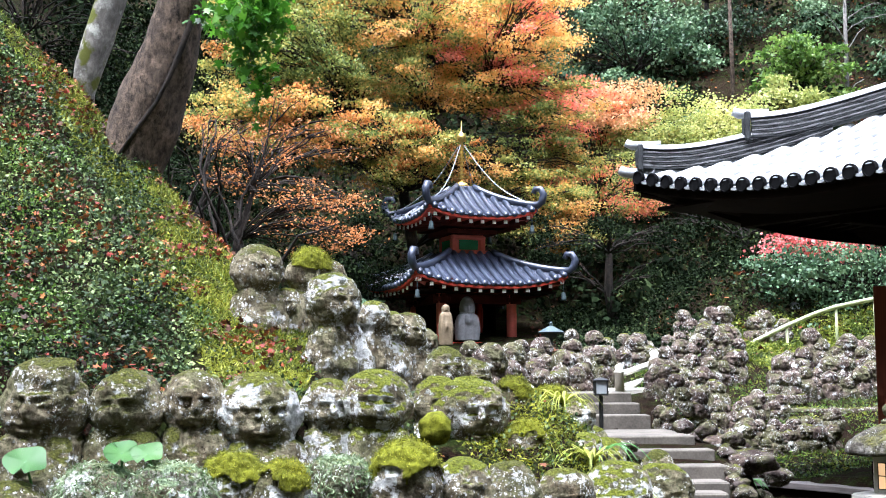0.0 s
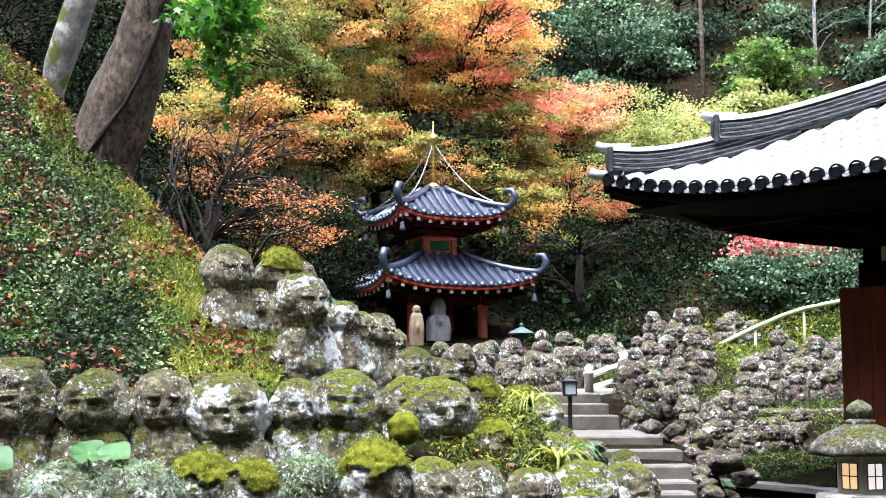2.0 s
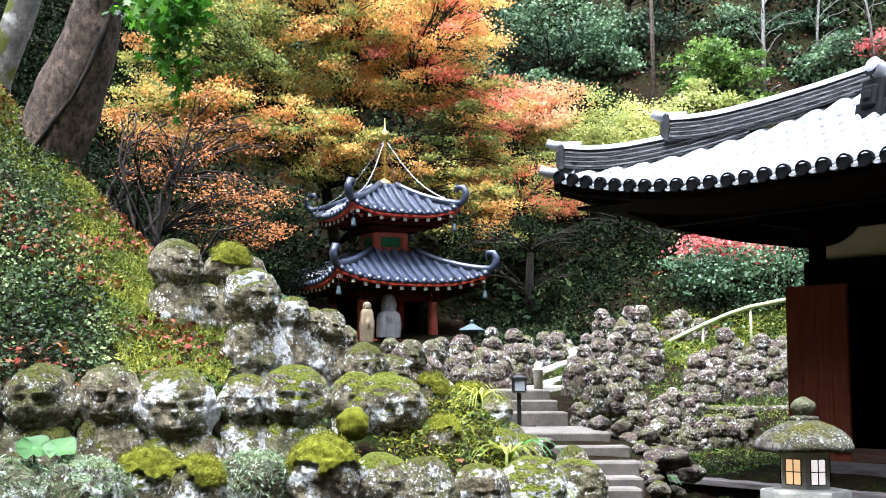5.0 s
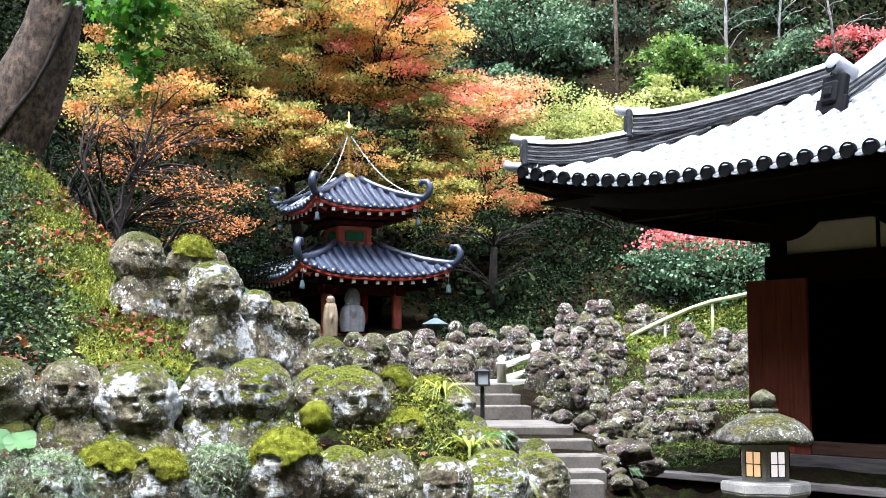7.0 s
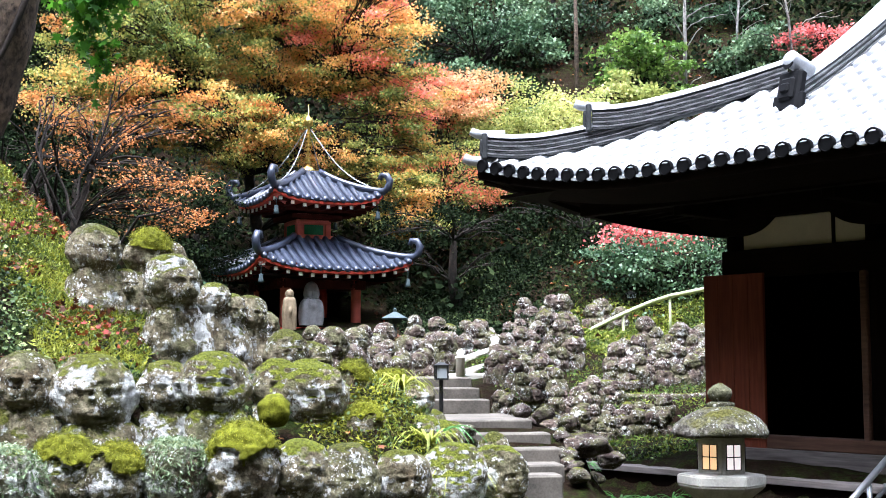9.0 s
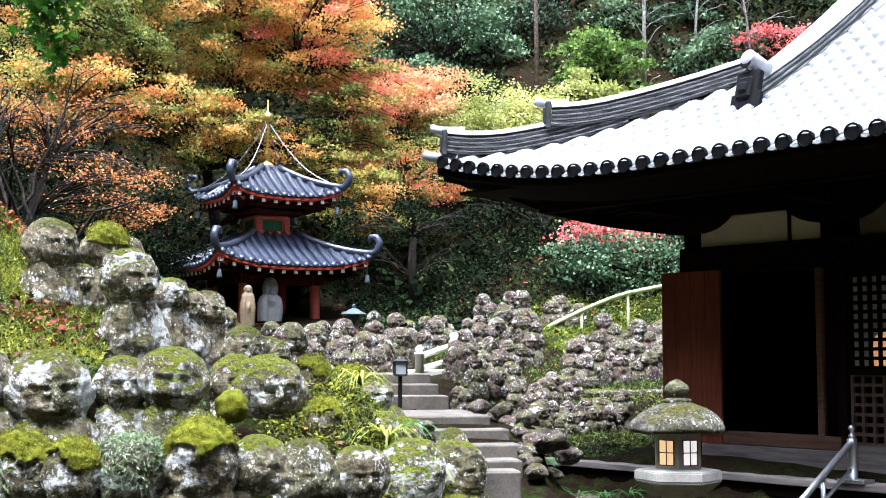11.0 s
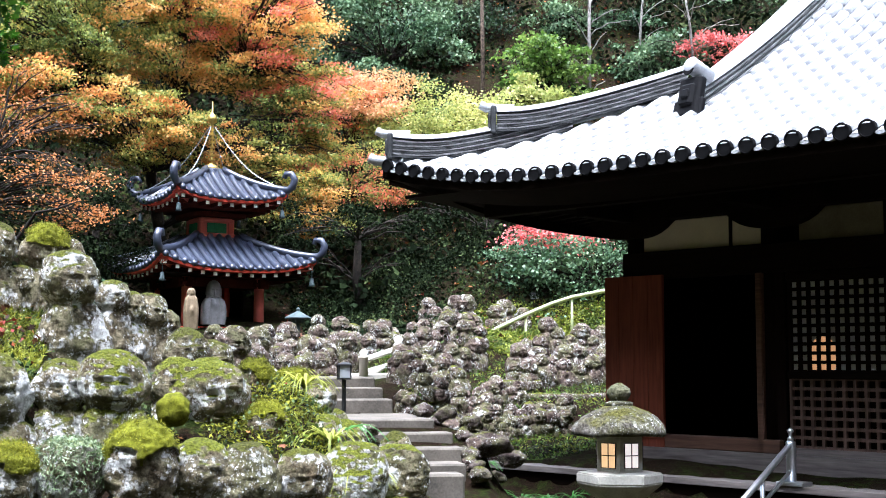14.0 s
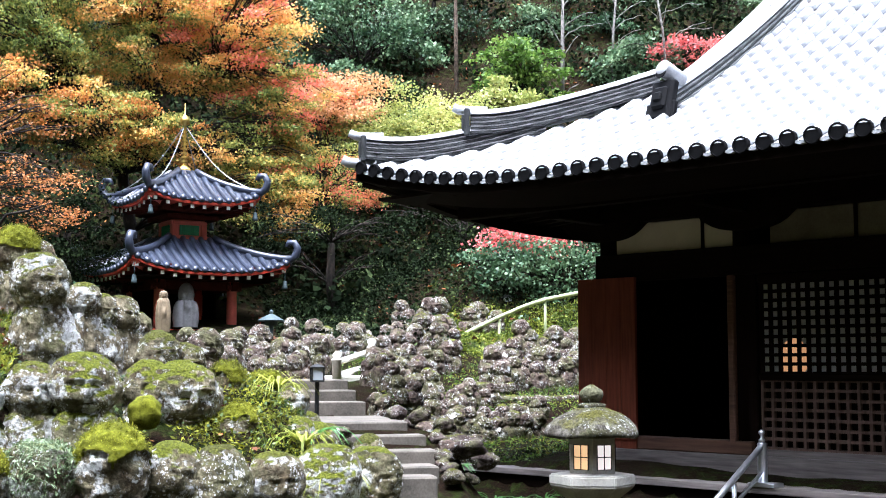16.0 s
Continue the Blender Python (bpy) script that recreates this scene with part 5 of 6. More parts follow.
        bmesh.ops.create_icosphere(bm, subdivisions=4, radius=r)
        for v in bm.verts:
            v.co *= 1 + noise.noise(v.co * 18 + Vector((x, y, z))) * 0.16 + noise.noise(v.co * 60) * 0.07
            v.co.z *= 0.95
        solid("moss_cushion", bm, MOSS, "round cushion of bright green moss", "moss", "moss cushions", smooth=True, m=pose(x, y, z))


def build_far_figures():
    """Rows of small figures along the path and on the terraces."""
    meshes = [figure_mesh("stone_figure", 200 + k, 0.15 + 0.012 * (k % 4), 0.2 + 0.015 * (k % 3), 0.62 + 0.05 * (k % 5), 0, STONE_FAR, MOSS, face=1.6 + 0.4 * (k % 2), res=(40, 56), rugged=1.1, neck=0.4) for k in range(12)]
    talls = [0.62 + 0.05 * (k % 5) for k in range(12)]
    rng = random.Random(5)
    words = ["dark lichened small stone figure on a terrace", "grey stone figure spotted with white lichen", "brownish stone figure with a worn smiling face", "weathered stone figure crusted with pale lichen"]

    def row(a, b, n, size, group, jitter=0.08, lift=0.0, turn=10):
        for i in range(n):
            t = (i + 0.5) / n
            x = a[0] + (b[0] - a[0]) * t + rng.uniform(-jitter, jitter)
            y = a[1] + (b[1] - a[1]) * t + rng.uniform(-jitter, jitter) * 1.4
            k = rng.randrange(12)
            s = size * rng.uniform(0.7, 1.08)
            z = ground_at(x, y) - 0.05 + lift
            place_figure(meshes[k], x, y, z + talls[k] * s, talls[k], turn + rng.uniform(-30, 30), words[k % 4], group, s, rng.uniform(-5, 3))
    path = "stone figures along the path"
    row((0.55, 14.2), (2.0, 17.6), 10, 0.8, path)
    row((0.5, 16.8), (2.5, 18.9), 13, 0.85, path)
    row((-0.4, 17.5), (3.2, 21.5), 15, 0.85, path)
    row((0.2, 10.0), (1.2, 12.6), 6, 0.75, path)
    row((2.3, 19.2), (3.6, 19.4), 5, 0.8, path)
    terr = "stone figures on the terraces"
    row((2.6, 15.4), (3.2, 14.4), 7, 0.55, terr, 0.05)
    row((2.6, 16.3), (3.8, 15.4), 12, 0.62, terr)
    row((2.8, 17.2), (4.2, 16.6), 10, 0.66, terr)
    row((3.1, 18.2), (4.3, 17.6), 9, 0.7, terr)
    row((3.4, 19.2), (4.4, 19.0), 8, 0.72, terr)
    row((3.5, 16.9), (4.2, 17.6), 5, 0.62, terr, 0.05)
    row((3.96, 17.6), (5.8, 18.4), 11, 0.66, terr, 0.06)
    row((4.1, 18.3), (6.0, 19.1), 12, 0.7, terr, 0.06)
    row((4.4, 19.2), (5.4, 19.8), 6, 0.72, terr, 0.06)
    row((5.4, 20.6), (7.5, 21.0), 9, 0.85, terr)
    row((5.6, 21.3), (7.8, 21.7), 10, 0.9, terr)
    row((5.9, 22.1), (8.1, 22.5), 11, 0.92, terr)
    row((4.4, 20.9), (5.3, 22.0), 7, 0.82, terr)
    row((3.3, 19.9), (4.5, 19.9), 9, 0.78, terr)
    row((3.2, 20.7), (4.4, 20.6), 9, 0.8, terr)
    row((3.3, 21.5), (4.3, 21.6), 7, 0.85, terr)
    row((4.4, 18.2), (5.0, 19.9), 5, 0.7, terr)
    row((3.0, 15.6), (3.5, 16.6), 5, 0.6, terr, 0.05)
    upper = "stone figures by the upper path"
    row((4.0, 22.6), (5.5, 22.8), 8, 0.88, upper)
    row((4.2, 23.4), (5.6, 23.6), 8, 0.92, upper)
    row((4.5, 24.1), (5.5, 24.2), 5, 0.95, upper, lift=0.1)
    row((6.0, 24.4), (6.8, 24.6), 3, 1.0, upper)
    row((2.4, 24.0), (3.9, 24.0), 5, 1.0, upper)


def rock_mesh(seed, sx, sy, sz):
    bm = bmesh.new()
    bmesh.ops.create_icosphere(bm, subdivisions=3, radius=1)
    off = Vector((seed * 3.1, seed * 1.7, seed * 0.9))
    for v in bm.verts:
        n = noise.noise(v.co * 1.3 + off) * 0.4 + noise.noise(v.co * 3.1 + off) * 0.2 + noise.noise(v.co * 8.0 + off) * 0.07
        v.co = v.co * (1 + n)
        v.co = Vector((v.co.x * sx, v.co.y * sy, v.co.z * sz))
    return bm


def build_rocks():
    spots = [(3.12, 12.9, 0.72, 0.3, 0.18, 0.13, -25), (3.5, 13.2, 0.55, 0.14, 0.12, 0.1, 10), (3.3, 13.7, 0.72, 0.12, 0.1, 0.08, 50), (3.45, 13.9, 0.68, 0.1, 0.09, 0.08, 50), (2.75, 13.2, 1.02, 0.12, 0.1, 0.09, 0), (3.0, 13.05, 0.95, 0.1, 0.09, 0.08, 30), (2.62, 13.7, 1.05, 0.13, 0.1, 0.09, 60),
             (1.93, 11.45, 0.8, 0.1, 0.1, 0.09, 20), (1.93, 11.2, 0.56, 0.13, 0.13, 0.2, 80), (1.78, 11.5, 0.6, 0.14, 0.12, 0.14, 40), (1.75, 12.0, 0.93, 0.11, 0.08, 0.06, 15), (1.55, 11.9, 0.85, 0.12, 0.1, 0.08, 10), (1.8, 12.1, 0.78, 0.1, 0.09, 0.07, 10)]
    for k, (x, y, z, sx, sy, sz, r) in enumerate(spots):
        solid("rock", rock_mesh(k + 1, sx, sy, sz), ROCK, "dark brown weathered rock beside the stairs", "rock", "rocks by the stairs", smooth=True, m=pose(x, y, z, 0, 0, r))
    rng = random.Random(14)
    for k in range(34):
        if k < 14:
            y = 11.7 + 0.13 * k
            x, z = 2.82 + rng.uniform(-0.05, 0.12), 0.5 + 0.28 * (y - 11.7) + rng.uniform(-0.05, 0.03)
        else:
            x, y = rng.uniform(2.75, 3.9), rng.uniform(13.0, 13.9)
            z = ground_at(x, y) + 0.02
        r = rng.uniform(0.05, 0.1)
        solid("rock", rock_mesh(40 + k, r * 1.3, r, r * 0.8), (ROCK, STONE_FAR)[k % 2], "small grey weathered stone beside the stairs", "rock", "rocks by the stairs", smooth=True, m=pose(x, y, z, 0, 0, rng.uniform(0, 180)))
    for x, y, z, w, r in ((6.15, 20.0, 0.98, 0.8, 4), (5.5, 20.45, 1.2, 0.42, -8)):
        bm = boxed(-w, w, -0.18, 0.18, -0.1, 0.1, 0.03)
        bmesh.ops.subdivide_edges(bm, edges=bm.edges[:], cuts=3, use_grid_fill=True)
        for v in bm.verts:
            v.co += Vector((noise.noise(v.co * 4), noise.noise(v.co * 4 + Vector((3, 0, 0))), noise.noise(v.co * 4 + Vector((7, 0, 0))))) * 0.04
        solid("stone_bench", bm, STONE_FAR, "long flat lichened stone slab on the terrace", "stone slab", smooth=True, m=pose(x, y, z, 0, 0, r))


def build_pagoda_figures():
    me = figure_mesh("seated_stone_figure", 301, 0.26, 0.42, 1.15, 0, BUDDHA, BUDDHA, face=0.8, rugged=0.25)
    ob = new("seated_stone_figure", me)
    ob.matrix_basis = pose(0.62, 32.1, 2.55, 0, 0, 10) @ Matrix.Diagonal((0.72, 0.72, 0.98, 1))
    tagged(ob, "pale granite seated figure under the pagoda", "statue")
    me = figure_mesh("standing_bronze_figure", 302, 0.1, 0.17, 1.0, 0, BRONZE, BRONZE, face=0.6, rugged=0.2)
    ob = new("standing_bronze_figure", me)
    ob.matrix_basis = pose(0.06, 30.9, 2.4, 0, 0, 10)
    tagged(ob, "slim ochre bronze figure standing before the pagoda", "statue")
    lan = thing("bronze_lantern", pose(2.55, 29.5, 2.2), "small verdigris bronze lantern with curled roof", "lantern")
    part("shaft", rod(bmesh.new(), (0, 0, -0.1), (0, 0, 0.35), 0.05), VERDIGRIS, lan)
    part("roof", lathe([(0.3, 0.42), (0.32, 0.45), (0.12, 0.56), (0.04, 0.6), (0.05, 0.66), (0.01, 0.7)], 6), VERDIGRIS, lan)
    part("light_box", lathe([(0.14, 0.32), (0.16, 0.42)], 6), VERDIGRIS, lan)


build_stairs()
build_path_lamp(pose(1.58, 12.58, 0.99))
build_stone_lantern()
build_steel_rail()
build_hill_rail()
build_bridge()
build_near_figures()
build_moss_fur()
build_far_figures()
build_rocks()
build_pagoda_figures()


# ---- trees and plants ----
G_DARK = leaf_mat("dark_evergreen_leaf", [(0.0, (0.012, 0.028, 0.012)), (0.45, (0.045, 0.085, 0.036)), (0.8, (0.11, 0.175, 0.08)), (1.0, (0.2, 0.27, 0.15))], 0.45, 0.75, 0.55, 0.15)
G_UNDER = leaf_mat("shade_loving_dark_leaf", [(0.0, (0.006, 0.013, 0.005)), (0.5, (0.034, 0.06, 0.02)), (0.85, (0.11, 0.16, 0.055)), (1.0, (0.22, 0.27, 0.1))], 1.4, 0.9, 0.6, 0.15, 0.2)
# leaf colour with the shade of the wood put into it
G_SHADE = leaf_mat("leaf_with_shade_in_colour", [(0.0, (0.003, 0.006, 0.002)), (0.6, (0.009, 0.016, 0.006)), (0.9, (0.028, 0.042, 0.016)), (1.0, (0.06, 0.08, 0.03))], 0.6, 0.75, 0.9, 0.05, 0.05)
G_BLUE = leaf_mat("blue_green_leaf", [(0.0, (0.02, 0.05, 0.024)), (0.5, (0.075, 0.145, 0.065)), (1.0, (0.22, 0.31, 0.16))], 0.35, 0.7, 0.55, 0.2)
G_FRESH = leaf_mat("fresh_green_leaf", [(0.0, (0.04, 0.085, 0.012)), (0.5, (0.1, 0.19, 0.03)), (1.0, (0.24, 0.34, 0.07))], 1.2, 0.6, 0.45, 0.45)
G_VIVID = leaf_mat("vivid_green_leaf", [(0.0, (0.02, 0.07, 0.005)), (0.5, (0.06, 0.19, 0.012)), (1.0, (0.16, 0.36, 0.03))], 2.0, 0.7, 0.45, 0.5)
R_PINK = leaf_mat("pinkish_red_leaf", [(0.0, (0.4, 0.1, 0.07)), (0.5, (0.65, 0.12, 0.12)), (1.0, (0.8, 0.3, 0.28))], 1.0, 0.8, 0.5, 0.4)
G_OLIVE = leaf_mat("olive_maple_leaf", [(0.0, (0.09, 0.13, 0.03)), (0.5, (0.3, 0.34, 0.085)), (0.8, (0.52, 0.47, 0.12)), (1.0, (0.72, 0.45, 0.12))], 0.4, 0.85, 0.5, 0.55)
G_YELLOW = leaf_mat("pale_yellow_green_leaf", [(0.0, (0.16, 0.2, 0.05)), (0.5, (0.36, 0.4, 0.11)), (1.0, (0.6, 0.55, 0.2))], 0.5, 0.6, 0.5, 0.45)
O_AMBER = leaf_mat("amber_maple_leaf", [(0.0, (0.3, 0.28, 0.07)), (0.3, (0.68, 0.46, 0.12)), (0.7, (0.85, 0.4, 0.11)), (1.0, (0.92, 0.6, 0.26))], 0.45, 0.9, 0.5, 0.55)
O_RUST = leaf_mat("rust_maple_leaf", [(0.0, (0.12, 0.11, 0.03)), (0.4, (0.5, 0.22, 0.06)), (1.0, (0.8, 0.33, 0.1))], 0.6, 0.9, 0.5, 0.5)
O_DEEP = leaf_mat("deep_rust_leaf", [(0.0, (0.07, 0.06, 0.016)), (0.4, (0.3, 0.12, 0.035)), (1.0, (0.62, 0.24, 0.08))], 0.8, 0.9, 0.5, 0.4)
R_CORAL = leaf_mat("coral_red_maple_leaf", [(0.0, (0.55, 0.28, 0.09)), (0.45, (0.85, 0.22, 0.13)), (1.0, (0.9, 0.36, 0.27))], 0.6, 0.8, 0.5, 0.55)
PEACH = leaf_mat("peach_maple_leaf", [(0.0, (0.3, 0.25, 0.08)), (0.5, (0.62, 0.32, 0.14)), (1.0, (0.75, 0.45, 0.25))], 0.5, 0.6, 0.5, 0.45)
LITTER = leaf_mat("fallen_maple_leaf", [(0.0, (0.03, 0.014, 0.008)), (0.45, (0.09, 0.032, 0.015)), (0.7, (0.2, 0.065, 0.018)), (0.88, (0.36, 0.14, 0.03)), (1.0, (0.2, 0.028, 0.018))], 2.0, 1.2, 0.8, 0.1)
GRASS = leaf_mat("bank_grass_blade", [(0.0, (0.03, 0.055, 0.006)), (0.5, (0.13, 0.17, 0.018)), (1.0, (0.32, 0.34, 0.045))], 1.5, 0.9, 0.6, 0.3)
BARK_BIG = bark_mat("furrowed_maple_bark", (0.006, 0.0045, 0.0035), (0.1, 0.072, 0.052), scale=9.0)
BARK_PALE = bark_mat("pale_mossy_bark", (0.12, 0.105, 0.09), (0.27, 0.25, 0.22), moss=0.5)
BARK_DARK = bark_mat("dark_twig_bark", (0.006, 0.005, 0.004), (0.024, 0.018, 0.014))
BARK_WHITE = bark_mat("whitish_bark", (0.1, 0.09, 0.08), (0.26, 0.24, 0.22))


def limb(bm, rng, a, b, r0, r1, sag=0.12, n=6):
    """A crooked limb from a to b."""
    a, b = Vector(a), Vector(b)
    d = (b - a).length
    pts = []
    for i in range(n + 1):
        t = i / n
        j = Vector((rng.uniform(-1, 1), rng.uniform(-1, 1), rng.uniform(-1, 1))) * d * 0.035 * (0 < i < n)
        pts.append(a.lerp(b, t) + Vector((0, 0, math.sin(math.pi * t) * d * sag)) + j)
    tube(bm, pts, [r0 + (r1 - r0) * i / n for i in range(n + 1)], 6)
    return pts


def sprays_tree(name, base, forks, sprays, leaf_materials, label, seed, r0=0.16, per=420, size=0.11, flat=0.55, bark=None, category="tree", group="", droop=0.2):
    """A tree with a tapered trunk, limbs to every spray of leaves, and level layered sprays.
    sprays: (centre, radii, which material)."""
    rng = random.Random(seed)
    nr = np.random.default_rng(seed)
    tree = thing(name, pose(0, 0, 0), label, category, group)
    bm = bmesh.new()
    trunk = [Vector(base)] + [Vector(f) for f in forks]
    tube(bm, trunk, [r0 * (1 - 0.6 * i / len(trunk)) for i in range(len(trunk))], 8)
    for c, r, k in sprays:
        c = Vector(c)
        src = min(trunk[1:] or trunk, key=lambda p: (p - c).length + 2 * max(0, p.z - c.z))
        pts = limb(bm, rng, src, c, r0 * 0.17, 0.01)
        for _ in range(2):
            q = rng.choice(pts[2:])
            limb(bm, rng, q, c + Vector((rng.uniform(-1, 1) * r[0], rng.uniform(-1, 1) * r[1], rng.uniform(-0.5, 0.5) * r[2])), 0.02, 0.006, 0.05, 4)
    part("trunk", bm, bark or BARK_DARK, tree, "dark slender trunk and limbs", True)
    for k, mt in enumerate(leaf_materials):
        cs = []
        for c, r, kk in sprays:
            if kk != k:
                continue
            # several flat layers to a spray
            n = int(per * (r[0] * r[1]) ** 0.8 + 40)
            for _ in range(max(3, int(4 * r[0] * r[1] + 3))):
                o = nr.normal(size=3) * np.array(r) * 0.55
                m = max(8, n // max(3, int(4 * r[0] * r[1] + 3)))
                rad = np.array([0.5, 0.5, 0.16]) * (0.5 + 0.5 * nr.random()) * max(0.5, min(1.0, r[0]))
                p = nr.normal(size=(m, 3)) * rad
                p[:, 2] -= 0.22 * (p[:, 0] ** 2 + p[:, 1] ** 2)
                cs.append(np.array(c) + o + p)
        if cs:
            cs = np.concatenate(cs)
            me = leaf_mesh("foliage", cs, size * nr.uniform(0.6, 1.3, len(cs)), mt, flat, seed + k, 0.75, droop)
            o = new("foliage", me)
            o.parent = tree
            o["label"] = mt.name.replace("_", " ")
    return tree


def ellipsoid_sprays(rng, c, r, n, size, k, thin=0.32, shell=0.55):
    """Spray centres in the outer part of an ellipsoid."""
    out = []
    while len(out) < n:
        p = Vector((rng.uniform(-1, 1), rng.uniform(-1, 1), rng.uniform(-1, 1)))
        if not shell < p.length < 1:
            continue
        s = size * rng.uniform(0.6, 1.3)
        out.append(((c[0] + p.x * r[0], c[1] + p.y * r[1], c[2] + p.z * r[2]), (s, s, s * thin), k() if callable(k) else k))
    return out


def build_maples():
    rng = random.Random(11)
    # the great maple behind the pagoda: olive at its heart, amber towards the light
    S = []
    for c, r, n, sz, pick in (((-4.6, 35.0, 11.3), (2.4, 2.0, 2.6), 100, 0.55, lambda: rng.choice((0, 0, 0, 0, 0, 3))), ((-1.6, 36.5, 12.2), (2.6, 2.0, 2.8), 130, 0.55, lambda: rng.choice((0, 0, 0, 1, 1))),
                              ((1.6, 37.0, 12.2), (2.6, 2.0, 2.8), 150, 0.52, lambda: rng.choice((1, 1, 1, 1, 1, 1, 1, 1, 2, 0))), ((-4.4, 34.0, 8.7), (3.0, 1.5, 1.0), 60, 0.5, lambda: rng.choice((0, 0, 3, 1))),
                              ((-1.2, 35.8, 8.2), (2.5, 1.4, 1.1), 56, 0.5, lambda: rng.choice((0, 0, 3, 1, 0))), ((3.3, 37.0, 9.7), (1.5, 1.5, 1.6), 52, 0.48, lambda: rng.choice((1, 0, 2, 0))),
                              ((2.8, 36.6, 7.5), (1.8, 1.3, 1.3), 44, 0.48, lambda: rng.choice((0, 0, 0, 1)))):
        S += ellipsoid_sprays(rng, c, r, n, sz, pick, 0.3, 0.1)
    sprays_tree("maple_tree", (-0.8, 37.8, 3.6), [(-0.9, 37.6, 5.5), (-1.2, 37.4, 7.2), (-2.6, 37.0, 9.2), (-0.4, 37.3, 9.6), (1.4, 37.4, 10.2), (-0.6, 37.2, 11.5)], S, [G_OLIVE, O_AMBER, R_CORAL, O_RUST],
                "great autumn maple turning from olive to amber", 3, 0.2, 800, 0.085, 0.35)
    # red and green low maple beside the pagoda
    S = ellipsoid_sprays(rng, (5.1, 37.2, 7.2), (1.7, 1.2, 1.0), 22, 0.65, lambda: rng.choice((0, 0, 2, 2)), 0.22, 0.2)
    S += ellipsoid_sprays(rng, (3.4, 36.4, 6.2), (1.4, 1.0, 1.2), 24, 0.6, lambda: rng.choice((2, 2, 1)), 0.22, 0.2)
    sprays_tree("maple_tree", (5.2, 38.0, 3.9), [(5.1, 37.9, 5.2), (4.7, 37.6, 6.6)], S, [R_CORAL, O_AMBER, G_OLIVE], "small maple with coral red and olive leaves", 5, 0.13, 1000, 0.075, 0.4)
    # pale maples behind
    S = ellipsoid_sprays(rng, (5.2, 40.2, 10.2), (1.5, 1.4, 1.0), 22, 0.8, lambda: rng.choice((0, 0, 1)), 0.4, 0.3)
    sprays_tree("maple_tree", (5.2, 41.0, 6.2), [(5.2, 40.9, 8.5)], S, [PEACH, R_CORAL], "peach-coloured maple at the wood's edge", 6, 0.14, 750, 0.1)
    S = ellipsoid_sprays(rng, (8.2, 40.0, 9.5), (2.6, 1.4, 1.1), 36, 0.85, 0, 0.4, 0.3)
    sprays_tree("maple_tree", (8.0, 41.0, 6.2), [(8.0, 40.9, 8.2)], S, [G_YELLOW], "broad pale yellow-green maple", 7, 0.14, 750, 0.1)
    # bright red maple high behind the hall roof
    S = ellipsoid_sprays(rng, (20.8, 43.5, 13.5), (2.6, 1.5, 0.7), 26, 0.6, 0, 0.35, 0.1)
    sprays_tree("maple_tree", (20.0, 44.5, 10.5), [(20.0, 44.3, 13.0)], S, [R_PINK], "pinkish red maple on the hillside", 8, 0.15, 380, 0.13)
    # low rust-coloured maple by the bank, with bare crooked stems
    S = []
    for c, r, n in (((-3.4, 24.0, 6.2), (1.6, 1.0, 0.9), 22), ((-2.3, 22.8, 4.5), (0.9, 0.8, 0.7), 24), ((-4.2, 23.4, 5.6), (0.9, 0.8, 0.6), 10)):
        S += ellipsoid_sprays(rng, c, r, n, 0.38, lambda: 0, 0.3, 0.1)
    sprays_tree("maple_tree", (-4.0, 23.6, 3.4), [(-3.9, 23.5, 4.2), (-3.6, 23.4, 5.2), (-4.6, 23.4, 5.4)], S, [O_DEEP], "low rust-orange maple with dark crooked stems", 9, 0.1, 260, 0.055)


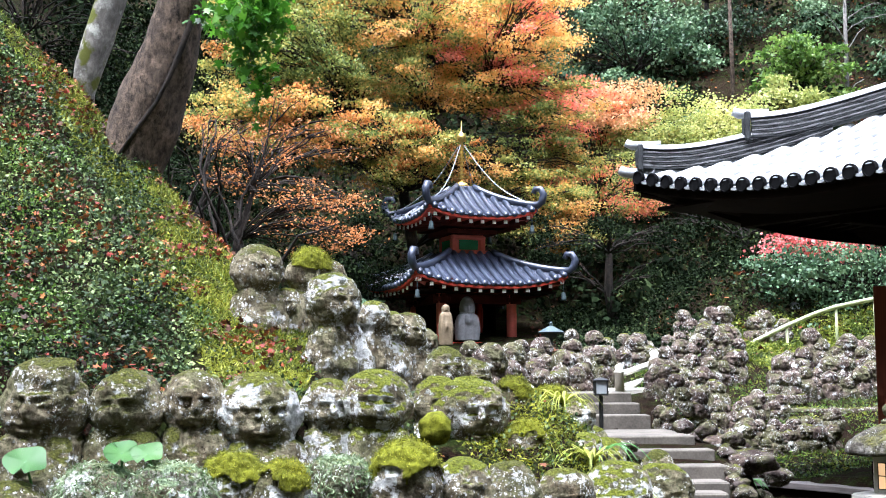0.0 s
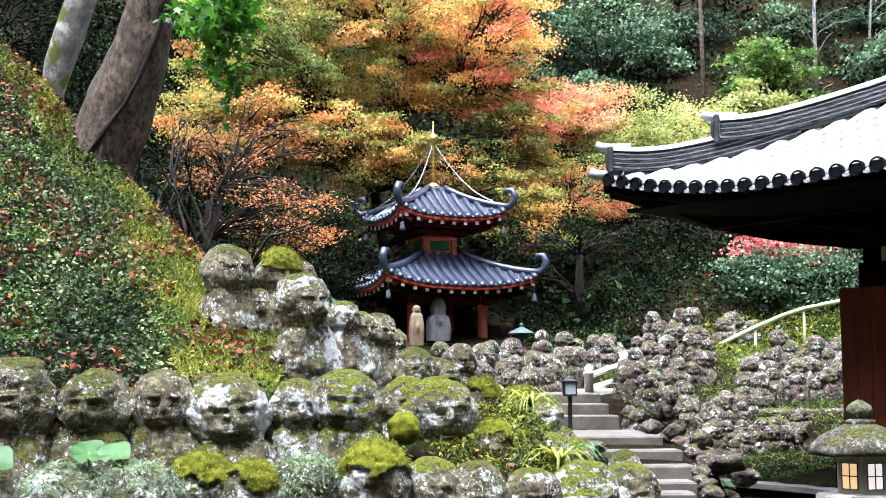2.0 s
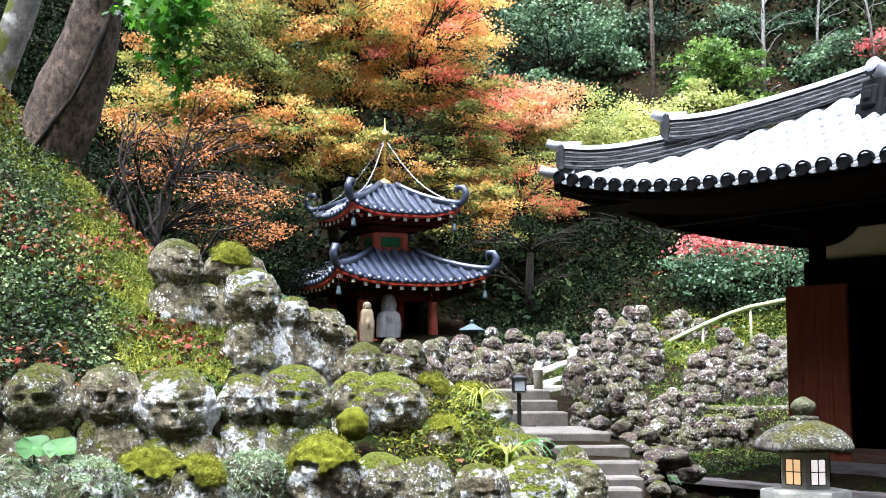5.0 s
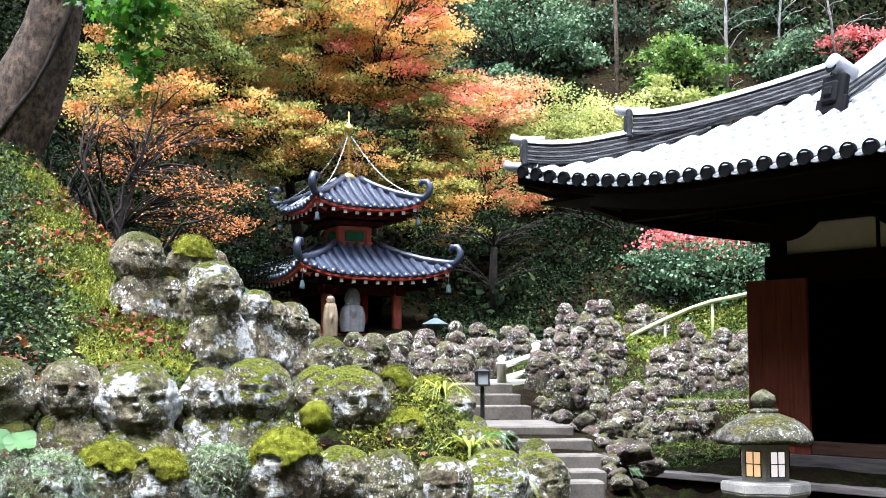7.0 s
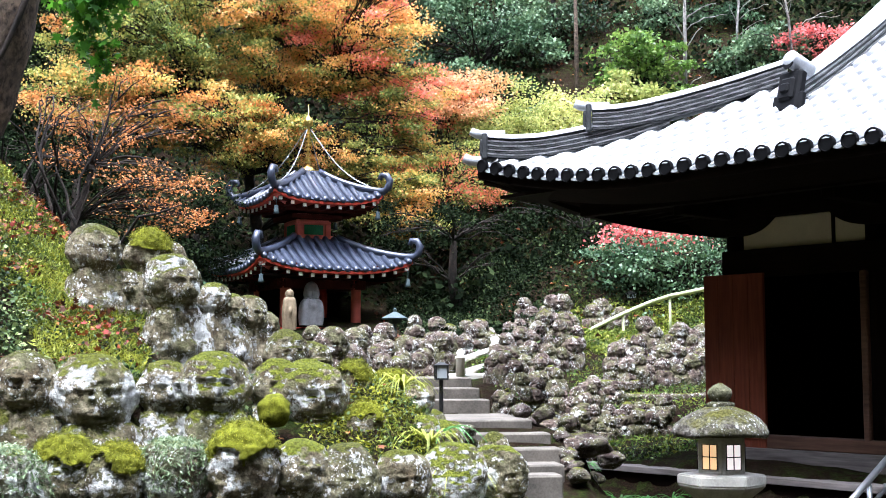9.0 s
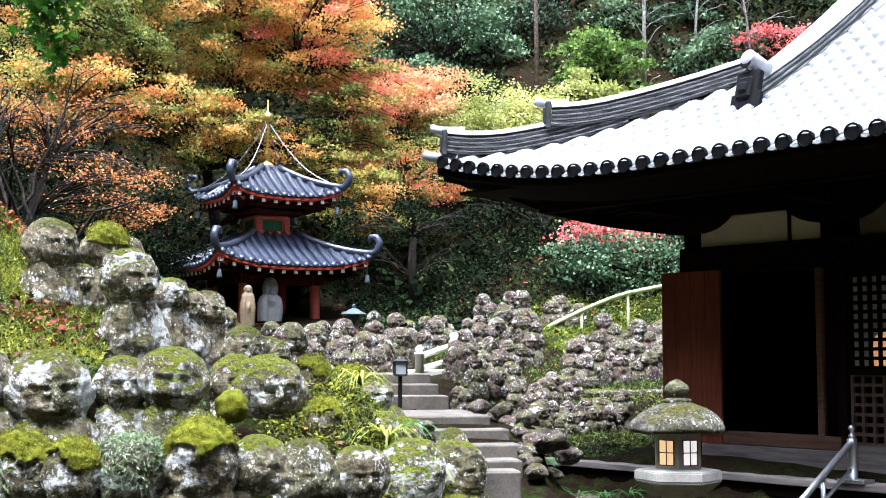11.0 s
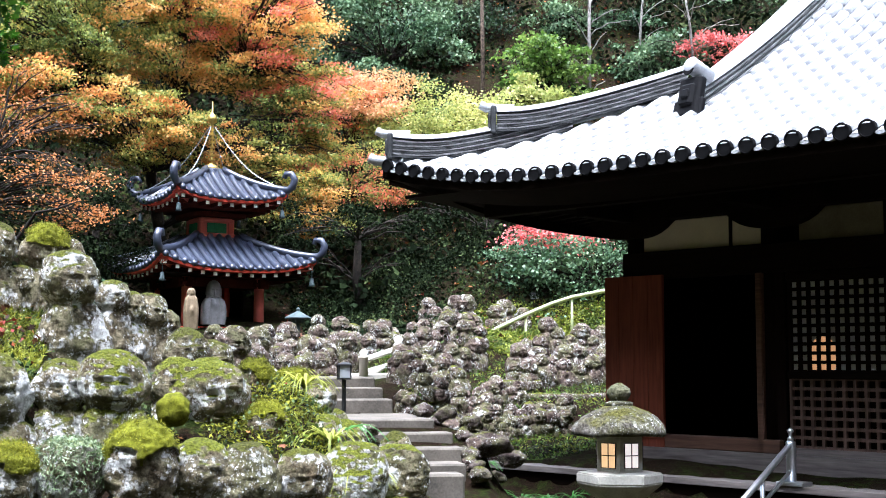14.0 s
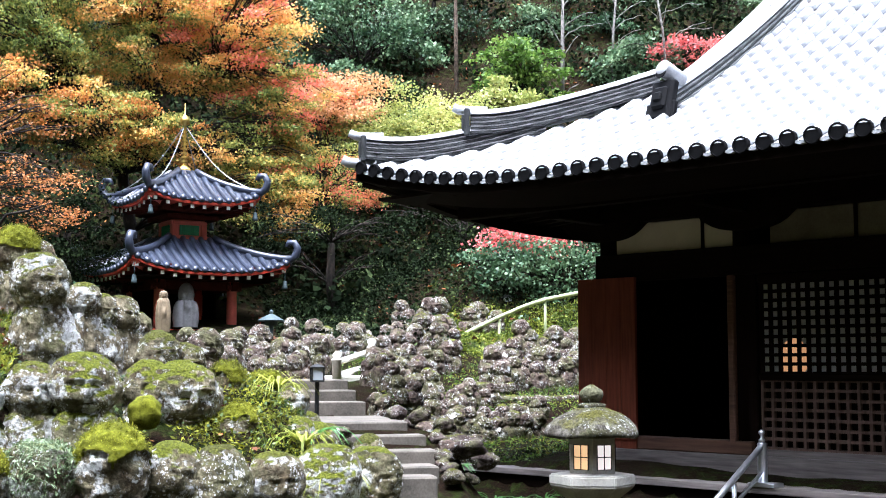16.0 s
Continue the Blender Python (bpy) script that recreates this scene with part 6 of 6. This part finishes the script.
def build_evergreens():
    rng = random.Random(21)
    spots = [((7.6, 48.5, 13.6), (3.4, 2.2, 3.4), 60, 0), ((9.6, 48.0, 10.8), (2.6, 1.6, 1.6), 28, 0), ((11.0, 50.0, 17.0), (2.4, 2.0, 2.4), 26, 0), ((-6.2, 44.0, 13.6), (3.4, 2.0, 4.0), 46, 0), ((-1.0, 47.0, 16.5), (3.6, 2.0, 2.4), 30, 1),
             ((4.0, 49.0, 18.0), (3.0, 2.0, 2.4), 30, 0), ((-11.5, 40.0, 13.0), (4.2, 2.2, 5.0), 50, 0), ((-9.0, 26.0, 9.0), (3.0, 2.0, 3.2), 40, 0), ((16.2, 48.0, 16.5), (2.6, 2.0, 1.8), 26, 1),
             ((24.0, 50.0, 19.0), (5.0, 2.0, 4.0), 44, 0), ((-5.2, 31.0, 6.2), (1.8, 1.2, 1.6), 22, 0), ((-2.4, 33.0, 5.0), (1.6, 1.0, 1.2), 20, 1), ((7.2, 29.0, 5.6), (2.4, 1.2, 1.3), 24, 0), ((4.6, 34.0, 5.0), (2.4, 1.2, 1.2), 24, 0)]
    for k, (c, r, n, look_) in enumerate(spots):
        S = ellipsoid_sprays(rng, c, r, n, 0.75 if c[1] > 35 else 0.55, 0, 0.7, 0.45)
        z = ground_at(c[0], c[1] + 0.5) - 0.2
        mid = (c[0], c[1] + 0.5, (z + c[2]) / 2)
        # nearer and left-hand crowns take the leaf colour that holds shade
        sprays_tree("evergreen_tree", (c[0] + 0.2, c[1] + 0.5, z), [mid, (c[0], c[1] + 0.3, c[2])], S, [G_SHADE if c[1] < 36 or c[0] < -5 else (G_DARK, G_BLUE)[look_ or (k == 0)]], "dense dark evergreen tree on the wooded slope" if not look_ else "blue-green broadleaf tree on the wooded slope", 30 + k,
                    0.16, 520 if c[1] > 35 else 600, 0.145 if c[1] > 35 else 0.085, 0.25, group="evergreens on the hillside")
    # lighter bushes on the open hillside
    for k, (c, r, n, mt, text) in enumerate((((13.0, 43.8, 12.6), (1.6, 1.0, 1.3), 26, G_FRESH, "fresh green bush on the bare hillside"), ((12.4, 43.0, 11.3), (0.9, 0.8, 0.7), 12, G_YELLOW, "yellowing bush on the bare hillside"),
                                             ((17.2, 44.0, 13.0), (1.6, 1.0, 1.3), 22, G_BLUE, "grey-green bush on the bare hillside"), ((10.2, 44.0, 10.4), (1.4, 0.8, 0.7), 14, G_BLUE, "blue-green undergrowth on the hillside"))):
        S = ellipsoid_sprays(rng, c, r, n, 0.55, 0, 0.7, 0.2)
        sprays_tree("bush", (c[0], c[1] + 0.3, ground_at(c[0], c[1] + 0.3) - 0.1), [(c[0], c[1], c[2] - 0.3)], S, [mt], text, 60 + k, 0.06, 330, 0.16, 0.25, category="bush")
    # clipped hedge and red shrub beside the upper path
    S = ellipsoid_sprays(rng, (8.7, 25.8, 3.6), (2.3, 0.5, 0.75), 70, 0.36, 0, 0.8, 0.1)
    sprays_tree("hedge", (8.7, 26.0, 2.8), [(8.7, 25.8, 3.3)], S, [G_BLUE], "leafy green hedge above the upper path", 71, 0.05, 520, 0.09, 0.25, category="hedge")
    S = ellipsoid_sprays(rng, (8.1, 26.8, 4.35), (1.2, 0.5, 0.35), 24, 0.35, 0, 0.4, 0.1)
    sprays_tree("shrub", (8.1, 27.0, 3.4), [(8.1, 26.9, 3.9)], S, [R_PINK], "low red-leaved shrub behind the hedge", 72, 0.04, 480, 0.08, 0.3, category="shrub")


def build_great_tree():
    """The leaning trunk on the bank, its paler neighbour and the leaves that hang from it."""
    rng = random.Random(31)
    tree = thing("leaning_tree", pose(0, 0, 0), "massive leaning trunk with furrowed grey-brown bark", "tree")
    bm = bmesh.new()
    line = [(-3.25, 11.5, 2.7), (-3.08, 11.5, 3.2), (-2.92, 11.5, 3.58), (-2.79, 11.5, 4.0), (-2.67, 11.45, 4.35), (-2.54, 11.4, 4.7), (-2.41, 11.35, 5.2), (-2.15, 11.2, 6.2), (-1.8, 10.9, 9.0)]
    tube(bm, line, [0.3, 0.3, 0.31, 0.32, 0.29, 0.25, 0.21, 0.19, 0.12], 28)
    limb(bm, rng, line[5], (-1.2, 10.6, 6.6), 0.12, 0.03)
    limb(bm, rng, line[7], (-3.6, 10.6, 9.0), 0.12, 0.04)
    bmesh.ops.subdivide_edges(bm, edges=[e for e in bm.edges if e.calc_length() > 0.25], cuts=4)
    for v in bm.verts:
        q = Vector((v.co.x * 3.5, v.co.y * 3.5, v.co.z * 1.1))
        d = noise.noise(q) * 0.05 + noise.noise(q * 2.7) * 0.03 + noise.noise(q * 7.0) * 0.012
        v.co += Vector((d, -d, 0))
    part("trunk", bm, BARK_BIG, tree, "furrowed grey-brown trunk", True)
    # a vine up the trunk
    bm = bmesh.new()
    tube(bm, [(-2.95, 11.19, 3.62), (-2.8, 11.17, 3.85), (-2.62, 11.16, 4.1), (-2.5, 11.17, 4.35), (-2.4, 11.17, 4.6), (-2.3, 11.17, 4.9), (-2.25, 11.17, 5.3)], [0.022, 0.026, 0.02, 0.024, 0.03, 0.035, 0.03], 6)
    part("vine", bm, BARK_DARK, tree, "dark clinging vine", True)
    nr = np.random.default_rng(4)
    cs = []
    for c, r, n in (((-1.66, 10.4, 4.66), (0.15, 0.1, 0.16), 260), ((-1.9, 10.5, 4.8), (0.12, 0.1, 0.08), 90), ((-1.5, 10.5, 4.82), (0.1, 0.12, 0.16), 200), ((-1.66, 10.4, 4.32), (0.06, 0.05, 0.14), 60), ((-1.52, 10.4, 4.15), (0.05, 0.04, 0.12), 40), ((-1.56, 10.4, 3.98), (0.03, 0.03, 0.1), 18)):
        cs.append(np.array(c) + nr.normal(size=(n, 3)) * np.array(r))
    cs = np.concatenate(cs)
    o = new("hanging_leaf_spray", leaf_mesh("foliage", cs, 0.085 * nr.uniform(0.7, 1.3, len(cs)), G_VIVID, 0.2, 5, 1.1, 1.2, LOBES))
    o.parent = tree
    o["label"], o["kind"] = "fresh green hanging leaves", "stuff"
    bm = bmesh.new()
    limb(bm, rng, (-2.1, 11.0, 6.1), (-1.75, 10.5, 4.6), 0.03, 0.008, 0.1)
    part("hanging_twig", bm, BARK_DARK, tree)
    nb = thing("pale_tree", pose(0, 0, 0), "pale leaning trunk patched with olive moss", "tree")
    bm = bmesh.new()
    tube(bm, [(-4.08, 13.9, 4.2), (-4.06, 13.8, 4.8), (-4.0, 13.78, 5.1), (-3.88, 13.75, 5.45), (-3.72, 13.7, 5.95), (-3.4, 13.6, 7.2), (-3.1, 13.5, 9.0)], [0.11, 0.12, 0.16, 0.17, 0.17, 0.14, 0.08], 18)
    for v in bm.verts:
        d = noise.noise(v.co * 5.0) * 0.03
        v.co += Vector((d, -d, 0))
    part("trunk", bm, BARK_PALE, nb, smooth=True)
    # thin bare trees on the far slope
    for k, (x, y, z0, top, r, lean) in enumerate(((10.75, 45.0, 9.5, 18.0, 0.1, -0.1), (14.6, 44.0, 10.6, 17.0, 0.09, 0.05), (16.5, 44.0, 11.5, 17.0, 0.06, 0.4), (12.2, 50.0, 14.0, 22.0, 0.1, 0.2), (9.6, 50.0, 12.0, 22.0, 0.1, 0.0), (18.5, 43.0, 12.0, 16.5, 0.06, -0.6))):
        t = thing("bare_tree", pose(0, 0, 0), "slender pale leafless tree on the slope", "tree", "bare trees on the slope")
        bm = bmesh.new()
        tube(bm, [(x, y, z0 - 1), (x + lean * 0.4, y, (z0 + top) / 2), (x + lean, y, top)], [r, r * 0.8, r * 0.5], 8)
        if k in (1, 2, 5):
            for j in range(14):
                h = z0 + 1.0 + (top - z0 - 1) * j / 14
                limb(bm, rng, (x + lean * (h - z0) / (top - z0), y, h), (x + rng.uniform(-1.6, 1.6), y - rng.uniform(0, 0.8), h + rng.uniform(0.3, 1.1)), r * 0.28, 0.01)
        part("trunk", bm, BARK_WHITE if k in (1, 2, 5) else BARK_BIG, t, smooth=True)
    # tangle of dark stems behind the bank
    t = thing("bare_shrub", pose(-3.9, 17.0, 0), "tangle of dark leafless stems behind the bank", "shrub")
    bm = bmesh.new()
    for _ in range(26):
        x = rng.uniform(-0.9, 1.2)
        z = rng.uniform(2.8, 3.4)
        limb(bm, rng, (x, rng.uniform(0, 2), z), (x + rng.uniform(-1.0, 1.3), rng.uniform(0, 2), z + rng.uniform(0.7, 2.3)), 0.035, 0.008, rng.uniform(-0.1, 0.25))
    part("stem", bm, BARK_DARK, t, smooth=True)


def scatter(name, n, xr, yr, size, material, label, seed, flat=0.5, keep=None, lift=0.02, height=0.0, narrow=0.8, droop=0.0, clump=0.0, shape=None):
    """Loose leaves or blades strewn over the ground, as one uncountable whole."""
    nr = np.random.default_rng(seed)
    x, y = nr.uniform(*xr, n), nr.uniform(*yr, n)
    if clump:
        m = max(1, n // 14)
        cx, cy = nr.uniform(*xr, m), nr.uniform(*yr, m)
        i = nr.integers(0, m, n)
        x, y = cx[i] + nr.normal(size=n) * clump, cy[i] + nr.normal(size=n) * clump
    if keep is not None:
        k = keep(x, y)
        x, y = x[k], y[k]
    z = ground_height(x, y) + lift + height * nr.random(len(x)) ** 1.5
    c = np.stack([x, y, z], 1)
    o = new(name, leaf_mesh(name, c, size * nr.uniform(0.5, 1.4, len(c)), material, flat, seed, narrow, droop, shape))
    return tagged(o, label, "plants", kind="stuff")


def on_spur(x, y):
    return (x < -0.85) & (y > 7.0) & (y < crest_line(x) + 0.5)


def upper_bank(x, y):
    d = crest_line(x) - y
    return on_spur(x, y) & (d + 0.4 * np.sin(x * 5.1) * np.sin(y * 4.3) > 0.25 + 1.5 * np.clip(x + 2.6, 0, 1.2))


def herb_patches(x, y):
    return upper_bank(x, y) & (np.sin(x * 3.1 + y * 1.3) + np.sin(y * 4.3 - x * 2.0) + 0.6 * np.sin(x * 9 + y * 7) > 0.2)


def drifts(x, y):
    return on_spur(x, y) & (np.sin(x * 2.2 - y * 1.9) + np.sin(y * 3.7 + x * 3.3) + 0.5 * np.sin(x * 8 - y * 6) > 0.5 * np.clip(x + 2.2, 0, 1) - 0.1 - 0.4 * np.clip(-x - 2.5, 0, 3))


def mossy(x, y):
    return on_spur(x, y) & (np.sin(x * 2.3 + y) * np.sin(y * 1.7 - x) > 0.35)


def rim(x, y):
    d = crest_line(x) - y
    return on_spur(x, y) & (d < 0.7 + 1.6 * np.clip(x + 2.6, 0, 1.2) + 0.4 * np.sin(y * 3 + x * 4) - 0.2 * np.clip(-x - 2.4, 0, 3))


def build_ground_cover():
    scatter("ivy_cover", 120000, (-7.5, -0.8), (7.0, 13.5), 0.03, G_UNDER, "small dark ivy leaves covering the bank", 1, 0.45, upper_bank, 0.01, 0.07, 0.9, 0, 0.12)
    scatter("ivy_cover", 70000, (-7.5, -0.8), (7.0, 13.0), 0.03, G_FRESH, "low green herbs on the bank", 2, 0.35, herb_patches, 0.01, 0.06, 0.6, 0, 0.2)
    scatter("fallen_leaves", 24000, (-7.5, -0.8), (7.0, 14.0), 0.04, LITTER, "fallen maple leaves strewn on the bank", 3, 0.6, drifts, 0.05, 0.04, 1.0, 0, 0.3, LOBES)
    scatter("bank_grass", 110000, (-5.0, -0.4), (7.2, 12.5), 0.05, GRASS, "yellow-green grass and moss on the bank's rim", 4, 0.1, rim, 0.0, 0.03, 0.16, -0.6, 0.1)
    scatter("bank_grass", 30000, (-5.5, -0.5), (7.0, 12.5), 0.045, GRASS, "fine moss and grass between the ivy", 24, 0.2, mossy, 0.0, 0.05, 0.2, -0.3, 0.16)
    scatter("bank_moss", 70000, (-4.0, -0.4), (7.2, 12.0), 0.028, MOSS_SHOOT, "cushiony bright moss on the bank below its crest", 28, 0.3, rim, 0.0, 0.03, 0.4, -0.3, 0.12)
    front = lambda x, y: (x + 0.08 * (y - 7) < 1.7)
    scatter("bank_plants", 9000, (-2.8, 1.9), (5.6, 8.2), 0.022, G_UNDER, "small plants growing between the figures", 5, 0.4, front, 0.0, 0.08, 0.8, 0, 0.1)
    beside = lambda x, y: (x < 1.2 + 0.085 * (y - 5)) & (x > 0.55 + 0.03 * (y - 7))
    scatter("bank_plants", 12000, (0.5, 2.0), (6.6, 12.0), 0.06, GRASS, "drooping grass and fern beside the stairs", 6, 0.15, beside, 0.0, 0.06, 0.12, 0.2, 0.1)
    scatter("bank_moss", 42000, (0.2, 1.9), (6.6, 12.0), 0.03, MOSS_SHOOT, "olive moss over the bank beside the stairs", 26, 0.2, lambda x, y: x < 1.25 + 0.085 * (y - 5), 0.0, 0.02, 0.35, -0.3, 0.06)
    scatter("bank_plants", 1500, (0.4, 2.0), (7.0, 12.3), 0.022, G_FRESH, "green herbs beside the stairs", 7, 0.35, beside, 0.0, 0.06, 0.8, 0, 0.1)
    scatter("fallen_leaves", 700, (-2.6, 3.2), (5.8, 14.0), 0.05, LITTER, "scattered fallen leaves", 8, 0.8, front, 0.03, 0.02, 1.0, 0, 0, LOBES)
    up = lambda x, y: (x > 2.7) & ((6.08 - x) * 0.5446 + (y - 9.6) * 0.8387 > 5.9)
    scatter("terrace_plants", 12000, (2.7, 8.5), (12.2, 22.0), 0.05, G_FRESH, "herbs and grass between the terrace figures", 9, 0.25, up, 0.0, 0.06, 0.4, 0, 0.16)
    scatter("terrace_plants", 5000, (2.7, 8.0), (12.2, 20.5), 0.04, G_UNDER, "dark small plants between the terrace figures", 10, 0.3, up, 0.0, 0.08, 0.7, 0, 0.16)
    scatter("bright_moss_bank", 46000, (5.4, 11.0), (22.4, 25.2), 0.055, GRASS, "bright yellow-green moss and low shrub by the upper path", 11, 0.3, lambda x, y: x > 5.3 + 0.2 * np.abs(y - 24.3), 0.0, 0.14, 0.7, 0, 0.18)
    scatter("terrace_plants", 14000, (2.7, 8.5), (13.0, 22.5), 0.06, GRASS, "yellow-green grass and moss between the terrace figures", 19, 0.25, up, 0.0, 0.04, 0.25, -0.2, 0.14)
    scatter("path_plants", 9000, (-0.5, 4.2), (13.0, 26.0), 0.03, G_UNDER, "dark plants between the path figures", 12, 0.3, lambda x, y: (x < 1.1 + 0.02 * y) | (y > 19), 0.0, 0.1, 0.7, 0, 0.18)
    # undergrowth of the wood
    wood_ = lambda x, y: ~((np.abs(x - 0.7) < 3.0) & (y < 36)) & ~((x > 9.8) & (x < 17.5) & (y > 41) & (nrand(x, y) > 0.25))
    scatter("undergrowth", 60000, (-16, 24), (33.5, 56), 0.2, G_SHADE, "woodland undergrowth on the slope, shade in its colour", 13, 0.25, wood_, 0.0, 1.2, 0.8, 0, 0.7)
    scatter("undergrowth", 34000, (-9, -0.8), (15.5, 33.5), 0.1, G_SHADE, "shrubs and ferns behind the bank, shade in their colour", 14, 0.25, lambda x, y: x < -1.0 - 0.02 * y, 0.0, 0.8, 0.8, 0, 0.4)
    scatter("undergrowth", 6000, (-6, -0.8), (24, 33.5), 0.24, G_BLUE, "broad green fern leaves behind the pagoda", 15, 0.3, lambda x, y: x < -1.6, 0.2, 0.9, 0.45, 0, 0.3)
    scatter("undergrowth", 60000, (2.0, 11.0), (22.8, 36.0), 0.075, G_SHADE, "ivy and weeds on the bank behind the terraces, shade in their colour", 16, 0.3, lambda x, y: (x > 2.8) & ~((x > 5.4) & (y < 25.2)), 0.0, 0.45, 0.8, 0, 0.35)
    scatter("fallen_leaves", 5000, (2.4, 18), (22.8, 52), 0.12, LITTER, "fallen leaves under the trees", 17, 0.7, None, 0.05, 0.05, 1.0)


def nrand(x, y):
    return np.sin(x * 1.9 + y * 0.7) * 0.5 + 0.5


def build_broad_leaves():
    """Broad round leaves and strap-leaved clumps."""
    for k, (x, y, z, r, t) in enumerate(((-1.98, 5.95, 1.22, 0.1, 10), (-1.55, 6.05, 1.25, 0.085, 40), (-1.42, 6.02, 1.25, 0.075, -30), (-2.2, 6.0, 1.24, 0.05, 0))):
        plant = thing("broad_leaf_plant", pose(x, y, z, 38, 8, t * 0.3), "broad round fresh green leaf on a stalk", "plant", "broad-leaved plants")
        bm = bmesh.new()
        c = bm.verts.new((0, 0, -0.012))
        ring = []
        for i in range(24):
            a = 2 * math.pi * i / 24
            q = r * (1 + 0.06 * math.cos(5 * a)) * (0.55 if i == 0 else 1)
            ring.append(bm.verts.new((q * math.sin(a), -q * math.cos(a), 0.012 * math.sin(3 * a))))
        for i in range(24):
            bm.faces.new((c, ring[i], ring[(i + 1) % 24]))
        bmesh.ops.solidify(bm, geom=bm.faces[:], thickness=0.003)
        part("leaf_blade", bm, LEAF_BIG, plant, smooth=True)
        part("stalk", rod(bmesh.new(), (0, 0, -0.01), (0.03, 0.05, -0.35), 0.006, 0.008), LEAF_BIG, plant)
    rng = random.Random(8)
    for x, y in ((3.45, 13.7), (3.75, 13.75), (4.05, 13.7), (4.35, 13.75), (4.65, 13.7), (3.2, 13.3), (1.2, 8.2), (0.95, 7.6), (1.7, 11.7), (2.1, 14.9)):
        z = ground_at(x, y)
        plant = thing("strap_leaf_clump", pose(x, y, z), "clump of arching strap-shaped green leaves", "plant", "strap-leaved clumps")
        for _ in range(16):
            a, ln = rng.uniform(0, 6.28), rng.uniform(0.18, 0.34)
            bm = bmesh.new()
            prev = None
            for i in range(6):
                t = i / 5
                p = Vector((math.cos(a) * ln * t, math.sin(a) * ln * t, ln * (1.1 * t - 1.15 * t * t) + 0.02))
                w = Vector((-math.sin(a), math.cos(a), 0)) * 0.012 * (1 - t * 0.9)
                ring = [bm.verts.new(p - w), bm.verts.new(p + Vector((0, 0, -0.004))), bm.verts.new(p + w)]
                if prev:
                    bm.faces.new((prev[0], prev[1], ring[1], ring[0]))
                    bm.faces.new((prev[1], prev[2], ring[2], ring[1]))
                prev = ring
            part("strap_leaf", bm, LEAF_BIG, plant, smooth=True)
    for x, y in ((1.05, 7.15), (1.3, 7.6), (1.35, 8.3), (1.5, 9.0), (1.2, 8.9), (1.55, 9.8), (1.35, 10.4), (1.6, 10.8), (0.85, 7.2), (1.2, 7.9), (0.75, 7.9), (0.7, 8.6), (1.0, 9.6), (0.95, 6.9), (1.25, 6.8)):
        plant = thing("fern_clump", pose(x, y, ground_at(x, y)), "drooping yellow-green fern clump beside the stairs", "fern", "fern clumps")
        for _ in range(34):
            a, ln = rng.uniform(0, 6.28), rng.uniform(0.16, 0.34)
            bm = bmesh.new()
            prev = None
            for i in range(6):
                t = i / 5
                p = Vector((math.cos(a) * ln * t, math.sin(a) * ln * t, ln * (1.5 * t - 1.6 * t * t) + 0.05))
                w = Vector((-math.sin(a), math.cos(a), 0)) * 0.011 * (1 - t * 0.9)
                ring = [bm.verts.new(p - w), bm.verts.new(p + w)]
                if prev:
                    bm.faces.new((prev[0], prev[1], ring[1], ring[0]))
                prev = ring
            part("frond", bm, GRASS, plant, smooth=True)


LEAF_BIG = leaf_mat("large_fresh_leaf", [(0.0, (0.03, 0.1, 0.018)), (0.5, (0.07, 0.21, 0.045)), (1.0, (0.14, 0.31, 0.08))], 3.0, 0.5, 0.4, 0.3)
build_great_tree()
build_maples()
build_evergreens()
build_ground_cover()
build_broad_leaves()


# round roof tiles, piece by piece
build_hall_tiles(hall_roof)
